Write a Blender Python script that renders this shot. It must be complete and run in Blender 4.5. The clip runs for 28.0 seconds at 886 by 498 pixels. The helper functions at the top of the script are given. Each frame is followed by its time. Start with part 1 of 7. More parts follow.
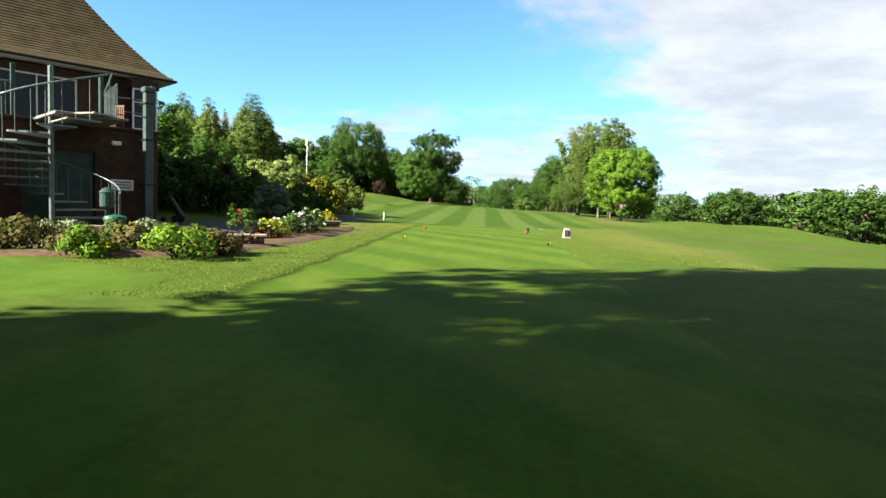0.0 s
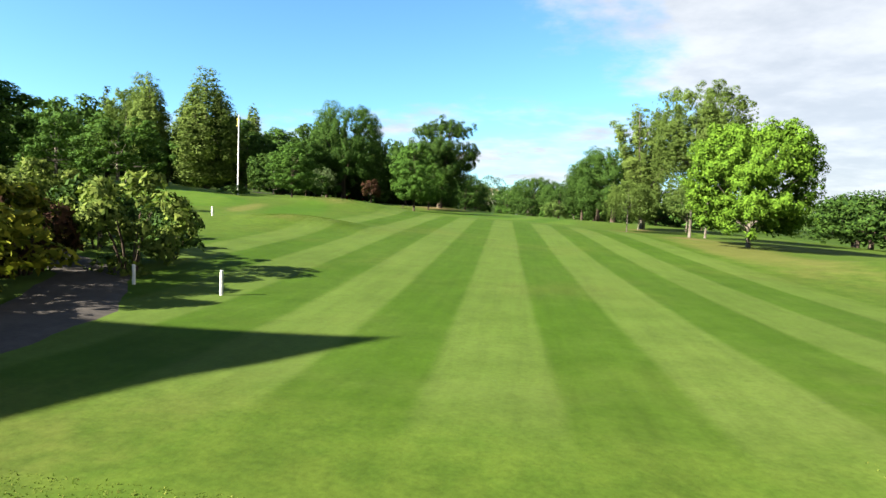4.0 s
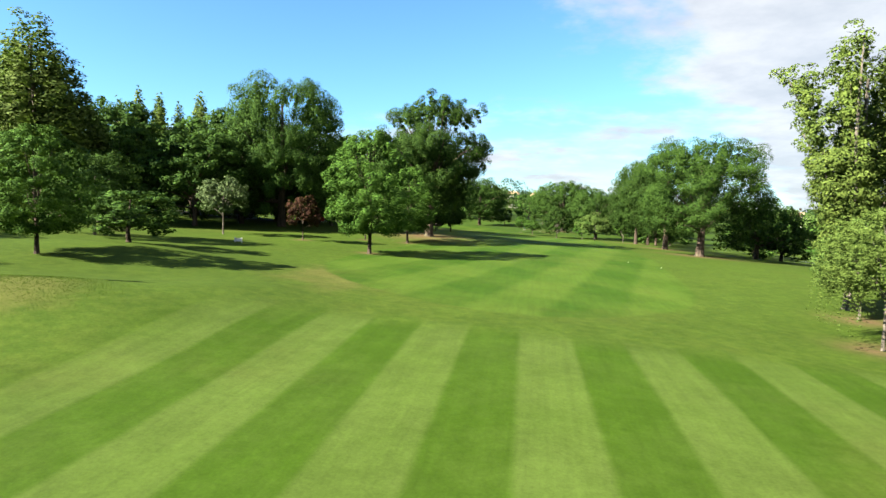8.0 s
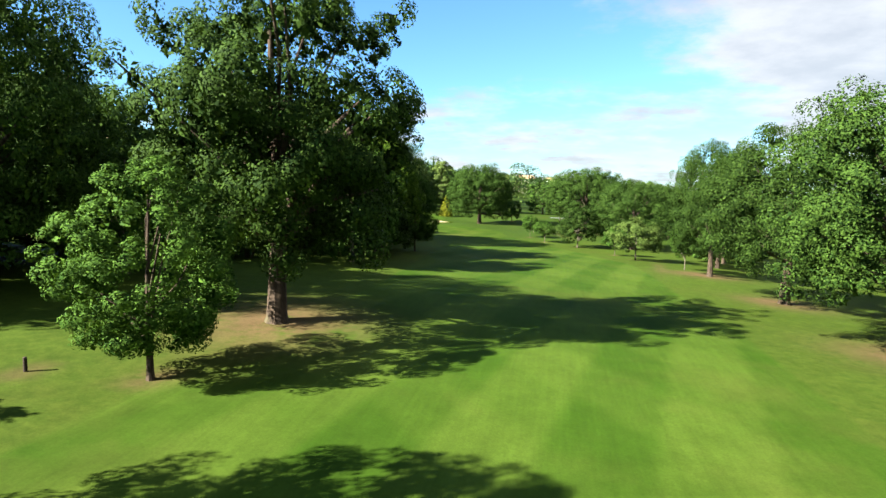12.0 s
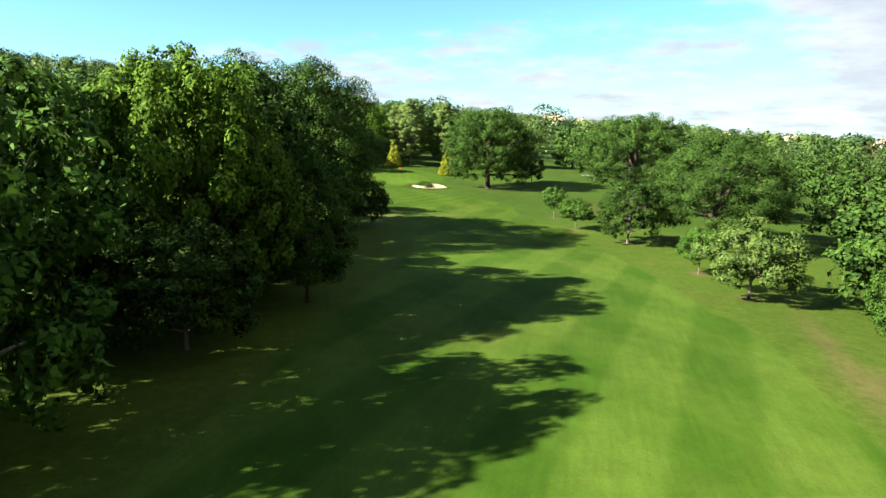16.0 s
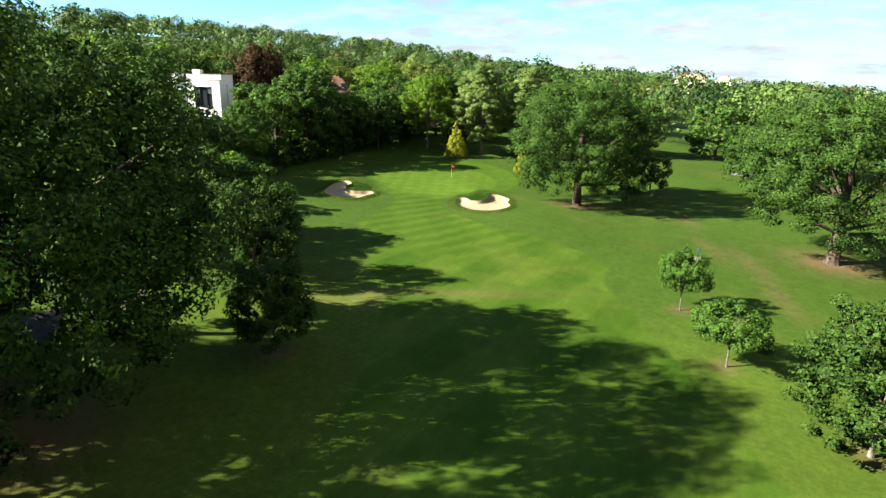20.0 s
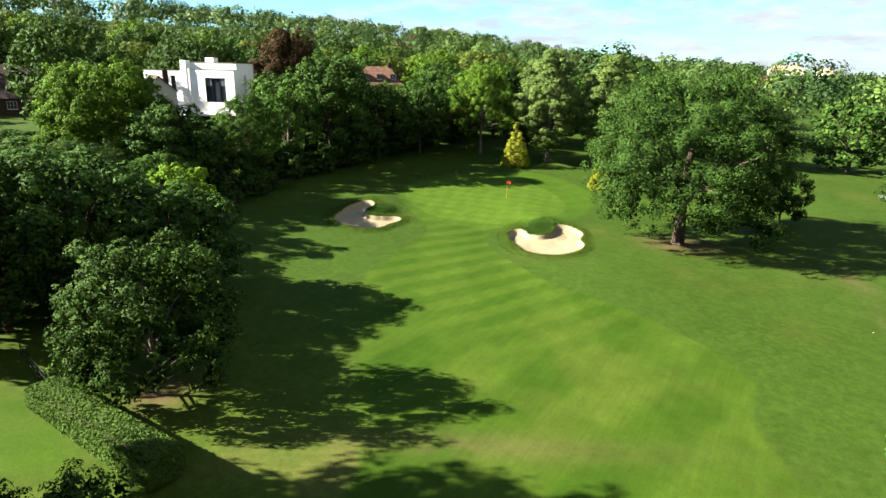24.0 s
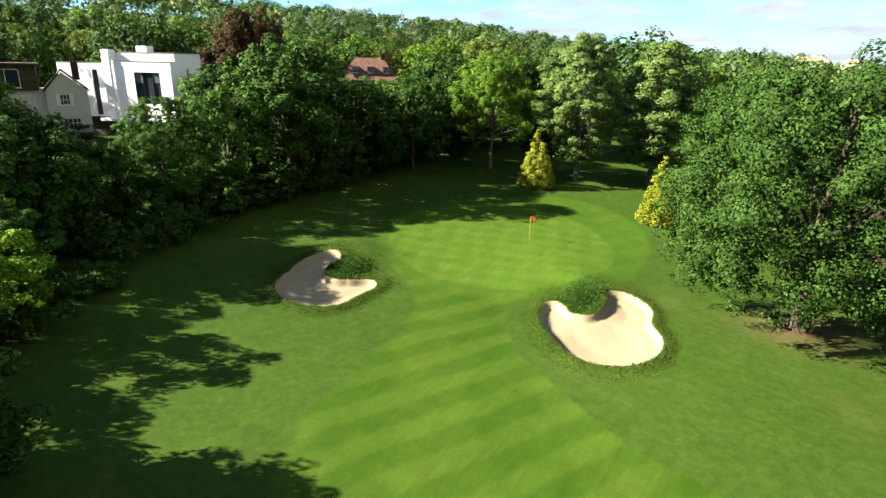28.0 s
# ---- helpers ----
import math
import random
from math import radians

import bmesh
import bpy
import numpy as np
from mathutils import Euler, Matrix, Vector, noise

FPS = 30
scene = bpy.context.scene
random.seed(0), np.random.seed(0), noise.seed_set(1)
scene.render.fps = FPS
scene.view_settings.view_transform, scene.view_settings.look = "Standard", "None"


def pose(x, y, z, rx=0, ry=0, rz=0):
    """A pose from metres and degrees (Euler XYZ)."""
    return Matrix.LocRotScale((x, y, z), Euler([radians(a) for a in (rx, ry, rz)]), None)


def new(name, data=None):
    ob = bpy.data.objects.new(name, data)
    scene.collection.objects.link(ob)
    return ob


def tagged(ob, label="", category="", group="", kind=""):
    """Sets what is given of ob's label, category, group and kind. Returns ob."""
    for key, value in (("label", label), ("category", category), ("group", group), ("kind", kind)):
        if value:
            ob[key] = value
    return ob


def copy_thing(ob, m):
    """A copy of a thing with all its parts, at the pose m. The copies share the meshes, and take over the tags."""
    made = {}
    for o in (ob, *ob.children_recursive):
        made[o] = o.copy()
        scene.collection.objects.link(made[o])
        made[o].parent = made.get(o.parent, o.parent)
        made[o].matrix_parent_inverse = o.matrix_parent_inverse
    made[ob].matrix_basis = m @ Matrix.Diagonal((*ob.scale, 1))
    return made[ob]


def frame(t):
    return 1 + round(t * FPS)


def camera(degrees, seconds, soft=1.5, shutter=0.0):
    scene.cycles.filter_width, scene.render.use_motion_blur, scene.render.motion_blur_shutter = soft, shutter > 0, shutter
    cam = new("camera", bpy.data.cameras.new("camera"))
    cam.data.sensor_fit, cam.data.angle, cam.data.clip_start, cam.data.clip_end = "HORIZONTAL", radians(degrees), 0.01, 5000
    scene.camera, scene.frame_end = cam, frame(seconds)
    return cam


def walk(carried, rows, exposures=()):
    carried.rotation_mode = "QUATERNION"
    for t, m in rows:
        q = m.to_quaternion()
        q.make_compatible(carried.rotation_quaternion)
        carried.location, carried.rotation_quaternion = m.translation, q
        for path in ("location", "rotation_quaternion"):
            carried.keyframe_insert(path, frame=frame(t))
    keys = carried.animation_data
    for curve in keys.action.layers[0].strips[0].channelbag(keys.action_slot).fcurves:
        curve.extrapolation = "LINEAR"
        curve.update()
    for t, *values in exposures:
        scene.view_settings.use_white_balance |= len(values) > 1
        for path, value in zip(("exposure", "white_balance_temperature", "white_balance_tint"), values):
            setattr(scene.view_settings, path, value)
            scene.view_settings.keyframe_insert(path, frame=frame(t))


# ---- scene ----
cam = camera(75.0, 28.0)
METRES, EYE, TILT, LEAN, TURN = 240.0, 2.4, 0.0, 0.0, 5.4
EXPOSURE = 3.0
ROWS = [
    (0.0, 0.0, 0.0, 0.0, 0.17, -4.24, -2.28),
    (0.5, 0.0004, 0.0099, -0.0, 0.26, -4.23, -2.3),
    (1.0, 0.0009, 0.0225, 0.0, 0.4, -4.24, -2.33),
    (1.5, 0.0016, 0.0357, 0.0003, 0.59, -4.26, -2.35),
    (2.0, 0.0026, 0.0515, 0.001, 0.82, -4.26, -2.36),
    (2.5, 0.0036, 0.0676, 0.0019, 1.08, -4.27, -2.41),
    (3.0, 0.0046, 0.0861, 0.0028, 1.43, -4.26, -2.36),
    (3.5, 0.0053, 0.105, 0.0039, 1.75, -4.26, -2.34),
    (5.5, 0.0054, 0.1845, 0.009, 3.15, -4.32, -2.09),
    (6.0, 0.0062, 0.2053, 0.0105, 3.47, -4.32, -2.0),
    (6.5, 0.0073, 0.225, 0.0125, 3.77, -4.28, -2.0),
    (7.0, 0.0082, 0.2472, 0.0147, 4.02, -4.27, -1.92),
    (7.5, 0.0102, 0.2682, 0.0166, 4.0, -4.25, -1.81),
    (8.0, 0.0131, 0.2911, 0.0184, 4.03, -4.19, -1.73),
    (8.5, 0.0155, 0.3126, 0.02, 4.25, -4.2, -1.73),
    (9.0, 0.0169, 0.336, 0.0216, 4.48, -4.26, -1.7),
    (9.5, 0.0182, 0.3576, 0.0226, 4.68, -4.32, -1.56),
    (10.0, 0.0211, 0.3803, 0.0241, 4.93, -4.45, -1.47),
    (10.5, 0.0237, 0.401, 0.0261, 5.13, -4.76, -1.48),
    (11.0, 0.0265, 0.4229, 0.0284, 5.34, -5.27, -1.44),
    (11.5, 0.0294, 0.4435, 0.0308, 5.52, -5.62, -1.44),
    (12.0, 0.0321, 0.4666, 0.032, 5.74, -5.93, -1.49),
    (12.5, 0.0337, 0.4893, 0.0332, 5.83, -6.36, -1.47),
    (13.0, 0.0359, 0.512, 0.0353, 6.04, -6.82, -1.46),
    (13.5, 0.0378, 0.532, 0.0369, 6.21, -7.35, -1.41),
    (15.5, 0.0411, 0.6162, 0.0431, 7.46, -11.07, -1.47),
    (16.0, 0.042, 0.6383, 0.0441, 8.35, -11.88, -1.42),
    (16.5, 0.0431, 0.6593, 0.0458, 9.3, -12.53, -1.45),
    (17.0, 0.044, 0.6834, 0.0479, 10.37, -13.05, -1.46),
    (17.5, 0.0446, 0.706, 0.0495, 11.49, -13.55, -1.41),
    (18.0, 0.0455, 0.7302, 0.0514, 12.97, -14.14, -1.32),
    (18.5, 0.0459, 0.7521, 0.0531, 14.75, -14.67, -1.22),
    (19.0, 0.0464, 0.7748, 0.0556, 16.74, -15.27, -1.19),
    (19.5, 0.0466, 0.7954, 0.0582, 18.36, -15.75, -1.13),
    (20.0, 0.0466, 0.8171, 0.0598, 20.11, -16.23, -1.23),
    (20.5, 0.0455, 0.8352, 0.0599, 21.92, -16.63, -1.22),
    (21.0, 0.0433, 0.8512, 0.0595, 23.91, -17.04, -1.25),
    (21.5, 0.0408, 0.8627, 0.0591, 25.57, -17.28, -1.23),
    (23.5, 0.0261, 0.8948, 0.0592, 26.43, -17.36, -1.34),
    (24.0, 0.0216, 0.9019, 0.0593, 26.51, -17.13, -1.34),
    (24.5, 0.0168, 0.9091, 0.0594, 26.6, -16.94, -1.36),
    (25.0, 0.0107, 0.9181, 0.0594, 26.56, -16.84, -1.34),
    (25.5, 0.0059, 0.9271, 0.0594, 26.61, -16.83, -1.32),
    (26.0, 0.0016, 0.9374, 0.0595, 26.65, -16.81, -1.3),
    (26.5, -0.0023, 0.9474, 0.0595, 26.61, -16.79, -1.28),
    (27.0, -0.0073, 0.9588, 0.0596, 26.7, -17.12, -1.29),
    (27.5, -0.0118, 0.9697, 0.0596, 26.78, -17.49, -1.32),
    (28.0, -0.0159, 0.9819, 0.0591, 26.85, -17.84, -1.21),
]
walk(cam, [(t, pose(0, 0, EYE, TILT, LEAN, TURN) @ pose(METRES * x, METRES * y, METRES * z, 90 + pitch, roll, yaw)) for t, x, y, z, yaw, pitch, roll in ROWS], [(0.0, EXPOSURE), (28.0, EXPOSURE)])

# ---- sky and sun ----
SUN_EL = 31.0
SHADOW_WAY = Vector((0.80, 0.60, 0.0)).normalized()
sun_way = Vector((SHADOW_WAY.x * math.cos(radians(SUN_EL)), SHADOW_WAY.y * math.cos(radians(SUN_EL)), -math.sin(radians(SUN_EL))))
sun_data = bpy.data.lights.new("sun", "SUN")
sun_data.energy, sun_data.angle, sun_data.color = 5.0, radians(0.6), (1.0, 0.93, 0.80)
sun = new("sun", sun_data)
sun.rotation_euler = sun_way.to_track_quat("-Z", "Y").to_euler()


class Nodes:
    """A small builder of node trees."""

    def __init__(self, tree):
        self.tree = tree
        tree.nodes.clear()

    def add(self, kind, props=None, **ins):
        n = self.tree.nodes.new(kind)
        p = props or {}
        if kind == "ShaderNodeMath":
            n.operation, n.use_clamp = p["operation"], p["use_clamp"]
        elif kind == "ShaderNodeMix":
            n.data_type, n.blend_type = p["data_type"], p["blend_type"]
        elif kind == "ShaderNodeMapRange":
            n.interpolation_type = p["interpolation_type"]
        elif kind == "ShaderNodeAttribute":
            n.attribute_name = p["attribute_name"]
        for k, v in ins.items():
            self.put(n, k, v)
        return n

    def put(self, n, k, v):
        sock = n.inputs[int(k[1:])] if k[0] == "i" and k[1:].isdigit() else n.inputs[k.replace("_", " ")]
        if isinstance(v, bpy.types.NodeSocket):
            self.tree.links.new(v, sock)
        elif isinstance(v, bpy.types.Node):
            self.tree.links.new(v.outputs[0], sock)
        else:
            sock.default_value = v

    def math(self, op, a, b=0.0, c=0.0, clamp=False):
        n = self.add("ShaderNodeMath", {"operation": op, "use_clamp": clamp}, i0=a, i1=b)
        if op in ("MULTIPLY_ADD", "SMOOTH_MAX", "SMOOTH_MIN"):
            self.put(n, "i2", c)
        return n.outputs[0]

    def mix(self, f, a, b, blend="MIX"):
        n = self.add("ShaderNodeMix", {"data_type": "RGBA", "blend_type": blend})
        self.put(n, "i0", f), self.put(n, "i6", a), self.put(n, "i7", b)
        return n.outputs[2]

    def step(self, v, lo, hi):
        n = self.add("ShaderNodeMapRange", {"interpolation_type": "SMOOTHSTEP"}, i0=v, i1=lo, i2=hi)
        return n.outputs[0]

    def noise(self, vec, scale, detail=3.0, rough=0.55, out=0):
        n = self.add("ShaderNodeTexNoise", None, Scale=scale, Detail=detail, Roughness=rough)
        if vec is not None:
            self.put(n, "Vector", vec)
        return n.outputs[out]

    def ramp(self, f, *stops):
        n = self.add("ShaderNodeValToRGB", None, i0=f)
        e = n.color_ramp.elements
        while len(e) < len(stops):
            e.new(0.5)
        for el, (p, c) in zip(e, stops):
            el.position, el.color = p, (*c, 1)
        return n.outputs[0]


def c4(r, g, b):
    return (r, g, b, 1.0)


world = bpy.data.worlds.new("world")
scene.world = world
world.use_nodes = True
W = Nodes(world.node_tree)
sky = W.add("ShaderNodeTexSky")
sky.sky_type, sky.sun_disc, sky.sun_elevation, sky.sun_rotation = "NISHITA", False, radians(SUN_EL), radians(233)
sky.air_density, sky.dust_density, sky.ozone_density = 1.0, 0.4, 3.0
coords = W.add("ShaderNodeTexCoord").outputs["Generated"]
sep = W.add("ShaderNodeSeparateXYZ", None, i0=coords)
dx, dy, dz = sep.outputs
lift = W.math("ADD", W.math("MAXIMUM", dz, 0.0), 0.15)
cu, cv = W.math("DIVIDE", dx, lift), W.math("DIVIDE", dy, lift)
plane = W.add("ShaderNodeCombineXYZ", None, i0=cu, i1=cv, i2=0.0).outputs[0]
edge_right = W.math("MULTIPLY_ADD", W.math("SUBTRACT", cv, 2.0), -0.55, cu)
edge_low = W.math("MULTIPLY", W.math("SUBTRACT", cv, 3.1), 0.9)
edge_right = W.math("MINIMUM", edge_right, W.math("MULTIPLY_ADD", cu, 1.2, 0.05))
edge_low = W.math("MINIMUM", edge_low, W.math("SUBTRACT", 0.25, W.math("MULTIPLY", dz, 1.0)))
cover = W.math("MAXIMUM", edge_right, edge_low)
puff = W.math("SUBTRACT", W.noise(plane, 1.6, 6.0, 0.6), 0.5)
wisp = W.math("SUBTRACT", W.noise(plane, 5.0, 5.0, 0.6), 0.5)
cover = W.math("ADD", cover, W.math("ADD", W.math("MULTIPLY", puff, 1.5), W.math("MULTIPLY", wisp, 0.35)))
cover = W.step(cover, -0.08, 0.42)
grey = W.step(W.math("ADD", W.noise(plane, 2.6, 5.0, 0.6), W.math("MULTIPLY", W.noise(plane, 0.8, 2.0), 0.5)), 0.5, 0.95)
CLOUD = 0.385
cloud = W.mix(grey, c4(7.5 * CLOUD, 7.7 * CLOUD, 7.9 * CLOUD), c4(5.4 * CLOUD, 5.75 * CLOUD, 6.2 * CLOUD))
blue = W.mix(1.0, sky.outputs[0], c4(0.47, 0.71, 0.86), "MULTIPLY")
shown = W.mix(W.math("MULTIPLY", cover, 0.93), blue, cloud)
backdrop = W.add("ShaderNodeBackground", None, Color=shown, Strength=0.0435)
W.tree.links.new(backdrop.outputs[0], W.add("ShaderNodeOutputWorld").inputs[0])

# ---- materials ----


def material(name, build, rough=0.7, bump=None, spec=0.3, metal=0.0, translucent=0.0):
    m = bpy.data.materials.new(name)
    m.use_nodes = True
    n = Nodes(m.node_tree)
    color, height = build(n)
    b = n.add("ShaderNodeBsdfPrincipled", None, Roughness=rough, Metallic=metal)
    n.put(b, "Specular_IOR_Level", spec)
    n.put(b, "Base_Color", color)
    if height is not None and bump:
        bn = n.add("ShaderNodeBump", None, Strength=bump[0], Distance=bump[1])
        n.put(bn, "Height", height)
        n.put(b, "Normal", bn)
    last = b
    if translucent:
        tr = n.add("ShaderNodeBsdfTranslucent")
        n.put(tr, "Color", n.mix(0.5, color, c4(0.05, 0.10, 0.005)))
        last = n.add("ShaderNodeMixShader", None, i0=translucent, i1=b, i2=tr)
    n.tree.links.new(last.outputs[0], n.add("ShaderNodeOutputMaterial").inputs[0])
    return m


def plain(name, rgb, rough=0.6, vary=0.15, scale=6.0, metal=0.0, bump=0.15, spec=0.15):
    """A weathered single-colour surface with stains at two scales."""
    def build(n):
        pos = n.add("ShaderNodeTexCoord").outputs["Object"]
        f = n.math("ADD", n.math("MULTIPLY", n.noise(pos, scale, 5.0), 0.6), n.math("MULTIPLY", n.noise(pos, scale * 7, 3.0), 0.4))
        lo, hi = [c4(*(v * k for v in rgb)) for k in (1 - 1.6 * vary, 1 + 1.6 * vary)]
        return n.mix(n.step(f, 0.3, 0.7), lo, hi), n.noise(pos, scale * 12, 3.0)
    return material(name, build, rough, (bump, 0.01), spec, metal)


def leaves(name, dark, light, translucent=0.2, rough=0.5):
    """Foliage: each leaf its own shade, each plant its own tone."""
    def build(n):
        isl = n.add("ShaderNodeNewGeometry").outputs["Random Per Island"]
        who = n.add("ShaderNodeObjectInfo").outputs["Random"]
        pos = n.add("ShaderNodeTexCoord").outputs["Object"]
        tone = n.math("ADD", n.math("MULTIPLY", isl, 0.65), n.math("MULTIPLY", n.noise(pos, 0.5, 2.0), 0.5))
        col = n.mix(n.step(tone, 0.15, 1.0), c4(*dark), c4(*light))
        k = n.math("MULTIPLY_ADD", who, 0.3, 0.85)
        return n.mix(1.0, col, n.add("ShaderNodeCombineXYZ", None, i0=k, i1=k, i2=k), "MULTIPLY"), None
    return material(name, build, 0.75, None, 0.05, 0.0, translucent)


def far_leaves(name, dark, light):
    """Distant crowns: one tone for each tree, a few of them copper."""
    def build(n):
        isl = n.add("ShaderNodeNewGeometry").outputs["Random Per Island"]
        tree = n.add("ShaderNodeAttribute", {"attribute_name": "tone"}).outputs["Fac"]
        tone = n.math("ADD", n.math("MULTIPLY", isl, 0.16), n.math("MULTIPLY", tree, 0.84))
        green = n.mix(n.step(tone, 0.0, 1.0), c4(*dark), c4(*light))
        return n.mix(n.step(tree, 0.95, 0.97), green, c4(0.045, 0.030, 0.016)), None
    return material(name, build, 0.6, None, 0.1, 0.0, 0.15)


def bark(name, dark, light, scale=5.0):
    def build(n):
        pos = n.add("ShaderNodeTexCoord").outputs["Object"]
        long = n.add("ShaderNodeMapping", None, i0=pos, Scale=(1.0, 1.0, 0.18)).outputs[0]
        ridge = n.noise(long, scale, 6.0, 0.7)
        moss = n.noise(pos, 0.8, 3.0)
        col = n.mix(n.step(ridge, 0.35, 0.65), c4(*dark), c4(*light))
        return n.mix(n.math("MULTIPLY", n.step(moss, 0.55, 0.75), 0.35), col, c4(0.09, 0.11, 0.04)), ridge
    return material(name, build, 0.9, (0.9, 0.05), 0.1)


LEAF_OAK = leaves("oak_leaves", (0.0062, 0.0180, 0.0031), (0.034, 0.066, 0.0102), 0.10)
LEAF_DEEP = leaves("deep_green_leaves", (0.0074, 0.0218, 0.0036), (0.040, 0.080, 0.0122), 0.10)
LEAF_LIME = leaves("yellow_green_leaves", (0.034, 0.078, 0.0050), (0.095, 0.165, 0.013), 0.22)
LEAF_BRIGHT = leaves("bright_green_leaves", (0.028, 0.064, 0.0050), (0.086, 0.152, 0.014), 0.22)
LEAF_WILLOW = leaves("willow_leaves", (0.036, 0.060, 0.011), (0.092, 0.132, 0.028), 0.34)
LEAF_ASPEN = leaves("aspen_leaves", (0.044, 0.076, 0.017), (0.118, 0.168, 0.044), 0.26)
LEAF_POPLAR = leaves("poplar_leaves", (0.036, 0.060, 0.011), (0.098, 0.134, 0.028), 0.26)
LEAF_PALE = leaves("variegated_leaves", (0.0560, 0.0860, 0.0190), (0.1400, 0.1750, 0.0500), 0.25)
LEAF_OAK_LIGHT = leaves("young_oak_leaves", (0.0115, 0.0320, 0.0045), (0.045, 0.092, 0.0125), 0.14)
LEAF_PALE_TREE = leaves("pale_tree_leaves", (0.030, 0.052, 0.018), (0.085, 0.115, 0.045))
LEAF_HEDGE = leaves("hedge_leaves", (0.030, 0.060, 0.010), (0.065, 0.115, 0.020), 0.2)
BLADE = leaves("grass_blades", (0.026, 0.054, 0.005), (0.064, 0.084, 0.014), 0.4)
BLADE_DRY = leaves("dry_grass_blades", (0.050, 0.085, 0.009), (0.125, 0.135, 0.028), 0.4)
LEAF_GREY = leaves("grey_green_leaves", (0.0600, 0.0800, 0.0450), (0.1500, 0.1800, 0.1100), 0.2)
LEAF_GOLD = leaves("golden_leaves", (0.1000, 0.1200, 0.0080), (0.2100, 0.2200, 0.0180), 0.3)
LEAF_YELLOW = leaves("yellow_flowering_leaves", (0.0520, 0.0680, 0.0060), (0.1800, 0.1680, 0.0140), 0.25)
LEAF_COPPER = leaves("copper_leaves", (0.0135, 0.0066, 0.0048), (0.0435, 0.0195, 0.0108), 0.2)
LEAF_PINE = leaves("pine_needles", (0.0060, 0.0150, 0.0066), (0.0165, 0.0315, 0.0135), 0.1)
LEAF_FAR = far_leaves("far_wood_leaves", (0.012, 0.030, 0.007), (0.060, 0.100, 0.020))
LEAF_OLIVE = leaves("olive_green_leaves", (0.028, 0.046, 0.008), (0.085, 0.108, 0.020), 0.22)
LEAF_SAGE = leaves("sage_green_leaves", (0.024, 0.047, 0.010), (0.074, 0.112, 0.024), 0.22)
LEAF_HEATHER = leaves("heather_leaves", (0.034, 0.030, 0.010), (0.080, 0.068, 0.022), 0.2)
LEAF_DRY = leaves("dry_brown_leaves", (0.0360, 0.0210, 0.0120), (0.0780, 0.0480, 0.0270), 0.2)
PETAL_WHITE = leaves("white_petals", (0.2925, 0.2835, 0.2475), (0.3825, 0.3735, 0.3510), 0.2)
PETAL_RED = leaves("red_petals", (0.1500, 0.0150, 0.0100), (0.2750, 0.0400, 0.0250), 0.2)
PETAL_YELLOW = leaves("yellow_petals", (0.2400, 0.1800, 0.0080), (0.3400, 0.2600, 0.0120), 0.2)
BARK_OAK = bark("oak_bark", (0.016, 0.012, 0.009), (0.062, 0.046, 0.033))
BARK_PALE = bark("pale_bark", (0.040, 0.034, 0.026), (0.115, 0.100, 0.080))
BARK_BIRCH = bark("birch_bark", (0.080, 0.070, 0.060), (0.330, 0.310, 0.280), 3.0)


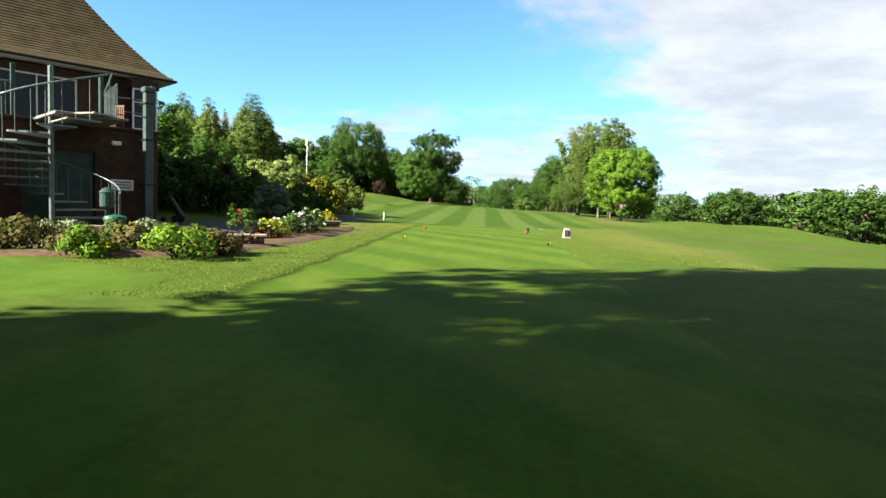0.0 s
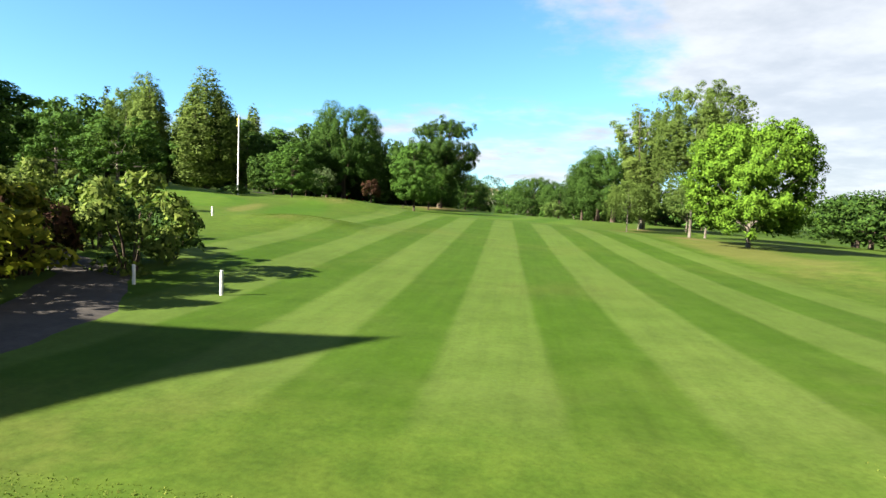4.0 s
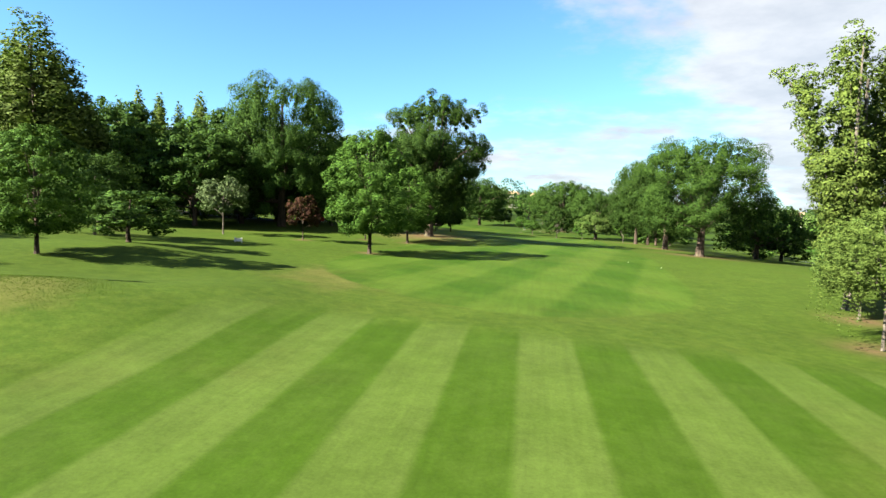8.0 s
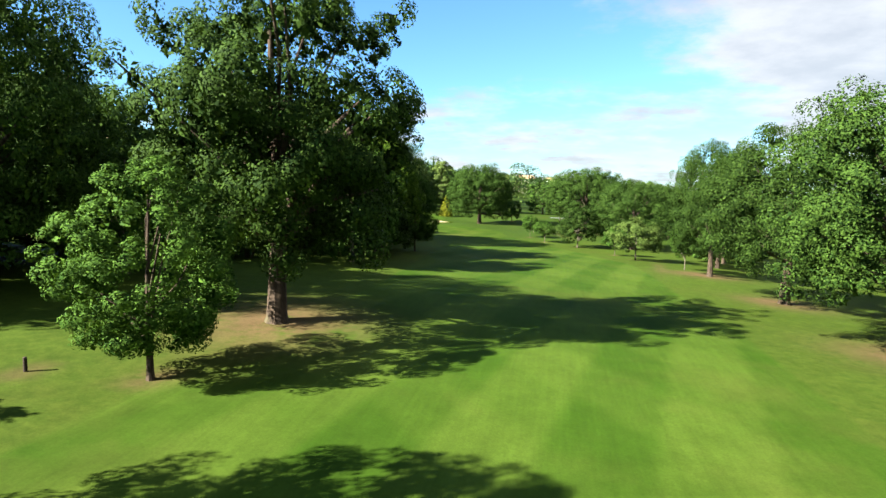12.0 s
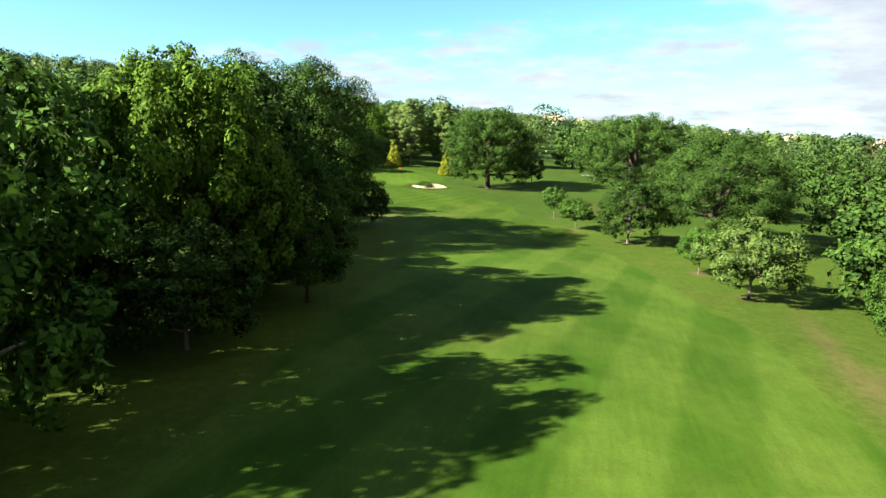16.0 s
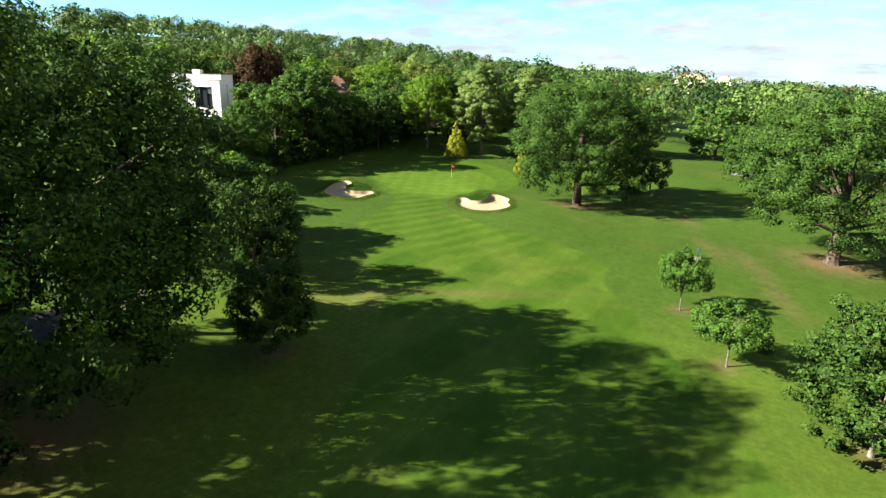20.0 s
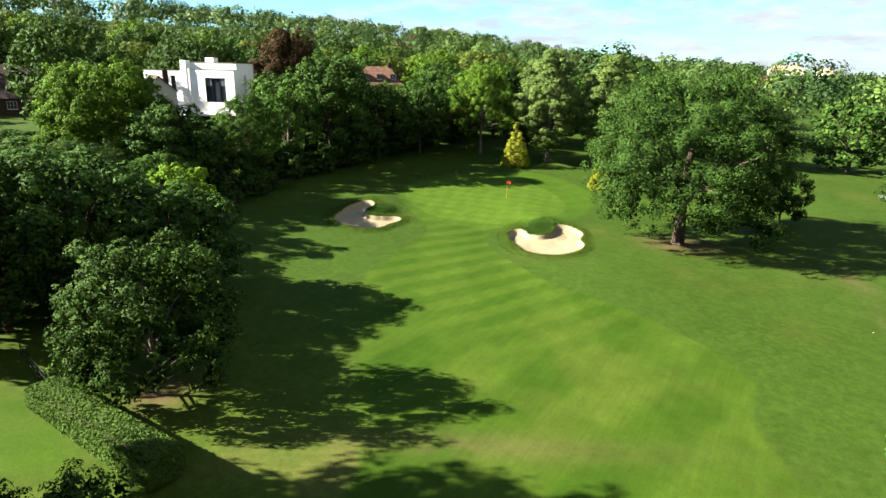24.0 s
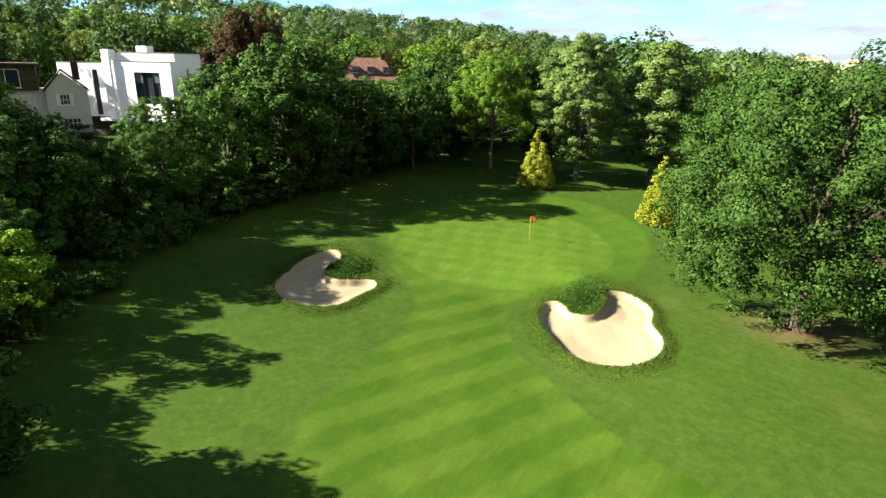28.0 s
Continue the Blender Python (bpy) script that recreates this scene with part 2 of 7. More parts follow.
def ground_build(n):
    """Turf whose cut follows the mower's zones, given in metres from each zone's edge."""
    def attr(name):
        return n.add("ShaderNodeAttribute", {"attribute_name": name}).outputs["Fac"]
    pos = n.add("ShaderNodeTexCoord").outputs["Object"]
    px, py, _ = n.add("ShaderNodeSeparateXYZ", None, i0=pos).outputs
    fine = n.noise(pos, 14.0, 4.0, 0.65)
    tuft = n.noise(pos, 2.2, 4.0, 0.6)
    broad = n.noise(pos, 0.10, 4.0, 0.6)
    patch = n.noise(pos, 0.33, 4.0, 0.6)
    jag = n.math("MULTIPLY", n.math("SUBTRACT", n.noise(pos, 3.0, 3.0), 0.5), 0.22)

    wander = n.math("MULTIPLY", n.math("SUBTRACT", n.noise(pos, 0.35, 4.0, 0.6), 0.5), 3.2)

    def inside(name, soft=0.10, loose=0.0):
        d = n.math("ADD", attr(name), jag)
        if loose:
            d = n.math("MULTIPLY_ADD", wander, loose, d)
        return n.step(d, soft, -soft)

    def stripes(angle, width, shift, wobble=0.25, soft=0.16):
        c, s = math.cos(radians(angle)), math.sin(radians(angle))
        across = n.math("ADD", n.math("MULTIPLY", px, c), n.math("MULTIPLY", py, s))
        across = n.math("ADD", across, n.math("MULTIPLY", n.math("SUBTRACT", n.noise(pos, 0.22, 2.0), 0.5), wobble * 2))
        wave = n.math("PINGPONG", n.math("ADD", across, shift + 400 * width), width)
        return n.step(wave, width * (0.5 - soft), width * (0.5 + soft))

    # rough: longer, duller, with dry patches
    rough = n.mix(n.step(tuft, 0.3, 0.72), c4(0.0255, 0.0515, 0.0038), c4(0.0345, 0.0610, 0.0050))
    dry = n.math("MULTIPLY", n.step(n.math("ADD", n.math("ADD", n.math("MULTIPLY", patch, 0.55), n.math("MULTIPLY", tuft, 0.15)), n.math("MULTIPLY", attr("dry"), 0.48)), 0.50, 0.80), 0.62)
    rough = n.mix(dry, rough, c4(0.0680, 0.0730, 0.0140))
    rough = n.mix(n.step(py, 232.0, 246.0), rough, n.mix(1.0, rough, c4(0.70, 0.80, 0.8), "MULTIPLY"))
    col = rough
    # fairway with broad straight stripes
    s1 = stripes(1.4, 1.81, 2.66, 0.06, 0.07)
    s1 = n.math("MULTIPLY_ADD", s1, 0.78, n.math("MULTIPLY_ADD", n.math("ADD", patch, n.math("MULTIPLY", tuft, 0.5)), 0.9, -0.56), clamp=True)
    fair_a = n.mix(s1, c4(0.0200, 0.0465, 0.0020), c4(0.0392, 0.0680, 0.0080))
    col = n.mix(inside("fair_a", 1.6, 0.5), col, fair_a)
    # second fairway, cut crosswise into soft diamonds
    s2, s3 = stripes(-11.5, 3.3, 0.6, 0.25, 0.12), stripes(38.0, 3.6, 0.0, 0.25, 0.15)
    s7 = stripes(-25.0, 1.25, 0.4, 0.34, 0.2)
    s2 = n.math("ADD", s2, n.math("MULTIPLY", n.math("MULTIPLY", n.step(py, 243.0, 249.0), n.step(n.math("MULTIPLY_ADD", py, -0.45, px), -133.0, -140.5)), n.math("SUBTRACT", s7, s2)))
    mixd = n.math("ADD", n.math("MULTIPLY", s2, 0.66), n.math("MULTIPLY", s3, 0.34))
    mixd = n.math("MULTIPLY_ADD", mixd, 0.8, n.math("MULTIPLY_ADD", n.math("ADD", patch, broad), 0.5, -0.40), clamp=True)
    fair_b = n.mix(mixd, c4(0.0180, 0.0475, 0.0022), c4(0.0372, 0.0715, 0.0056))
    approach = n.mix(mixd, c4(0.0166, 0.0430, 0.0018), c4(0.0305, 0.0600, 0.0038))
    fair_b = n.mix(n.step(py, 205.0, 240.0), fair_b, approach)
    col = n.mix(inside("fair_b", 0.3, 0.14), col, fair_b)
    # tee
    s4 = stripes(38.0, 1.15, 0.3, 0.08, 0.16)
    tee = n.mix(s4, c4(0.0280, 0.0600, 0.0030), c4(0.0400, 0.0720, 0.0050))
    col = n.mix(inside("tee", 0.03), col, tee)
    # greens and their collars, whose tone also paints a sunlit band of rough
    s5, s6 = stripes(20.0, 1.0, 0.0, 0.06, 0.2), stripes(-70.0, 1.0, 0.0, 0.06, 0.2)
    green = n.mix(n.math("ADD", n.math("MULTIPLY", s5, 0.5), n.math("MULTIPLY", s6, 0.5)), c4(0.0300, 0.0655, 0.0036), c4(0.0372, 0.0735, 0.0048))
    col = n.mix(inside("collar", 0.5, 0.2), col, n.mix(mixd, c4(0.0225, 0.0560, 0.0028), c4(0.0280, 0.0610, 0.0034)))
    col = n.mix(inside("green", 0.22), col, green)
    # wear, thatch and grain over all of it
    wear = n.math("MULTIPLY", n.step(n.math("ADD", broad, n.math("MULTIPLY", patch, 0.4)), 0.70, 0.98), 0.28)
    col = n.mix(wear, col, c4(0.0508, 0.0583, 0.0086))
    col = n.mix(n.math("MULTIPLY", attr("bare"), n.step(n.math("ADD", patch, n.math("MULTIPLY", tuft, 0.6)), 0.45, 0.85)), col, c4(0.0740, 0.0550, 0.0190))
    mown = n.math("MAXIMUM", n.math("MAXIMUM", inside("tee"), inside("fair_a")), n.math("MAXIMUM", inside("fair_b"), inside("green")))
    streak = n.noise(n.add("ShaderNodeMapping", None, i0=pos, Scale=(3.6, 0.22, 1.0)).outputs[0], 1.0, 4.0, 0.65)
    coarse = n.noise(pos, 5.5, 6.0, 0.78)
    fine = n.math("ADD", fine, n.math("ADD", n.math("MULTIPLY_ADD", coarse, 0.9, -0.45), n.math("MULTIPLY", mown, n.math("MULTIPLY_ADD", streak, 0.8, -0.4))))
    amp = n.math("MULTIPLY_ADD", mown, -0.12, 0.68)
    k = n.math("MULTIPLY_ADD", n.math("SUBTRACT", n.math("ADD", fine, n.math("MULTIPLY", tuft, 0.28)), 0.64), amp, 1.0)
    col = n.mix(1.0, col, n.add("ShaderNodeCombineXYZ", None, i0=k, i1=k, i2=k), "MULTIPLY")
    mottle = n.math("MULTIPLY_ADD", n.math("ADD", n.noise(pos, 0.7, 3.0, 0.6), n.noise(pos, 0.045, 3.0, 0.55)), 0.5, 0.5)
    col = n.mix(1.0, col, n.add("ShaderNodeCombineXYZ", None, i0=mottle, i1=mottle, i2=mottle), "MULTIPLY")
    col = n.mix(1.0, col, c4(1.0, 0.90, 1.32), "MULTIPLY")
    # sand
    sgrain = n.noise(pos, 30.0, 3.0)
    rake = n.noise(pos, 1.5, 4.0)
    sandc = n.mix(n.math("MULTIPLY_ADD", sgrain, 0.5, n.math("MULTIPLY", rake, 0.5)), c4(0.1450, 0.1160, 0.0680), c4(0.2150, 0.1800, 0.1130))
    sand_in = n.step(n.math("ADD", attr("sand"), n.math("MULTIPLY", jag, 0.8)), 0.06, -0.02)
    col = n.mix(sand_in, col, sandc)
    return col, n.math("MULTIPLY", n.math("ADD", n.math("MULTIPLY", fine, 0.5), tuft), n.math("MULTIPLY_ADD", mown, -0.35, 1.0))


GRASS = material("turf", ground_build, 0.9, (0.2, 0.04), 0.04)
BRICK = plain("old_red_brick", (0.034, 0.019, 0.013), 0.85, 0.25, 4.0)
MORTAR = plain("mortar", (0.110, 0.095, 0.080), 0.95)
ROOFTILE = plain("brown_roof_tile", (0.036, 0.026, 0.0095), 0.8, 0.3, 2.0)
BARKSTONE = plain("grey_stone", (0.10, 0.10, 0.095), 0.9, 0.1)
DARKTILE = plain("dark_brown_roof_tile", (0.022, 0.015, 0.011), 0.85, 0.3, 1.0)
PALETILE = plain("pale_roof_tile", (0.24, 0.165, 0.10), 0.85, 0.2, 0.5)
REDTILE = plain("red_roof_tile", (0.085, 0.045, 0.030), 0.8, 0.25, 1.0)
GREENMETAL = plain("green_painted_metal", (0.018, 0.037, 0.033), 0.4, 0.15, 5.0, 0.0, 0.05)
GREYMETAL = plain("grey_painted_metal", (0.085, 0.110, 0.105), 0.35, 0.15, 5.0, 0.3, 0.05)
DUCT = plain("grey_green_metal", (0.040, 0.058, 0.055), 0.4, 0.2, 5.0, 0.2, 0.05)
WHITE = plain("white_paint", (0.468, 0.462, 0.444), 0.5, 0.04, 2.0)
RENDERWHITE = plain("white_wall_render", (0.700, 0.692, 0.675), 0.8, 0.03, 0.6)
CREAM = plain("cream_wall_render", (0.341, 0.319, 0.264), 0.85, 0.05, 0.6)
PAVING = plain("grey_paving", (0.120, 0.110, 0.100), 0.9, 0.15, 1.5)
TARMAC = plain("tarmac", (0.029, 0.025, 0.0215), 0.9, 0.2, 2.0)
SOIL = plain("soil_and_bark_mulch", (0.046, 0.029, 0.014), 1.0, 0.4, 8.0, 0.0, 0.8)
REDPAINT = plain("red_paint", (0.275, 0.025, 0.015), 0.4, 0.1)
YELLOWPAINT = plain("yellow_paint", (0.400, 0.275, 0.010), 0.4, 0.08)
DARKSTEEL = plain("dark_metal", (0.015, 0.015, 0.016), 0.35, 0.1, 5.0, 0.5)
STONE = plain("pale_stone", (0.150, 0.132, 0.100), 0.85, 0.12)
WOOD = plain("stained_wood", (0.070, 0.035, 0.020), 0.7, 0.2)
# dark brown for timber, also painted for the shade in rooms and below floors
DARKWOOD_AND_SHADE = plain("dark_wood_and_shade", (0.025, 0.018, 0.013), 0.75, 0.2)
BINGREEN = plain("green_plastic", (0.010, 0.055, 0.030), 0.4, 0.1)
RUBBER = plain("black_rubber", (0.010, 0.010, 0.010), 0.8, 0.1)


def glass_build(n):
    pos = n.add("ShaderNodeTexCoord").outputs["Object"]
    return n.mix(n.noise(pos, 0.7, 2.0), c4(0.012, 0.016, 0.02), c4(0.03, 0.036, 0.042)), None


GLASS = material("window_glass", glass_build, 0.07, None, 0.08)

# ---- builders ----


def link_mesh(name, verts, faces, mat, parent=None, smooth=False):
    me = bpy.data.meshes.new(name)
    me.from_pydata([tuple(v) for v in verts], [], faces)
    if mat:
        me.materials.append(mat)
    if smooth:
        me.polygons.foreach_set("use_smooth", [True] * len(me.polygons))
    ob = new(name, me)
    ob.parent = parent
    return ob


def quads_mesh(name, verts, nquad, mat, soft=None):
    """A mesh of nquad loose quads out of a (4 * nquad, 3) array; soft: one shading normal a quad."""
    me = bpy.data.meshes.new(name)
    me.vertices.add(4 * nquad)
    me.vertices.foreach_set("co", np.ascontiguousarray(verts, np.float32).ravel())
    me.loops.add(4 * nquad)
    me.loops.foreach_set("vertex_index", np.arange(4 * nquad, dtype=np.int32))
    me.polygons.add(nquad)
    me.polygons.foreach_set("loop_start", np.arange(0, 4 * nquad, 4, dtype=np.int32))
    me.update(calc_edges=True)
    if soft is not None:
        at_corner = me.attributes.new("custom_normal", "FLOAT_VECTOR", "CORNER")
        at_corner.data.foreach_set("vector", np.ascontiguousarray(np.repeat(soft, 4, 0), np.float32).ravel())
    me.materials.append(mat)
    return me


def part(name, bm, mat, parent, label=""):
    me = bpy.data.meshes.new(name)
    bm.to_mesh(me)
    bm.free()
    me.materials.append(mat)
    ob = new(name, me)
    ob.parent = parent
    return tagged(ob, label)


def thing(name, m, label, category, group="", kind=""):
    ob = new(name)
    ob.empty_display_size = 0.2
    ob.matrix_basis = m
    return tagged(ob, label, category, group, kind)


def box(bm, x0, y0, z0, x1, y1, z1, bevel=0.0):
    r = bmesh.ops.create_cube(bm, size=1.0)
    m = Matrix.Translation(((x0 + x1) / 2, (y0 + y1) / 2, (z0 + z1) / 2)) @ Matrix.Diagonal((x1 - x0, y1 - y0, z1 - z0, 1))
    bmesh.ops.transform(bm, matrix=m, verts=r["verts"])
    if bevel:
        edges = list({e for v in r["verts"] for e in v.link_edges})
        bmesh.ops.bevel(bm, geom=edges, offset=bevel, segments=1, affect="EDGES")
    return bm


def boxed(x0, y0, z0, x1, y1, z1, bevel=0.0):
    return box(bmesh.new(), x0, y0, z0, x1, y1, z1, bevel)


def lathe(profile, seg=14, bm=None):
    """A body turned about z from (radius, z) pairs."""
    bm = bm or bmesh.new()
    rings = [[bm.verts.new((r * math.cos(a), r * math.sin(a), z)) for a in (2 * math.pi * k / seg for k in range(seg))] for r, z in profile]
    for lo, hi in zip(rings, rings[1:]):
        for k in range(seg):
            bm.faces.new((lo[k], lo[(k + 1) % seg], hi[(k + 1) % seg], hi[k]))
    bm.faces.new(list(reversed(rings[0])))
    bm.faces.new(rings[-1])
    return bm


def tube(bm, pts, radii, seg=7):
    """A tapering tube along pts."""
    pts = [Vector(p) for p in pts]
    rings = []
    for i, p in enumerate(pts):
        way = (pts[min(i + 1, len(pts) - 1)] - pts[max(i - 1, 0)]).normalized()
        side = way.cross(Vector((0.31, 0.95, 0.05)) if abs(way.x) > 0.6 else Vector((1, 0.1, 0.05))).normalized()
        up = side.cross(way)
        rings.append([bm.verts.new(p + (side * math.cos(a) + up * math.sin(a)) * radii[i]) for a in (2 * math.pi * k / seg for k in range(seg))])
    for lo, hi in zip(rings, rings[1:]):
        for k in range(seg):
            bm.faces.new((lo[k], hi[k], hi[(k + 1) % seg], lo[(k + 1) % seg]))
    bm.faces.new(rings[-1])
    bm.faces.new(list(reversed(rings[0])))
    return bm


def leaf_quads(rng, centres, normals, size, aspect=0.55, droop=0.0):
    """Bent diamond leaves at centres, facing along normals."""
    n = len(centres)
    nrm = normals / np.linalg.norm(normals, axis=1, keepdims=True)
    ref = rng.normal(size=(n, 3))
    ref[:, 2] -= droop
    u = ref - (ref * nrm).sum(1, keepdims=True) * nrm
    u /= np.linalg.norm(u, axis=1, keepdims=True) + 1e-9
    v = np.cross(nrm, u)
    s = (size * rng.uniform(0.6, 1.35, n))[:, None]
    w = s * aspect
    bend = nrm * s * rng.uniform(-0.25, 0.1, (n, 1))
    quad = np.stack([centres - u * s * 0.5, centres - v * w * 0.5 + bend, centres + u * s * 0.6, centres + v * w * 0.5 + bend], 1)
    return quad.reshape(-1, 3)


def unit(v):
    return v / (np.linalg.norm(v, axis=1, keepdims=True) + 1e-9)


def facing(nrm, soft):
    """Turns each leaf's face to the side its clump faces."""
    return np.where((nrm * soft).sum(1, keepdims=True) < 0, -nrm, nrm)


def crown_leaves(rng, blobs, n, out_centre, up=0.25, loose=0.35):
    """n places on the shells of blobs (centre, radius), and the way each faces."""
    c, r = np.array([b[0] for b in blobs], float), np.array([b[1] for b in blobs], float)
    pick = rng.choice(len(blobs), n, p=r**2 / (r**2).sum())
    d = rng.normal(size=(n, 3))
    d /= np.linalg.norm(d, axis=1, keepdims=True)
    out = c[pick] - out_centre
    out /= np.linalg.norm(out, axis=1, keepdims=True) + 1e-6
    d = d + out * 0.5 + np.array([0, 0, up])
    d /= np.linalg.norm(d, axis=1, keepdims=True)
    rad = r[pick] * np.where(rng.random(n) < 0.85, rng.uniform(0.76, 1.06, n), rng.uniform(0.3, 0.8, n))
    p = c[pick] + d * rad[:, None] * np.array([1, 1, 0.84])
    nrm = d + rng.normal(size=(n, 3)) * loose + np.array([0, 0, 0.2])
    soft = unit(d + unit(p - out_centre) * 0.28 + unit(nrm) * 0.4)
    return p, facing(nrm, soft), soft


def crown_core(rng, blobs, each, leaf, droop=0.0):
    """Broad sprays of leaves inside the clumps, which close the crown."""
    c, r = np.array([b[0] for b in blobs], float), np.array([b[1] for b in blobs], float)
    pick = np.repeat(np.arange(len(blobs)), each)
    d = rng.normal(size=(len(pick), 3))
    p = c[pick] * np.array([0.91, 0.91, 0.96]) + d * (0.24 * r[pick])[:, None]
    soft = unit(unit(d) * 0.6 + unit(p - c.mean(0)))
    return leaf_quads(rng, p, facing(rng.normal(size=(len(pick), 3)), soft), np.minimum(0.5 * r[pick], leaf * 1.9), 0.8, droop), soft


def dome_blobs(rng, w, z0, z1, count, r, low=-0.55):
    """Clumps on separate lobes over a dome of width w between the heights z0 and z1."""
    mid, hz = (z0 + z1) / 2, (z1 - z0) / 2
    blobs, lobes = [], max(9, count // 2)
    for k in range(lobes):
        s = 1 - (k + 0.5) / lobes * (1 - low)
        a = k * 2.39996 + rng.uniform(-0.4, 0.4)
        q = math.sqrt(max(0, 1 - s * s)) ** 0.7 if s > 0 or low > -0.7 else 1 - 0.22 * s * s
        lr = rng.uniform(0.14, 0.22)
        f = rng.uniform(0.90, 1.06) - 1.7 * lr
        c = np.array((q * math.cos(a) * f * w / 2, q * math.sin(a) * f * w / 2, mid + s * (f * hz if s > 0 else hz * rng.uniform(0.92, 1.06) - 0.6 * lr * w)))
        out = np.array((q * math.cos(a), q * math.sin(a), s * 0.8 + 0.25))
        for j in range(11):
            d = rng.normal(size=3) * 0.9 + out * 0.75
            d /= np.linalg.norm(d)
            p = c + d * lr * w * np.array((1, 1, 0.75)) * rng.uniform(0.5, 1.05)
            p[2] = max(p[2], z0 * 0.8)
            blobs.append((tuple(p), 0.56 * r * rng.uniform(0.6, 1.25)))
    for k in range(count // 3):
        blobs.append((tuple(rng.uniform(-0.26, 0.26, 3) * (w, w, z1 - z0) + (0, 0, mid)), r * 0.9))
    return blobs


def limbs_mesh(rng, blobs, h, trunk_r, fork, lean=0.0, count=14, seg=8):
    """Trunk with a flared foot and limbs that reach into the clumps."""
    bm = bmesh.new()
    top = max(b[0][2] for b in blobs) * 0.86
    pts, rad = [], []
    for k in range(8):
        f = k / 7
        z = -0.25 + f * (top + 0.25)
        pts.append((lean * f * f + trunk_r * 0.5 * math.sin(4 * f + 1) * f, trunk_r * 0.6 * math.sin(5 * f) * f, z))
        rad.append(trunk_r * ((1.45 if k == 0 else 1.0) * (1 - 0.82 * f) + 0.02))
    pts.insert(1, (pts[0][0], pts[0][1], 0.25 * max(1.0, trunk_r * 2)))
    rad.insert(1, trunk_r * 1.05)
    tube(bm, pts, rad, seg + 2)
    order = sorted(range(len(blobs)), key=lambda i: rng.random())[:count]
    for i in order:
        end = Vector(blobs[i][0])
        f = min(max((fork + (end.z - fork) * rng.uniform(0.1, 0.45)) / max(top, 0.1), 0.15), 0.9)
        j = f * 7
        k = min(int(j), 6)
        a, b = Vector(pts[k + 1]), Vector(pts[min(k + 2, 8)])
        start = a.lerp(b, j - k)
        mid = start.lerp(end, 0.5) + Vector((rng.uniform(-0.4, 0.4), rng.uniform(-0.4, 0.4), rng.uniform(0.0, 0.10) * (end - start).length))
        r0 = max(trunk_r * 0.45 * (1 - 0.6 * f), 0.02)
        tube(bm, [start, start.lerp(mid, 0.5), mid, mid.lerp(end, 0.6), end], [r0, r0 * 0.8, r0 * 0.6, r0 * 0.4, r0 * 0.18], 6)
    return bm


def tree_proto(name, seed, w, h, base, leaf_mat, bark_mat, n, leaf, trunk_r, clump=0.17, count=42, fork=None, droop=0.0, extra=None, low=-0.55, limbs=16, up=0.25, loose=0.28, lean=0.0, core=36):
    """One tree: an Empty with trunk and crown, to be copied."""
    rng = np.random.default_rng(seed)
    blobs = dome_blobs(rng, w, base, h, count, clump * w, low)
    if extra:
        blobs = extra(rng, blobs)
    root = new(name)
    root.empty_display_size = 0.3
    bm = limbs_mesh(rng, blobs, h, trunk_r, fork or base * 0.9, lean, limbs)
    part("trunk", bm, bark_mat, root)
    p, nrm, soft = crown_leaves(rng, blobs, n, np.array([0, 0, (base + h) / 2]), up, loose)
    inner, inner_soft = crown_core(rng, blobs, min(core, 9) if n < 12000 else min(core, 24), leaf, droop)
    quads = np.concatenate([leaf_quads(rng, p, nrm, leaf, 0.62, droop), inner])
    crown = new("crown", quads_mesh("crown", quads, len(quads) // 4, leaf_mat, np.concatenate([soft, inner_soft])))
    crown.parent = root
    return root, w, h

# ---- the lie of the land ----
GROUND_PTS = [
    (0, -60, 1.0), (-40, -40, 1.5), (40, -40, 0.5), (0, 0, 1.2), (-3, 20, 1.2), (3, 20, 1.2), (-3.7, 29, 1.22), (2, 29, 1.22), (-8, 11, 1.2), (-8.6, 43, 1.15), (-11, 43, 1.4),
    (0, 45, 1.15), (0, 65, 1.55), (12, 40, 1.0), (40, 40, -0.5), (16.5, 82, 1.6), (-9.6, 85, 2.4), (-12.5, 90, 2.65), (-3.8, 90, 2.4), (9.9, 95, 1.6), (17.5, 118, 2.0), (40, 110, 0.5),
    (-17, 116, 2.65), (-34, 122, 3.5), (-25.5, 122, 3.3), (-17.3, 130.6, 2.75), (-16.7, 139, 3.25), (16.8, 147, 1.5), (-17.5, 148, 3.3), (14.5, 184.5, 0.9), (16.3, 165, 1.2), (45, 180, -1.5),
    (1.6, 228.5, -0.6), (-5, 234.5, -0.45), (-8.4, 242.6, -0.2), (-39, 268, 0.8), (-31, 267, 1.2), (-26, 284, 0.1), (-16.3, 290, 0.8), (-50, 299, 2.9), (-50, 264, 1.4), (-40, 230, 1.1), (-20, 240, 0.0),
    (-31, 86, 4.2), (-20, 60, 2.4), (-40, 70, 4.3), (-70, 80, 6.0), (-60, 130, 5.0), (-30, 175, 2.6), (-70, 180, 5.5), (-70, 270, 3.5), (-98, 278, 7.0), (-90, 330, 7.0), (-30, 340, 2.5), (30, 330, 0.0), (60, 250, -2.5), (-16, 200, 1.0), (0, 160, 1.9),
]
GP = np.array(GROUND_PTS, float)
def thin(r2):
    return np.where(r2 > 1e-9, 0.5 * r2 * np.log(np.maximum(r2, 1e-9)), 0.0)
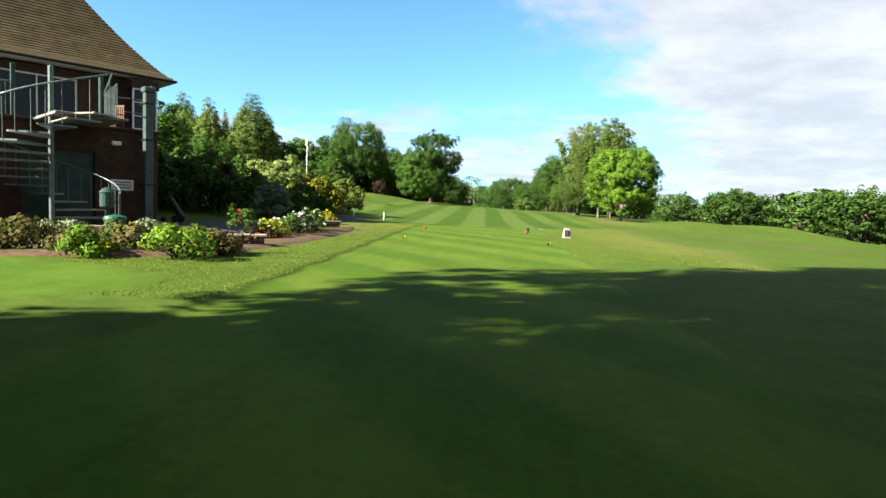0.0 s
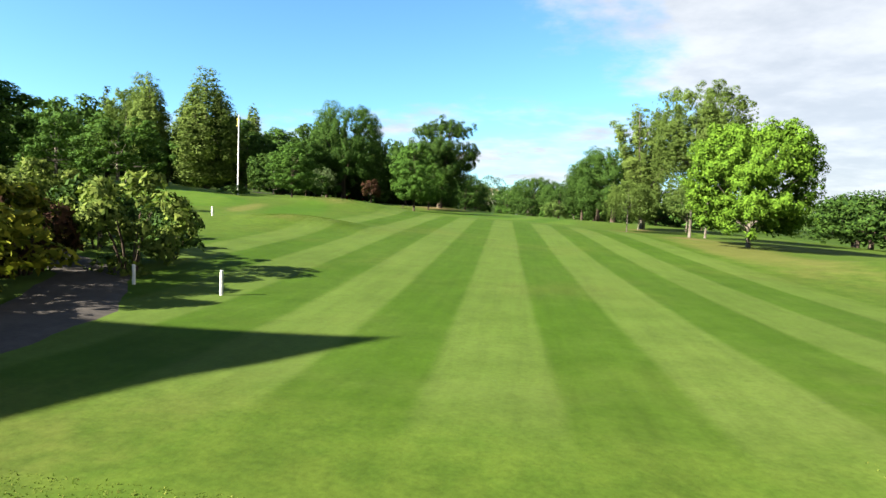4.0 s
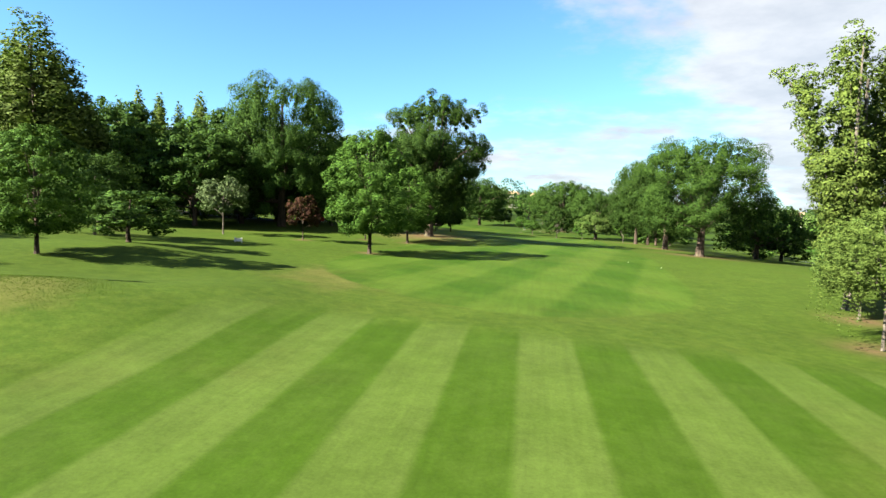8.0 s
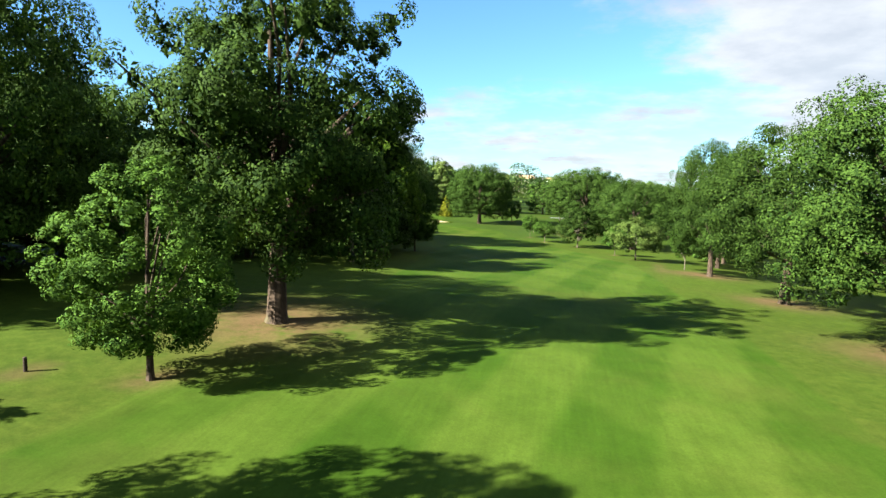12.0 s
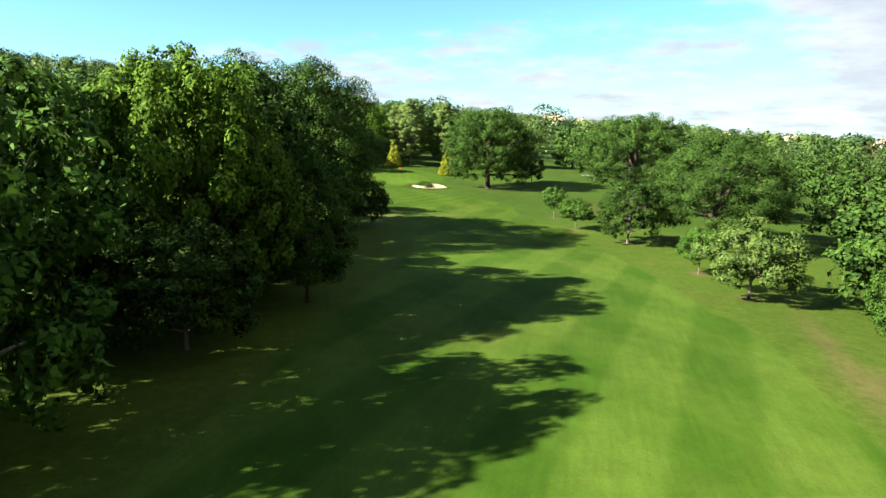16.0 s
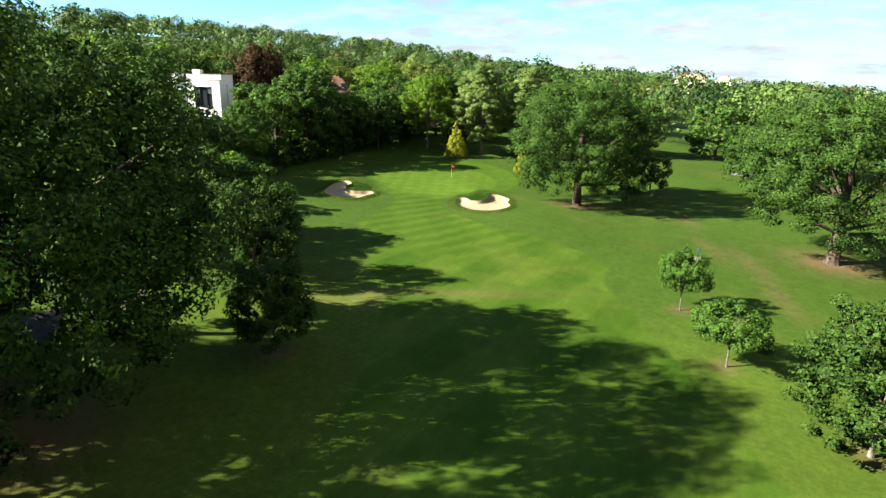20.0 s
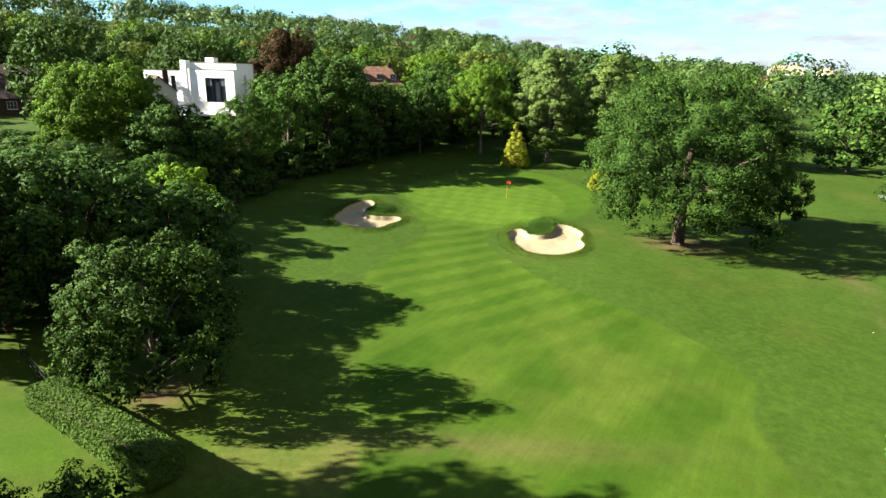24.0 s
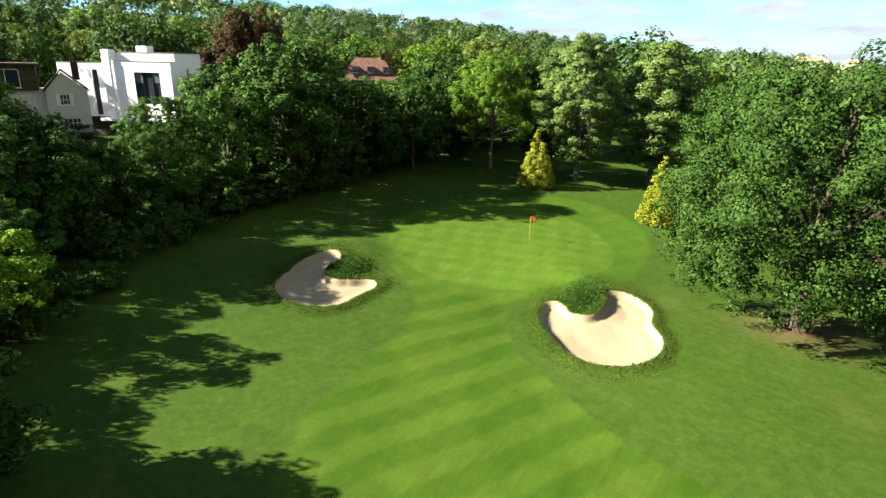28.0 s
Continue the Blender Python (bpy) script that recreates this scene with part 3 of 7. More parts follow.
def tps():
    xy = GP[:, :2] / 100
    n = len(GP)
    r2 = ((xy[:, None] - xy[None]) ** 2).sum(-1)
    K = thin(r2) + np.eye(n) * 0.0015
    A = np.zeros((n + 3, n + 3)); A[:n, :n] = K; A[:n, n] = 1; A[:n, n+1:] = xy; A[n, :n] = 1; A[n+1:, :n] = xy.T
    return xy, np.linalg.solve(A, np.r_[GP[:, 2], 0, 0, 0])
KNOTS, COEF = tps()
def near_height(x, y):
    p = np.stack([np.asarray(x, float), np.asarray(y, float)], -1) / 100
    r2 = ((p[..., None, :] - KNOTS) ** 2).sum(-1)
    n = len(KNOTS)
    return thin(r2) @ COEF[:n] + COEF[n] + p @ COEF[n+1:]


def smooth(a, b, v):
    t = np.clip((v - a) / (b - a), 0, 1)
    return t * t * (3 - 2 * t)
def far_height(x, y):
    x = np.asarray(x, float); y = np.asarray(y, float)
    left = 7 + 34 * smooth(-100, -420, x)
    z = np.where(x < -100, left, np.interp(x, [-100, -40, 20, 80, 300], [7, 3, 0, -4, -9]))
    return z + 8 * smooth(330, 800, y) * (0.4 + 0.6 * smooth(150, -200, x)) + 6 * smooth(300, 1500, np.hypot(x, y - 200))
def smooth_height(x, y):
    x = np.asarray(x, float); y = np.asarray(y, float)
    dx = np.maximum(np.maximum(-75 - x, x - 45), 0); dy = np.maximum(np.maximum(-30 - y, y - 320), 0)
    w = smooth(60, 0, np.hypot(dx, dy))
    cx, cy = np.clip(x, -115, 75), np.clip(y, -60, 350)
    return w * near_height(cx, cy) + (1 - w) * far_height(x, y)


def bump_at(x, y, cx, cy, rx, ry, h):
    return h * np.exp(-(((x - cx) / rx) ** 2 + ((y - cy) / ry) ** 2))


MOUNDS = [
    (-14.5, 64.0, 3.8, 2.8, 0.50), (-20.0, 86.0, 4.5, 4.0, 0.75), (-15.5, 90.0, 3.5, 5.0, 0.5), (-27.0, 100.0, 5.0, 4.0, 0.5),
    (9.0, 36.0, 5.0, 5.0, 0.35), (20.0, 60.0, 6.0, 6.0, 0.9), (30.0, 66.0, 7.0, 5.0, 1.0), (24.0, 44.0, 6.0, 4.0, 0.6),
    (-46.0, 282.0, 11.0, 10.0, 0.35), (-37.5, 271.6, 1.0, 1.9, 0.35), (-53.4, 265.2, 1.0, 1.5, 0.3), (-55.5, 268.5, 3.2, 2.2, 0.5), (-38.2, 275.0, 3.0, 2.0, 0.35), (-40.5, 276.0, 4.0, 5.0, 0.25),
]


def ell(x, y, cx, cy, rx, ry, turn=0.0):
    """Metres outside (or, below 0, inside) an ellipse, roughly."""
    c, s = math.cos(radians(turn)), math.sin(radians(turn))
    u, v = (x - cx) * c + (y - cy) * s, -(x - cx) * s + (y - cy) * c
    q = np.sqrt((u / rx) ** 2 + (v / ry) ** 2)
    return (q - 1) * min(rx, ry)


def smin(a, b, k=0.6):
    h = np.clip(0.5 + 0.5 * (b - a) / k, 0, 1)
    return b * (1 - h) + a * h - k * h * (1 - h)


def rbox(x, y, x0, y0, x1, y1, r):
    qx, qy = np.abs(x - (x0 + x1) / 2) - (x1 - x0) / 2 + r, np.abs(y - (y0 + y1) / 2) - (y1 - y0) / 2 + r
    return np.hypot(np.maximum(qx, 0), np.maximum(qy, 0)) + np.minimum(np.maximum(qx, qy), 0) - r


def sand_right(x, y):
    d = smin(ell(x, y, -34.1, 266.4, 3.1, 3.9, 10), ell(x, y, -34.6, 271.4, 1.9, 2.9, 20), 1.0)
    d = smin(d, ell(x, y, -37.9, 267.4, 1.0, 2.6, 25), 0.8)
    return np.maximum(d, -ell(x, y, -37.3, 271.6, 1.45, 3.1, 14))


def sand_left(x, y):
    d = smin(ell(x, y, -52.7, 260.8, 2.9, 2.5, -10), ell(x, y, -55.5, 263.9, 1.4, 2.8, 15), 1.2)
    d = smin(d, ell(x, y, -51.0, 262.6, 1.1, 2.0, -12), 0.8)
    return np.maximum(d, -ell(x, y, -53.3, 265.0, 1.5, 2.2, 6))


def fairway_b(x, y):
    ys = [94.2, 95.2, 96.6, 99, 102, 106, 113, 130, 150, 190, 208, 220, 232, 246, 250, 253, 255, 256.6, 258.5, 261, 263, 265, 267.2, 269.8, 272]
    mid = np.interp(y, ys, [-4.4, -4.5, -4.8, -5.1, -5.4, -5.6, -5.7, -4.5, -3.4, -6, -9, -12.5, -18, -27.9, -29.1, -30.9, -33.4, -37.2, -39.0, -41.2, -42.5, -43.8, -45.7, -48.0, -48.0])
    half = np.interp(y, ys, [1, 3.4, 5.4, 8.0, 10.2, 11.6, 12.3, 12.3, 11.8, 13, 11.5, 11, 11, 12.9, 13.9, 12.7, 10.6, 7.1, 5.6, 4.0, 3.5, 3.4, 4.8, 6.5, 7.0])
    d = np.abs(x - mid) - half
    return np.maximum(d, np.maximum(94.2 - y, y - 272))


ZONES = {
    "tee": lambda x, y: rbox(x + 0.053 * np.clip(y - 20, -20, 14) * np.clip((1 - x) / 4, 0, 1), y, -3.95, -14.0, 2.1, 33.6, 0.7),
    "fair_a": lambda x, y: rbox(x, y, -14.8, 36.0, 9.6, 90.5, 4.0),
    "fair_b": fairway_b,
    "green": lambda x, y: np.minimum(ell(x, y, -47.6, 278.7, 9.7, 10.4, 0), np.minimum(ell(x, y, -35, 71, 11, 9.5), ell(x, y, -9.8, 6.0, 5.3, 2.5, 12))),
    # the long ellipse at (-18.8, 74) is no collar: sunlit rough, brightened by colour
    "collar": lambda x, y: np.minimum(smin(ell(x, y, -47.0, 279.6, 11.2, 12.6, 0), ell(x, y, -44.5, 287.0, 7.5, 9.0, 30), 2.0), np.minimum(ell(x, y, -35, 71, 12.4, 10.9), np.minimum(ell(x, y, -18.8, 74.0, 2.0, 10.0, 12), ell(x, y, -42.6, 224.3, 4.6, 1.7, 0)))),
    "sand": lambda x, y: np.minimum(np.minimum(sand_right(x, y), sand_left(x, y)), np.minimum(ell(x, y, -2.0, 318.0, 3.0, 1.5, 20), ell(x, y, 26.0, 62.0, 0.1, 0.1))),
}
BARE = [(-16.6, 139.0, 5.0), (17.0, 147.0, 4.5), (16.2, 165.0, 3.5), (14.2, 183.0, 4.0), (-34.5, 207.0, 5.5), (-24.0, 276.0, 3.5), (4.5, 263.4, 4.0), (-17.4, 117.0, 1.0), (-21.7, 129.5, 0.7), (-17.3, 130.6, 0.9),
        (1.5, 227.6, 0.9), (-5.0, 234.4, 0.9), (-8.4, 242.7, 0.8), (9.1, 202.3, 0.9), (7.0, 211.7, 0.9), (-40.0, 230.0, 1.5), (-29.8, 220.7, 1.2), (-16.0, 289.5, 1.0), (-25.5, 121.8, 0.8), (10.3, 95.0, 1.6), (12.9, 102.0, 1.6), (13.5, 82.0, 1.5)]
WORN = [(-9.7, 273.5, 1.0, 3.5, 18), (-6.6, 261.5, 0.9, 4.5, 22), (-3.0, 259.0, 1.0, 5.0, 22), (-1.0, 250.0, 0.9, 5.0, 15), (10.5, 190.0, 0.8, 10.0, -8), (9.0, 37.0, 5.0, 2.5, 0), (17.0, 36.0, 5.0, 2.2, 0), (-26.0, 236.0, 9.0, 0.9, 32)]
DRY = [(-21.3, 70.0, 1.0, 8.0, 14), (-6.5, 27.0, 2.4, 12.0, 0), (6.0, 26.0, 3.0, 12.0, 0), (-14.5, 63.5, 2.5, 2.0, 0), (-20.0, 85.0, 3.0, 3.0, 0), (13.0, 70.0, 4.0, 20.0, 0), (-14.0, 101.0, 4.0, 6.0, 20), (-25.0, 234.0, 12.0, 2.5, 30)]


def height(x, y):
    x, y = np.asarray(x, float), np.asarray(y, float)
    z = smooth_height(x, y)
    for m in MOUNDS:
        z = z + bump_at(x, y, *m)
    tee = (x > -9.2) & (x < 7.2) & (y > -6.2) & (y < 38.2)
    if np.any(tee):
        d = ZONES["tee"](x, y)
        z = np.where(tee, z + 0.055 * smooth(-0.02, 0.09, d) * smooth(0.5, -0.5, x) * smooth(-9.2, -8.0, x) * smooth(38.2, 36.5, y) * smooth(-6.2, -5.0, y), z)
    near = (x > -62) & (x < -24) & (y > 252) & (y < 282)
    if np.any(near):
        d = np.minimum(sand_right(x, y), sand_left(x, y))
        z = np.where(near, z - 0.46 * smooth(0.06, -0.26, d) - 0.18 * smooth(-0.3, -2.0, d) + 0.16 * smooth(0.9, 0.12, d), z)
    return z


def at(x, y):
    return float(height(x, y))


def sheet(name, xs, ys, keep, mats, label, kind="structure", drop=0.0):
    """A piece of the ground over the grid xs, ys where keep(x, y) of a cell's middle holds."""
    X, Y = np.meshgrid(xs, ys)
    Z = height(X, Y) - drop
    cx, cy = np.meshgrid((xs[1:] + xs[:-1]) / 2, (ys[1:] + ys[:-1]) / 2)
    cells = np.argwhere(keep(cx, cy))
    if not len(cells):
        return None
    w = len(xs)
    a = cells[:, 0] * w + cells[:, 1]
    quads = np.stack([a, a + 1, a + w + 1, a + w], 1)
    used, quads = np.unique(quads, return_inverse=True)
    quads = quads.reshape(-1, 4)
    fx, fy, fz = X.ravel()[used], Y.ravel()[used], Z.ravel()[used]
    me = bpy.data.meshes.new(name)
    me.vertices.add(len(used))
    me.vertices.foreach_set("co", np.stack([fx, fy, fz], 1).astype(np.float32).ravel())
    me.loops.add(quads.size)
    me.loops.foreach_set("vertex_index", quads.astype(np.int32).ravel())
    me.polygons.add(len(quads))
    me.polygons.foreach_set("loop_start", np.arange(0, quads.size, 4, dtype=np.int32))
    me.polygons.foreach_set("use_smooth", np.ones(len(quads), bool))
    me.update(calc_edges=True)
    e = min(0.4, 0.6 * float(xs[1] - xs[0]))
    slope = np.stack([(height(fx - e, fy) - height(fx + e, fy)) / (2 * e), (height(fx, fy - e) - height(fx, fy + e)) / (2 * e), np.ones(len(fx))], 1)
    slope /= np.linalg.norm(slope, axis=1, keepdims=True)
    me.normals_split_custom_set_from_vertices(slope.tolist())
    for zone, f in ZONES.items():
        put_attr(me, zone, np.clip(f(fx, fy), -5, 5))
    bare = sum(np.exp(-(np.hypot(fx - bx, fy - by) / r) ** 2 * 1.2) for bx, by, r in BARE)
    bare = bare + sum(0.38 * np.exp(-np.maximum(ell(fx, fy, *b) / min(b[2], b[3]) + 1, 0) ** 2) for b in WORN)
    put_attr(me, "bare", np.clip(bare, 0, 1))
    put_attr(me, "dry", np.clip(sum(np.exp(-np.maximum(ell(fx, fy, *b) / min(b[2], b[3]) + 1, 0) ** 2) for b in DRY), 0, 1))
    me.materials.append(mats)
    return tagged(new(name, me), label, name.replace("_", " "), "", kind)


def put_attr(me, name, values):
    me.attributes.new(name, "FLOAT", "POINT").data.foreach_set("value", np.asarray(values, np.float32))


X0, X1, Y0, Y1 = -80.0, 50.0, -30.0, 326.0
FX0, FX1, FY0, FY1 = -62.0, -24.0, 252.0, 294.0
gx, gy = np.arange(X0, X1 + 0.01, 0.5), np.unique(np.concatenate([np.arange(Y0, 110.01, 0.5), np.arange(110.0, Y1 + 0.01, 1.0)]))


TX0, TX1, TY0, TY1 = -9.0, 7.0, -6.0, 38.0


def in_fine(x, y):
    return ((x > FX0) & (x < FX1) & (y > FY0) & (y < FY1)) | ((x > TX0) & (x < TX1) & (y > TY0) & (y < TY1))


def zone_of(x, y):
    """0 rough, 1 tee, 2 first fairway, 3 second fairway, 4 green, 5 sand"""
    z = np.zeros(np.shape(x), int)
    for k, name in ((2, "fair_a"), (3, "fair_b"), (1, "tee"), (4, "green"), (5, "sand")):
        z = np.where(ZONES[name](x, y) < (0.15 if name == "sand" else 0), k, z)
    return z


sheet("ground", gx, gy, lambda x, y: ~in_fine(x, y) & (zone_of(x, y) == 0), GRASS, "mown grass rough of a golf course with dry patches")
tx, ty = np.arange(TX0, TX1 + 0.01, 0.125), np.arange(TY0, TY1 + 0.01, 0.125)
sheet("tee_surround", tx, ty, lambda x, y: ~np.isin(zone_of(x, y), (1,)), GRASS, "tufted rough grass with dry patches beside the tee")
sheet("tee_back", gx, gy, lambda x, y: ~in_fine(x, y) & (zone_of(x, y) == 1), GRASS, "close-cut green teeing ground behind the markers")
sheet("tee", tx, ty, lambda x, y: (zone_of(x, y) == 1), GRASS, "close-cut green teeing ground with diagonal mowing stripes")
for k, nm in ((2, "fairway"), (3, "fairway_far")):
    sheet(nm, gx, gy, lambda x, y, k=k: ~in_fine(x, y) & (zone_of(x, y) == k), GRASS, "striped light and dark green mown fairway")
sheet("practice_green", gx, gy, lambda x, y: ~in_fine(x, y) & (zone_of(x, y) == 4), GRASS, "smooth close-cut putting green beside the rough")
hx, hy = np.arange(FX0, FX1 + 0.01, 0.2), np.arange(FY0, FY1 + 0.01, 0.2)
sheet("green_surround", hx, hy, lambda x, y: np.isin(zone_of(x, y), (0, 2)), GRASS, "rough grass banks around the putting green")
sheet("approach", hx, hy, lambda x, y: (zone_of(x, y) == 3), GRASS, "mown approach in front of the putting green")
sheet("putting_green", hx, hy, lambda x, y: (zone_of(x, y) == 4), GRASS, "smooth putting green with faint chequered mowing")
sheet("bunker_right", hx, hy, lambda x, y: (zone_of(x, y) == 5) & (x > -45), GRASS, "pale sand bunker with a grassy tongue")
sheet("bunker_left", hx, hy, lambda x, y: (zone_of(x, y) == 5) & (x < -45), GRASS, "half-shaded sand bunker with a grassy tongue")
# the land beyond, out to the horizon
far = np.unique(np.concatenate([np.linspace(-3000, -600, 13), np.arange(-600, 601, 20.0), np.linspace(600, 3000, 13), np.arange(X0, X1 + 0.01, 0.5)]))
fary = np.unique(np.concatenate([np.linspace(-2500, -300, 12), np.arange(-300, 901, 20.0), np.linspace(900, 4000, 14), np.arange(200.0, Y1 + 0.01, 2.0), [Y0, Y1]]))
sheet("ground_beyond", far, fary, lambda x, y: (x < X0) | (x > X1) | (y < Y0) | (y > Y1), GRASS, "grassland rising towards the horizon")

# ---- trees ----
PROTO = {}


def sparse_top(rng, blobs):
    """A stag-headed oak: dense below, bare limbs that carry a flat upper crown."""
    out = [b for b in blobs if b[0][2] < 10.0]
    for k in range(120):
        a, q, z = rng.uniform(0, 6.28), rng.uniform(1.4, 5.4), rng.uniform(2.9, 10.4)
        q *= 1.0 if z < 8.5 else 0.7
        out.append(((q * math.cos(a), q * math.sin(a), z), rng.uniform(0.6, 1.1)))
    for k in range(15):
        a, q, z = k * 2.4 + rng.uniform(-0.3, 0.3), 5.4 * math.sqrt((k + 0.6) / 15), rng.uniform(10.9, 13.5)
        for j in range(8):
            out.append(((q * math.cos(a) + rng.normal() * 0.8, q * math.sin(a) + rng.normal() * 0.8, z + rng.normal() * 0.4), rng.uniform(0.4, 0.7)))
    return out


def vase(rng, blobs):
    """Several upright plumes fanning out of one foot."""
    out = []
    for k in range(18):
        a = (0.0 if k % 2 else math.pi) + rng.uniform(-0.9, 0.9)
        tilt, top = 0.035 + 0.0145 * k, 16.0 - 0.12 * k - rng.uniform(0, 1.6)
        for f in np.linspace(0.14, 1.0, 30) + rng.uniform(-0.02, 0.02, 30):
            q = tilt * f * top * (0.7 + 0.5 * f)
            out.append(((q * math.cos(a) + rng.uniform(-0.4, 0.4), q * math.sin(a) + rng.uniform(-0.4, 0.4), f * top), (0.80 - 0.42 * f) * rng.uniform(0.75, 1.3)))
    return out


def column(rng, blobs):
    """A full upright crown of close plumes."""
    out = []
    for k in range(30):
        a, u = k * 2.4 + rng.uniform(-0.3, 0.3), math.sqrt((k + 0.5) / 30)
        top = 16.0 * (1 - 0.34 * u ** 1.6) - rng.uniform(0, 1.0)
        for f in np.linspace(0.10, 1.0, 24) + rng.uniform(-0.03, 0.03, 24):
            q = 2.75 * u * math.sin(math.pi * min(0.16 + 0.62 * f, 0.84)) ** 0.8
            out.append(((q * math.cos(a) + rng.uniform(-0.25, 0.25), q * math.sin(a) + rng.uniform(-0.25, 0.25), f * top), (0.95 - 0.45 * f) * rng.uniform(0.7, 1.3)))
    return out


def ovate(rng, blobs):
    """A young crown: broad below the middle, drawn to a point."""
    out = []
    for k in range(260):
        f, a = rng.random() ** 1.25, rng.uniform(0, 6.283)
        q = 3.7 * (math.sin(math.pi * min(0.20 + 0.42 * f, 1.0)) if f < 0.36 else 1.0 - ((f - 0.36) / 0.66) ** 2.1 * 0.85) * math.sqrt(rng.uniform(0.12, 1.0))
        out.append(((q * math.cos(a), q * math.sin(a), 1.9 + 7.7 * f), rng.uniform(0.42, 0.75) * (1 - 0.35 * f)))
    return out


def airy(rng, blobs):
    """A tall oval crown of loose clumps above a clear stem."""
    out = []
    for k in range(210):
        f, a = rng.random(), rng.uniform(0, 6.283)
        q = 3.0 * math.sin(math.pi * min(0.14 + 0.80 * f, 0.95)) ** 0.7 * math.sqrt(rng.uniform(0.15, 1.0))
        out.append(((q * math.cos(a), q * math.sin(a), 2.6 + 13.0 * f), rng.uniform(0.5, 0.85)))
    return out


def slim(rng, blobs):
    return [((x * 0.5, y * 0.5, z * 18 / 16), r * 0.75) for (x, y, z), r in column(rng, blobs)]


def weeping(rng, blobs):
    out = list(blobs)
    for (x, y, z), r in blobs:
        if math.hypot(x, y) > 2.0:
            fx, fy, long = x * rng.uniform(1.0, 1.2), y * rng.uniform(1.0, 1.2), rng.uniform(2.0, 5.5)
            for d in np.arange(0.35, long, 0.38):
                out.append(((fx + rng.uniform(-0.12, 0.12), fy + rng.uniform(-0.12, 0.12), max(z - d, 0.9)), r * rng.uniform(0.22, 0.42)))
    return out


PROTO["oak_a"] = tree_proto("oak_tree", 1, 17, 17, 2.3, LEAF_OAK, BARK_OAK, 84000, 0.16, 0.55, 0.10, 84, 3.0, low=-0.85)
PROTO["oak_b"] = tree_proto("oak_tree", 2, 17, 16, 2.2, LEAF_OAK, BARK_OAK, 80000, 0.16, 0.50, 0.105, 76, 3.0, low=-0.9)
PROTO["oak_c"] = tree_proto("oak_tree", 3, 20, 16.5, 1.2, LEAF_DEEP, BARK_OAK, 100000, 0.175, 0.62, 0.09, 108, 3.2, low=-0.9)
PROTO["oak_stag"] = tree_proto("oak_tree", 4, 13, 14.5, 3.0, LEAF_OAK, BARK_OAK, 95000, 0.145, 0.47, 0.105, 58, 3.4, extra=sparse_top, limbs=30, low=-0.8)
PROTO["oak_far"] = tree_proto("oak_tree", 24, 16, 14, 0.6, LEAF_OAK, BARK_OAK, 4000, 0.6, 0.45, 0.115, 56, 2.0, low=-0.85)
PROTO["wood_a"] = tree_proto("woodland_tree", 5, 12, 16, 0.4, LEAF_DEEP, BARK_OAK, 14000, 0.34, 0.33, 0.12, 60, 3.0, low=-0.9, core=12)
PROTO["wood_b"] = tree_proto("woodland_tree", 6, 11, 14, 0.3, LEAF_OAK_LIGHT, BARK_PALE, 11500, 0.33, 0.28, 0.125, 54, 3.0, low=-0.9)
PROTO["wood_far"] = tree_proto("woodland_tree", 25, 12, 14, 0.2, LEAF_DEEP, BARK_OAK, 2600, 0.66, 0.33, 0.13, 44, 2.0, low=-0.9)
PROTO["high_oak"] = tree_proto("oak_tree", 45, 12.5, 17, 6.0, LEAF_OAK, BARK_OAK, 16000, 0.32, 0.4, 0.11, 70, 6.0, low=-0.95)
PROTO["hill_a"] = tree_proto("hillside_tree", 41, 13, 14, 0.4, LEAF_OLIVE, BARK_OAK, 6500, 0.42, 0.35, 0.13, 42, 2.0, low=-0.9)
PROTO["hill_b"] = tree_proto("hillside_tree", 42, 13, 14, 0.4, LEAF_BRIGHT, BARK_OAK, 6500, 0.40, 0.35, 0.12, 48, 2.0, low=-0.9)
PROTO["hill_c"] = tree_proto("hillside_tree", 43, 13, 14, 0.4, LEAF_DEEP, BARK_OAK, 6500, 0.42, 0.35, 0.14, 36, 2.0, low=-0.9)
PROTO["young_a"] = tree_proto("young_tree", 7, 7.2, 9.8, 1.9, LEAF_OAK_LIGHT, BARK_OAK, 36000, 0.12, 0.14, 0.10, 64, 2.0, extra=ovate, low=-0.95, core=14)
PROTO["young_b"] = tree_proto("young_tree", 8, 8.0, 8.5, 0.7, LEAF_OAK, BARK_PALE, 18000, 0.15, 0.13, 0.11, 54, 1.2, low=-0.9)
PROTO["small_a"] = tree_proto("small_tree", 9, 5.0, 4.6, 0.9, LEAF_OAK_LIGHT, BARK_PALE, 9000, 0.135, 0.07, 0.13, 34, 1.0, low=-0.6)
PROTO["sapling"] = tree_proto("young_tree", 37, 4.8, 6.2, 1.3, LEAF_LIME, BARK_PALE, 6500, 0.17, 0.07, 0.12, 34, 1.2, low=-0.7)
PROTO["small_b"] = tree_proto("small_tree", 10, 5.4, 5.0, 0.8, LEAF_SAGE, BARK_PALE, 12000, 0.12, 0.08, 0.13, 32, 1.0, low=-0.7)
PROTO["maple"] = tree_proto("maple_tree", 11, 11.5, 11.6, 0.5, LEAF_BRIGHT, BARK_PALE, 40000, 0.2, 0.20, 0.10, 96, 1.4, low=-0.85)
PROTO["poplar"] = tree_proto("poplar_tree", 12, 6.0, 16, 1.2, LEAF_POPLAR, BARK_PALE, 44000, 0.19, 0.26, 0.15, 60, 2.0, extra=column, low=-0.95, limbs=26, core=8)
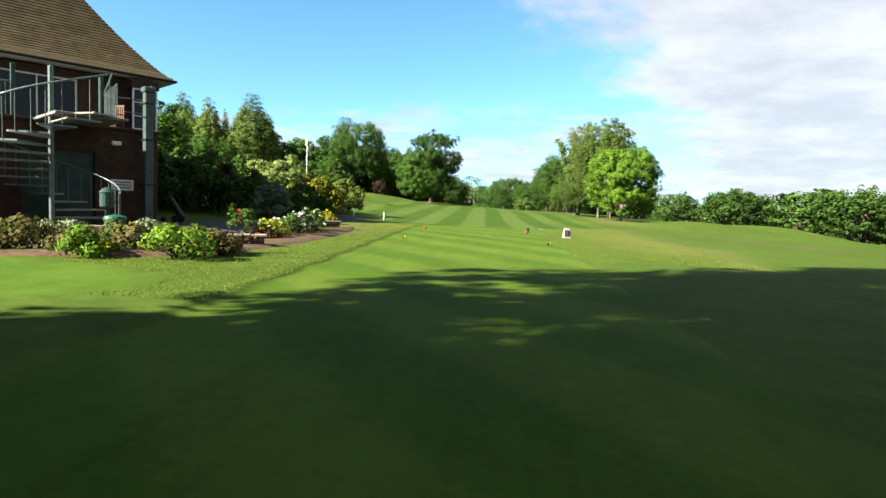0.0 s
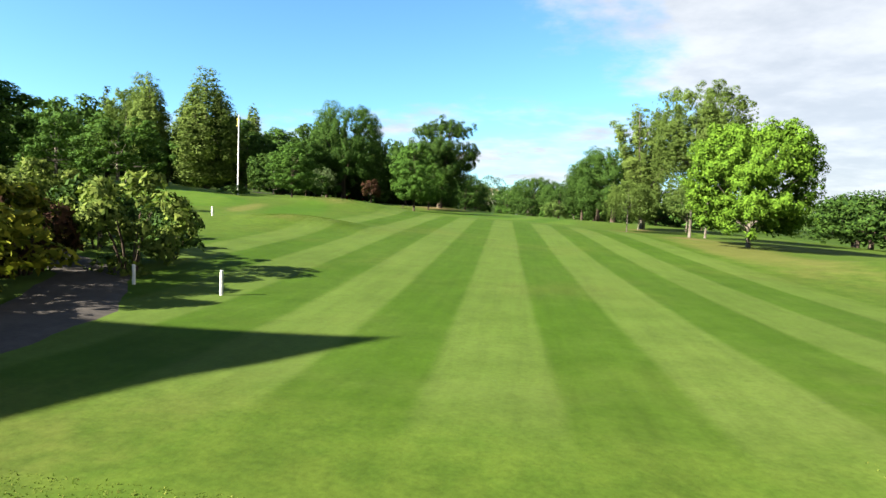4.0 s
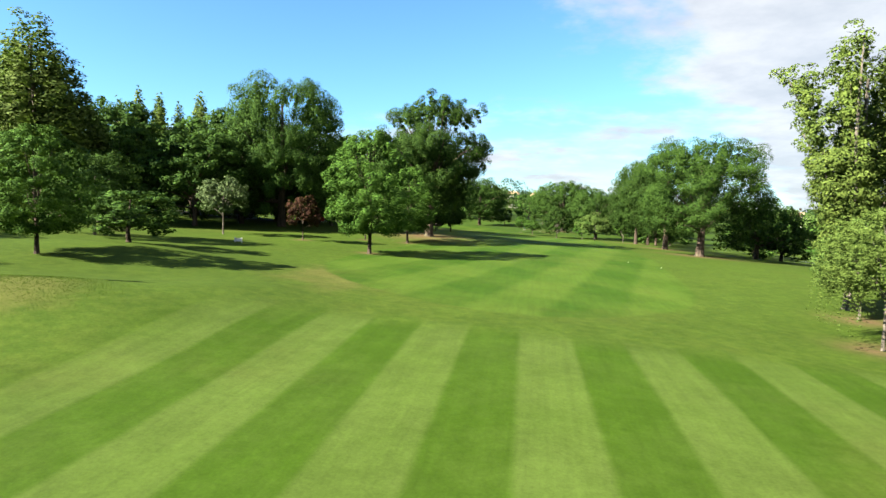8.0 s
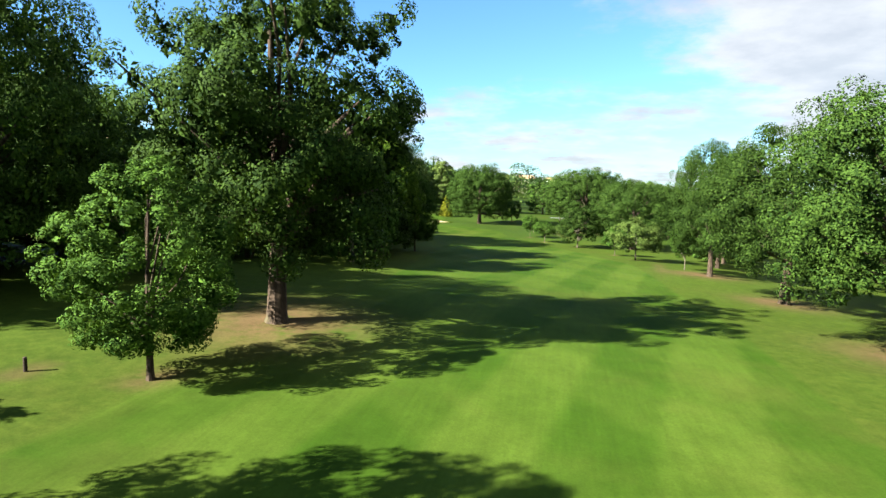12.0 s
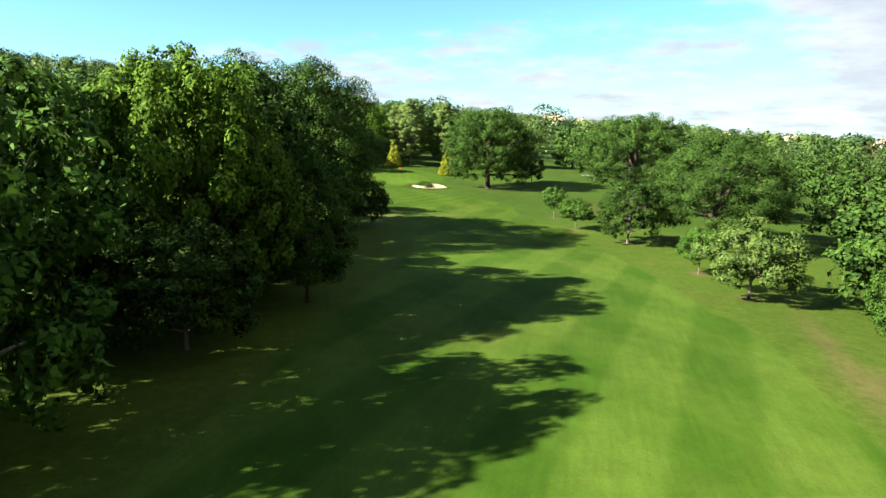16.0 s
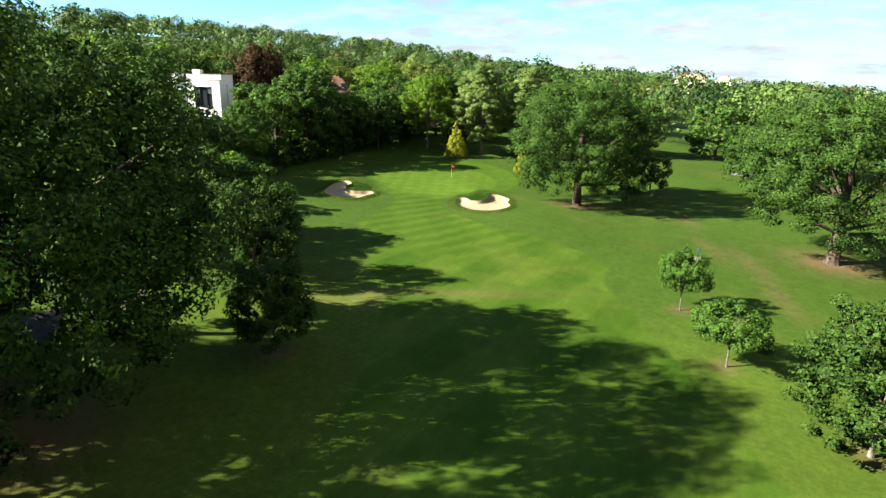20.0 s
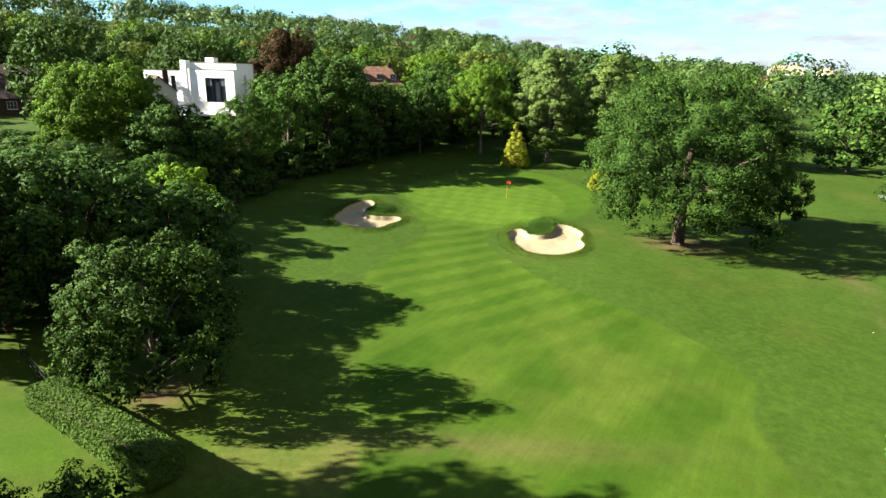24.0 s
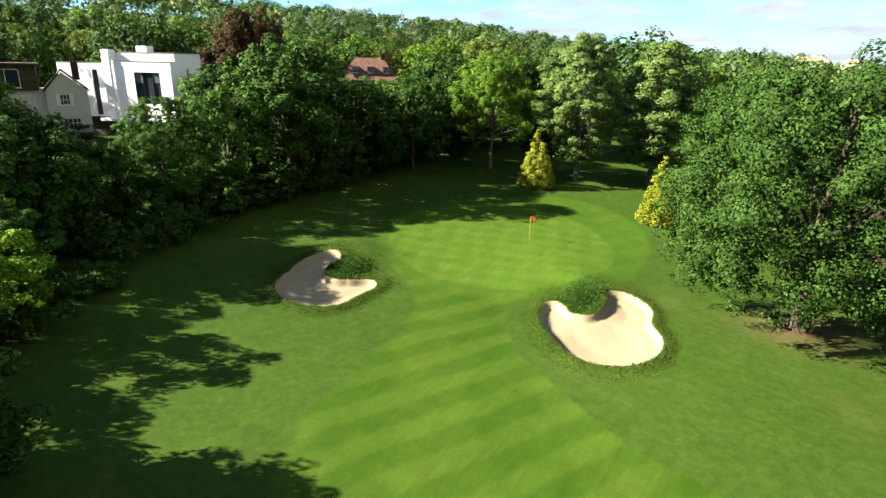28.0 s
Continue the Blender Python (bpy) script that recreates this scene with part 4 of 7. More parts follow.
PROTO["robinia"] = tree_proto("robinia_tree", 27, 13.0, 17, 3.0, LEAF_BRIGHT, BARK_PALE, 34000, 0.19, 0.30, 0.10, 60, 4.0, low=-0.85, limbs=26)
PROTO["vase"] = tree_proto("poplar_tree", 26, 8.0, 16, 1.2, LEAF_POPLAR, BARK_PALE, 84000, 0.14, 0.30, 0.15, 60, 1.4, extra=vase, limbs=40, core=8)
PROTO["lombardy"] = tree_proto("lombardy_poplar", 13, 3.2, 18, 0.8, LEAF_POPLAR, BARK_PALE, 3600, 0.42, 0.25, 0.2, 44, 2.0, extra=slim, low=-0.95, limbs=8)
PROTO["birch"] = tree_proto("birch_tree", 14, 8.0, 14, 3.0, LEAF_WILLOW, BARK_PALE, 88000, 0.105, 0.12, 0.075, 66, 4.0, droop=2.2, extra=weeping, low=-0.4, limbs=14, up=-0.1, loose=0.3, core=3)
PROTO["aspen"] = tree_proto("aspen_tree", 15, 6.4, 16, 3.0, LEAF_ASPEN, BARK_PALE, 30000, 0.2, 0.22, 0.10, 64, 3.6, extra=airy, low=-0.9, limbs=26, core=10)
PROTO["pale_tree"] = tree_proto("whitebeam_tree", 16, 4.8, 5.5, 1.7, LEAF_PALE_TREE, BARK_PALE, 4200, 0.19, 0.08, 0.13, 32, 1.8, low=-0.8)
PROTO["copper_small"] = tree_proto("copper_leaved_tree", 17, 3.5, 4.3, 1.1, LEAF_COPPER, BARK_OAK, 3200, 0.19, 0.07, 0.14, 28, 1.2, low=-0.8)
PROTO["copper_beech"] = tree_proto("copper_beech", 18, 15, 17, 1.6, LEAF_COPPER, BARK_OAK, 12000, 0.45, 0.5, 0.11, 60, 3.0, low=-0.8)
PROTO["evergreen"] = tree_proto("holly_tree", 19, 5.5, 6.6, 0.5, LEAF_DEEP, BARK_OAK, 7000, 0.20, 0.14, 0.12, 44, 1.4, low=-0.9)


def cone_proto(name, seed, w, h, leaf_mat, n, leaf, tiers=9, z0=0.15, gap=0.0):
    """A conifer: tiers of clumps on a cone about a straight stem."""
    rng = np.random.default_rng(seed)
    blobs = []
    for k in range(tiers):
        f = k / (tiers - 1)
        q = (1 - f) ** 0.85 * w / 2 * 0.82
        m = max(1, int(9 * (1 - f)))
        for j in range(m):
            a = 6.283 * j / m + k * 1.1 + rng.uniform(-0.2, 0.2)
            blobs.append(((q * math.cos(a), q * math.sin(a), z0 + f * (h - z0) * 0.95 + gap * rng.uniform(-0.2, 0.2)), (0.24 - 0.12 * f) * w * 0.62 + 0.05))
    root = new(name)
    root.empty_display_size = 0.3
    part("trunk", tube(bmesh.new(), [(0, 0, -0.2), (0, 0, h * 0.5), (0, 0, h * 0.97)], [0.035 * h * 0.6, 0.02 * h * 0.6, 0.01], 8), BARK_OAK, root)
    p, nrm, soft = crown_leaves(rng, blobs, n, np.array([0, 0, h * 0.4]), 0.3, 0.4)
    crown = new("crown", quads_mesh("crown", leaf_quads(rng, p, nrm, leaf, 0.4), n, leaf_mat, soft))
    crown.parent = root
    return root, w, h


PROTO["golden"] = cone_proto("golden_cypress", 20, 3.4, 6.2, LEAF_GOLD, 9500, 0.19, 17)
PROTO["conifer"] = cone_proto("conifer", 21, 8, 20, LEAF_PINE, 4200, 0.7, 20, 2.0, 1.0)


def shrub_proto(name, seed, w, h, leaf_mat, n, leaf, count=16, low=-0.2, spiky=0.0):
    rng = np.random.default_rng(seed)
    blobs = [b for b in dome_blobs(rng, w, -h * 0.35, h, count, 0.17 * w, low)]
    root = new(name)
    root.empty_display_size = 0.2
    bm = bmesh.new()
    for k in range(6):
        a = k * 1.05 + rng.uniform(-0.3, 0.3)
        q = rng.uniform(0.15, 0.32) * w
        tube(bm, [(0.1 * math.cos(a), 0.1 * math.sin(a), -0.1), (0.5 * q * math.cos(a), 0.5 * q * math.sin(a), h * 0.3), (q * math.cos(a), q * math.sin(a), h * 0.62)], [0.035, 0.025, 0.01], 5)
    part("stem", bm, BARK_OAK, root)
    p, nrm, soft = crown_leaves(rng, blobs, n, np.array([0, 0, 0.1 * h]), 0.25, 0.45)
    p[:, 2] = np.maximum(p[:, 2], 0.03)
    crown = new("foliage", quads_mesh("foliage", leaf_quads(rng, p, nrm, leaf, 0.5, -spiky), n, leaf_mat, soft))
    crown.parent = root
    return root, w, h


for key, args in {
    "shrub_dark": (30, 3.4, 2.6, LEAF_DEEP, 2400, 0.23), "shrub_oak": (31, 3.2, 2.4, LEAF_OAK, 2200, 0.23), "shrub_pale": (32, 4.6, 4.4, LEAF_PALE, 5200, 0.20),
    "shrub_yellow": (33, 3.0, 2.4, LEAF_YELLOW, 3200, 0.17), "shrub_grey": (34, 2.6, 2.4, LEAF_GREY, 3400, 0.15), "shrub_bright": (35, 2.6, 1.9, LEAF_OLIVE, 4200, 0.13),
    "shrub_copper": (36, 2.4, 1.9, LEAF_COPPER, 2200, 0.18),
}.items():
    PROTO[key] = shrub_proto({"shrub_pale": "variegated_shrub", "shrub_yellow": "yellow_shrub", "shrub_grey": "grey_leaved_shrub"}.get(key, "shrub"), *args)

LABELS = {
    "oak_a": ("broad mature oak with dense dark green crown", "tree"), "oak_b": ("spreading oak with dark green leaves", "tree"), "oak_c": ("wide-crowned solitary oak on the mown grass", "tree"),
    "high_oak": ("tall oak with a clear stem beside the drive", "tree"), "hill_a": ("round olive-green tree on the hillside", "tree"), "hill_b": ("leafy bright green tree on the hillside", "tree"), "hill_c": ("dense dark green tree on the hillside", "tree"),
    "oak_stag": ("old oak with thick trunk and sparse top", "tree"), "oak_far": ("round oak with dark green leaves", "tree"), "wood_far": ("dense dark green woodland tree", "tree"), "wood_a": ("tall dark green woodland tree", "tree"), "wood_b": ("leafy woodland tree with pale trunk", "tree"),
    "young_a": ("young upright tree with bright green crown", "tree"), "young_b": ("young tree with low round green crown", "tree"), "small_a": ("small round tree in a bare soil ring", "tree"),
    "small_b": ("small light green tree in a bare soil ring", "tree"), "maple": ("rounded maple with bright green leaves", "tree"), "poplar": ("tall poplar with grey-green leaves", "tree"),
    "robinia": ("tall airy tree with light green leaves", "tree"), "vase": ("tall poplar with several upright stems", "tree"), "lombardy": ("slender columnar poplar far behind the oaks", "tree"), "birch": ("weeping birch with pale trunk and hanging twigs", "tree"), "aspen": ("light aspen with pale trunk and airy crown", "tree"),
    "pale_tree": ("small pale-leaved tree on the lawn", "tree"), "copper_small": ("small dark red-leaved tree", "tree"), "copper_beech": ("large copper beech with red-brown leaves", "tree"),
    "sapling": ("small young tree with bright yellow-green leaves", "tree"), "evergreen": ("small dark evergreen tree", "tree"), "golden": ("golden yellow cone-shaped cypress", "conifer"), "conifer": ("dark tall conifer on the skyline", "conifer"),
    "shrub_dark": ("dense shrub with dark green leaves", "shrub"), "shrub_oak": ("mid-green leafy garden shrub", "shrub"), "shrub_pale": ("large cream and green variegated shrub", "shrub"),
    "shrub_yellow": ("shrub covered in yellow flowers", "shrub"), "shrub_grey": ("rounded shrub with grey-green leaves", "shrub"), "shrub_bright": ("rounded shrub with olive-green leaves", "shrub"), "shrub_copper": ("low shrub with reddish leaves", "shrub"),
}
USED = set()


def plant(key, x, y, h, w, turn=None, sink=0.0, group=""):
    """A copy of a prototype, h high and w wide, on the ground."""
    root, w0, h0 = PROTO[key]
    turn = (x * 37 + y * 61) % 360 if turn is None else turn
    m = pose(x, y, at(x, y) - sink, 0, 0, turn) @ Matrix.Diagonal((w / w0, w / w0, h / h0, 1))
    if key in USED:
        r = root.scale
        ob = copy_thing(root, m @ Matrix.Diagonal((1 / r.x, 1 / r.y, 1 / r.z, 1)))
    else:
        USED.add(key)
        root.matrix_basis = m
        ob = root
    label, cat = LABELS[key]
    return tagged(ob, label, cat, group)

# solitary trees along the hole
for row in (
    ("oak_stag", -16.5, 138.8, 17.3, 13.8), ("young_a", -17.4, 116.7, 10.2, 8.4), ("young_a", -17.3, 130.5, 8.2, 6.8), ("oak_c", -35.0, 137.5, 17.8, 16.0),
    ("young_a", -27.9, 94.7, 6.3, 5.8), ("evergreen", -29.3, 103.0, 3.6, 6.0), ("pale_tree", -33.7, 121.8, 5.6, 4.6), ("copper_small", -25.5, 121.8, 4.3, 3.2), ("young_b", -36.0, 108.0, 6.5, 7.0),
    ("oak_a", 17.0, 147.8, 15.6, 16.0), ("oak_b", 16.3, 164.8, 14.5, 14.5), ("oak_b", 14.6, 182.0, 15.0, 10.5), ("small_a", 13.2, 188.4, 5.5, 4.0),
    ("small_b", 9.1, 202.3, 6.2, 8.0), ("small_a", 7.0, 211.7, 4.5, 4.4), ("young_b", 1.5, 227.6, 8.5, 8.0), ("small_a", -5.0, 234.4, 4.3, 4.9), ("small_a", -8.4, 242.7, 4.8, 4.1),
    ("oak_b", 12.0, 231.0, 13.5, 16.5), ("oak_c", -24.3, 276.0, 16.3, 19.4), ("evergreen", -16.1, 289.4, 6.8, 5.6), ("golden", -52.5, 297.4, 6.6, 4.3), ("golden", -37.7, 295.0, 6.8, 4.2),
    ("aspen", -49.8, 303.6, 17.0, 8.6), ("aspen", -42.1, 309.0, 16.8, 10.6), ("robinia", -60.0, 300.0, 14.8, 10.4), ("oak_a", 4.5, 263.4, 17.0, 19.5), ("young_b", -1.7, 303.7, 11.0, 10.0),
    ("maple", 15.2, 74.4, 9.6, 8.8), ("birch", 14.2, 85.5, 14.8, 9.0), ("vase", 14.0, 105.3, 15.8, 9.2, 12), ("birch", 16.5, 88.5, 13.0, 7.0), ("birch", 10.3, 95.1, 6.0, 4.6), ("small_b", 12.9, 102.1, 5.0, 4.5),
    ("small_b", 19.0, 104.0, 6.0, 5.5), ("oak_c", -35.5, 208.5, 17.6, 21.6), ("young_b", -40.0, 230.0, 9.3, 7.8, None, 0.75), ("young_b", -29.8, 220.7, 6.0, 5.0),
):
    plant(*row)
# woodland along the hole and round the green
rng = np.random.default_rng(5)
for key, x, y, h, w in (
    ("wood_a", -27.5, 161, 15, 11), ("wood_b", -22.5, 166, 13, 9), ("wood_a", -34.5, 169.5, 17.5, 13), ("maple", -24.6, 180.0, 14.7, 10.2), ("wood_a", -27.8, 185.8, 16.2, 12), ("young_a", -21, 186, 10, 7), ("wood_a", -40, 190, 15, 13),
    ("wood_b", -28.0, 193, 8.5, 8), ("wood_a", -26.5, 187.5, 9, 8), ("wood_a", -27, 174, 9, 8), ("wood_a", -42, 175, 16, 13), ("wood_a", -46, 160, 16, 13), ("wood_a", -40, 150, 15, 12), ("wood_b", -32, 147, 10, 9), ("wood_a", -52, 146, 15, 12), ("wood_b", -50, 128, 11, 10),
    ("wood_a", -60, 140, 16, 13), ("wood_a", -54.5, 225, 12.5, 9.5), ("wood_a", -53, 233.5, 10.5, 10), ("wood_a", -49.5, 237.5, 8.5, 8.5), ("wood_a", -51.5, 228.5, 11.0, 9), ("high_oak", -41.0, 215.8, 16.5, 12.0), ("wood_a", -53.0, 203.5, 12, 11), ("wood_a", -47.5, 204.5, 15, 12), ("wood_b", -41.5, 202.2, 12, 8.5), ("wood_a", -41.0, 128.5, 11.5, 10.5), ("wood_a", -40.2, 137.2, 15.8, 10.5), ("young_b", -22.3, 176.0, 7.0, 7.5), ("wood_a", -43, 142, 7.5, 9), ("wood_a", -48.5, 139.5, 8, 9), ("wood_a", -40.5, 147.5, 7, 8), ("wood_a", -59.5, 237, 7.5, 8.5), ("young_a", -64.6, 246.7, 6.2, 7.5), ("maple", -76.5, 249.0, 13.4, 12.0), ("wood_a", -68.8, 251.0, 10.8, 9),
    ("young_b", -72.5, 256.5, 7.3, 7.5), ("young_a", -71.9, 262.9, 10, 8.4), ("wood_b", -71.7, 269.5, 12.2, 8.6), ("wood_a", -70.4, 276, 16.2, 13.0), ("wood_a", -69, 284.5, 12, 10.2), ("wood_a", -66.5, 292, 12, 9), ("wood_b", -77, 281, 10.5, 12), ("wood_b", -74, 289, 10.5, 11), ("wood_b", -72, 297, 11, 11), ("wood_a", -68, 304, 12, 11),
    ("wood_a", -72, 308, 14, 12), ("wood_a", -66, 316, 15, 12), ("aspen", -57, 316, 15, 10), ("wood_b", -56, 325, 14, 11), ("wood_a", -45, 330, 14, 12), ("wood_b", -34, 328, 13, 11), ("wood_a", -24, 330, 13, 12),
    ("wood_b", -78, 244, 6, 8), ("wood_a", -66, 228, 10, 10), ("wood_b", -82, 270, 6, 8), ("oak_b", -66.0, 240.5, 7.5, 8.0), ("sapling", -58.6, 244.6, 7.0, 5.6), ("wood_a", -86, 281, 11, 10), ("copper_small", -63, 300, 8, 6),
):
    plant(key, x, y, h, w, None, 0.1, "woodland edge")
for key, x, y, h, w in (
    ("oak_far", 20, 200, 10, 12), ("wood_far", 24, 212, 9, 11), ("oak_far", 14, 330, 15, 17), ("oak_far", 26, 300, 14, 17), ("wood_far", 24, 260, 10, 12), ("oak_far", 32, 240, 11, 14), ("wood_far", 30, 225, 8, 11),
    ("oak_far", 36, 330, 14, 17), ("wood_far", 22, 282, 10, 11), ("oak_far", 40, 275, 12, 15), ("oak_far", 44, 205, 9, 13), ("wood_far", 38, 190, 8, 11), ("oak_far", 5, 345, 13, 16), ("wood_far", -8, 338, 13, 13), ("oak_far", 28, 160, 9, 12), ("wood_far", 30, 135, 8, 10), ("wood_far", 36, 172, 8, 11),
    ("oak_far", 52, 130, 9, 14), ("oak_far", 60, 105, 10, 14), ("wood_far", 48, 95, 8, 11), ("oak_far", 70, 85, 10, 15), ("oak_far", 82, 80, 10, 14), ("wood_far", 58, 118, 9, 11), ("oak_far", 44, 150, 9, 12), ("wood_far", 76, 100, 10, 12), ("oak_far", 92, 70, 10, 14), ("oak_far", 62, 60, 8, 12), ("oak_far", 52, 88, 7.5, 13), ("oak_far", 64, 92, 8.5, 14), ("oak_far", 40, 104, 7, 11), ("oak_far", 84, 96, 9, 15), ("oak_far", 100, 100, 10, 15), ("oak_far", 96, 86, 9, 14), ("oak_far", 46, 118, 8, 12), ("oak_far", 72, 120, 9, 14), ("oak_far", 88, 120, 10, 15), ("wood_far", 74, 55, 7, 11),
    ("poplar", -53.5, 121.0, 20.5, 11.5), ("poplar", -62, 118.3, 18.5, 7.0), ("poplar", -58.0, 123.5, 15.5, 7.0), ("birch", -66.7, 119, 16, 8), ("poplar", -86, 150, 24, 10), ("wood_far", -80, 125, 15, 13), ("wood_far", -95, 130, 15, 13), ("wood_b", -70, 108, 10, 10),
    ("wood_b", -60, 120, 9, 10), ("wood_far", -90, 110, 14, 13), ("robinia", -55, 70.5, 18.5, 17), ("wood_b", -47, 72, 9, 10), ("wood_b", -36, 55, 9, 9), ("wood_b", -45, 62, 9, 9), ("wood_b", -55, 75, 11, 11), ("wood_b", -48, 92, 8, 9),
    ("conifer", -85.5, 139, 19, 9), ("conifer", -82, 143.4, 18, 6.5), ("copper_beech", -95, 292, 17, 12.5), ("copper_beech", -95, 372, 15, 15),
):
    plant(key, x, y, h, w, None, 0.1, "trees beyond the hole")
for k in range(7):
    plant("lombardy", -96 + k * 3.3, 186 + (k % 3) * 2, 23 + (k * 7 % 4), 4.6, None, 0.1, "row of poplars")
rng = np.random.default_rng(33)
for k in range(34):
    x, y = rng.uniform(-150, -108), rng.uniform(225, 350)
    if -135 < x < -118 and 250 < y < 275 or -120 < x < -100 and 330 < y < 350:
        continue
    plant(("oak_far", "wood_far", "oak_far", "wood_far", "wood_far")[k % 5], x, y, rng.uniform(11, 16), rng.uniform(11, 15), None, 0.2, "trees behind the houses")
rng = np.random.default_rng(34)
for k, (x, y) in enumerate([(-190 + 12.6 * i, 338 + 13.5 * j) for j in range(10) for i in range(14)] + [(-212 + 13 * i, 228 + 13.5 * j) for j in range(8) for i in range(5)]):
    x, y = x + rng.uniform(-5, 5), y + rng.uniform(-5, 5)
    if -121 < x < -86 and 326 < y < 362 or -62 < x < -20 and y < 352 or x > -30:
        continue
    key = ("hill_a", "hill_b", "hill_c", "hill_a", "hill_c", "wood_far", "hill_b", "conifer", "hill_a", "oak_far", "hill_c")[k % 11]
    h = rng.uniform(9, 16.5)
    plant(key, x, y, h * (1.1 if key == "conifer" else 1.0), h * (0.42 if key == "conifer" else rng.uniform(0.8, 1.15)), None, 0.3, "trees on the hillside")
# trees behind the start, which shade the first stretch
for key, x, y, h, w in (("high_oak", -11.7, -5.2, 24.0, 12.0), ("wood_a", -9.0, -4.0, 14.0, 9.8), ("robinia", -12.8, -11.8, 20.0, 15.0), ("wood_a", -7.0, -12.0, 19, 14), ("wood_a", -13.5, -12.5, 17, 13), ("wood_a", -1.5, -17.5, 18, 14), ("wood_far", -4, -16, 20, 14), ("wood_far", -17, -13, 17, 13), ("wood_far", 11, -12, 15, 13)):
    plant(key, x, y, h, w, None, 0.1, "trees behind the tee")


def far_wood(name, seed, places, label, quads=300, leaf=0.95):
    """Many distant crowns in one mesh, each of closed clumps."""
    rng = np.random.default_rng(seed)
    allq, alls, tones = [], [], []
    for x, y, h, w in places:
        z = at(x, y)
        n = 16
        near = np.hypot(x + 20, y - 240)
        fine = 0.5 if near < 200 else 0.72 if near < 300 else 1.0
        many = int(quads / fine ** 1.7)
        tones.append(np.full(4 * (many + 60), rng.random()))
        d = rng.normal(size=(n, 3))
        d /= np.linalg.norm(d, axis=1, keepdims=True)
        d[:, 2] = np.abs(d[:, 2]) * 1.1 - 0.25
        c = d * np.array([w * 0.36, w * 0.36, h * 0.40]) * rng.uniform(0.75, 1.1, (n, 1)) + np.array([0, 0, h * 0.52])
        blobs = [(tuple(q), w * r) for q, r in zip(c, rng.uniform(0.13, 0.22, n))]
        p, nrm, soft = crown_leaves(rng, blobs, many, np.array([0, 0, h * 0.45]), 0.3, 0.25)
        allq.append(leaf_quads(rng, p + np.array([x, y, z]), nrm, fine * leaf * w / 13, 0.8))
        alls.append(soft)
        m = 60
        d = rng.normal(size=(m, 3))
        p = d * np.array([0.17 * w, 0.17 * w, 0.2 * h]) + np.array([x, y, z + 0.42 * h])
        soft = unit(d)
        allq.append(leaf_quads(rng, p, facing(rng.normal(size=(m, 3)), soft), 0.11 * w * fine, 0.9))
        alls.append(soft)
    v = np.concatenate(allq)
    me = quads_mesh(name, v, len(v) // 4, LEAF_FAR, np.concatenate(alls))
    put_attr(me, "tone", np.concatenate(tones))
    return tagged(new(name, me), label, "woodland", "", "stuff")


def scatter(seed, n, x0, x1, y0, y1, hmin, hmax, ok=None):
    rng = np.random.default_rng(seed)
    out = []
    while len(out) < n:
        x, y = rng.uniform(x0, x1), rng.uniform(y0, y1)
        if ok is None or ok(x, y):
            h = rng.uniform(hmin, hmax)
            out.append((x, y, h, h * rng.uniform(0.85, 1.25)))
    return out


def clear_of_houses(x, y):
    return not (-215 < x < -76 and 220 < y < 350) and not (-75 < x < 50 and y < 335) and not (-195 < x < -20 and y < 470)


far_wood("wooded_hill", 40, scatter(41, 400, -420, -40, 190, 640, 10, 17, clear_of_houses), "wooded hillside of mixed green trees on the skyline", 460, 0.62)
far_wood("skyline_wood", 48, scatter(49, 260, -420, 60, 620, 860, 9, 15), "far wooded ridge on the skyline", 200, 1.1)
far_wood("distant_wood", 42, scatter(43, 420, -120, 330, 350, 800, 11.5, 20), "distant belt of trees beyond the course", 240, 1.0)
far_wood("horizon_wood", 52, scatter(53, 190, 60, 760, 800, 1100, 11, 17), "far belt of trees on the horizon", 150, 1.3)
far_wood("valley_wood", 44, scatter(45, 190, 110, 360, 60, 350, 7, 12), "trees and hedges across the valley", 260, 0.9)
far_wood("garden_wood", 46, scatter(47, 130, -260, -85, 60, 225, 10, 16), "dense trees behind the clubhouse gardens", 300, 0.9)


def tufts(name, seed, n, place, label, h=0.07, mat=None):
    """Loose upright blades of grass at place(rng, n)."""
    rng = np.random.default_rng(seed)
    xy = place(rng, n)
    z = height(xy[:, 0], xy[:, 1])
    a = rng.uniform(0, 6.283, len(xy))
    hh = h * rng.uniform(0.5, 1.4, len(xy))
    w = 0.16 * hh + 0.004
    lean = rng.normal(size=(len(xy), 2)) * 0.5 * hh[:, None]
    base = np.stack([xy[:, 0], xy[:, 1], z - 0.005], 1)
    side = np.stack([np.cos(a), np.sin(a), 0 * a], 1) * w[:, None]
    mid = base + np.stack([lean[:, 0] * 0.4, lean[:, 1] * 0.4, hh * 0.6], 1)
    tip = base + np.stack([lean[:, 0], lean[:, 1], hh], 1)
    quad = np.stack([base - side, base + side, mid + side * 0.7 + (tip - mid) * 0.4, tip], 1).reshape(-1, 3)
    return tagged(new(name, quads_mesh(name, quad, len(xy), mat or BLADE)), label, "grass", "", "stuff")


def on_mounds(rng, n):
    m = rng.choice(2, n)
    c = np.array([(-14.5, 64.0), (-20.0, 86.0)])[m]
    a, q = rng.uniform(0, 6.283, n), np.sqrt(rng.random(n)) * rng.uniform(0.55, 1.0, n)
    return c + np.stack([np.cos(a) * q * 4.0, np.sin(a) * q * 3.4], 1)


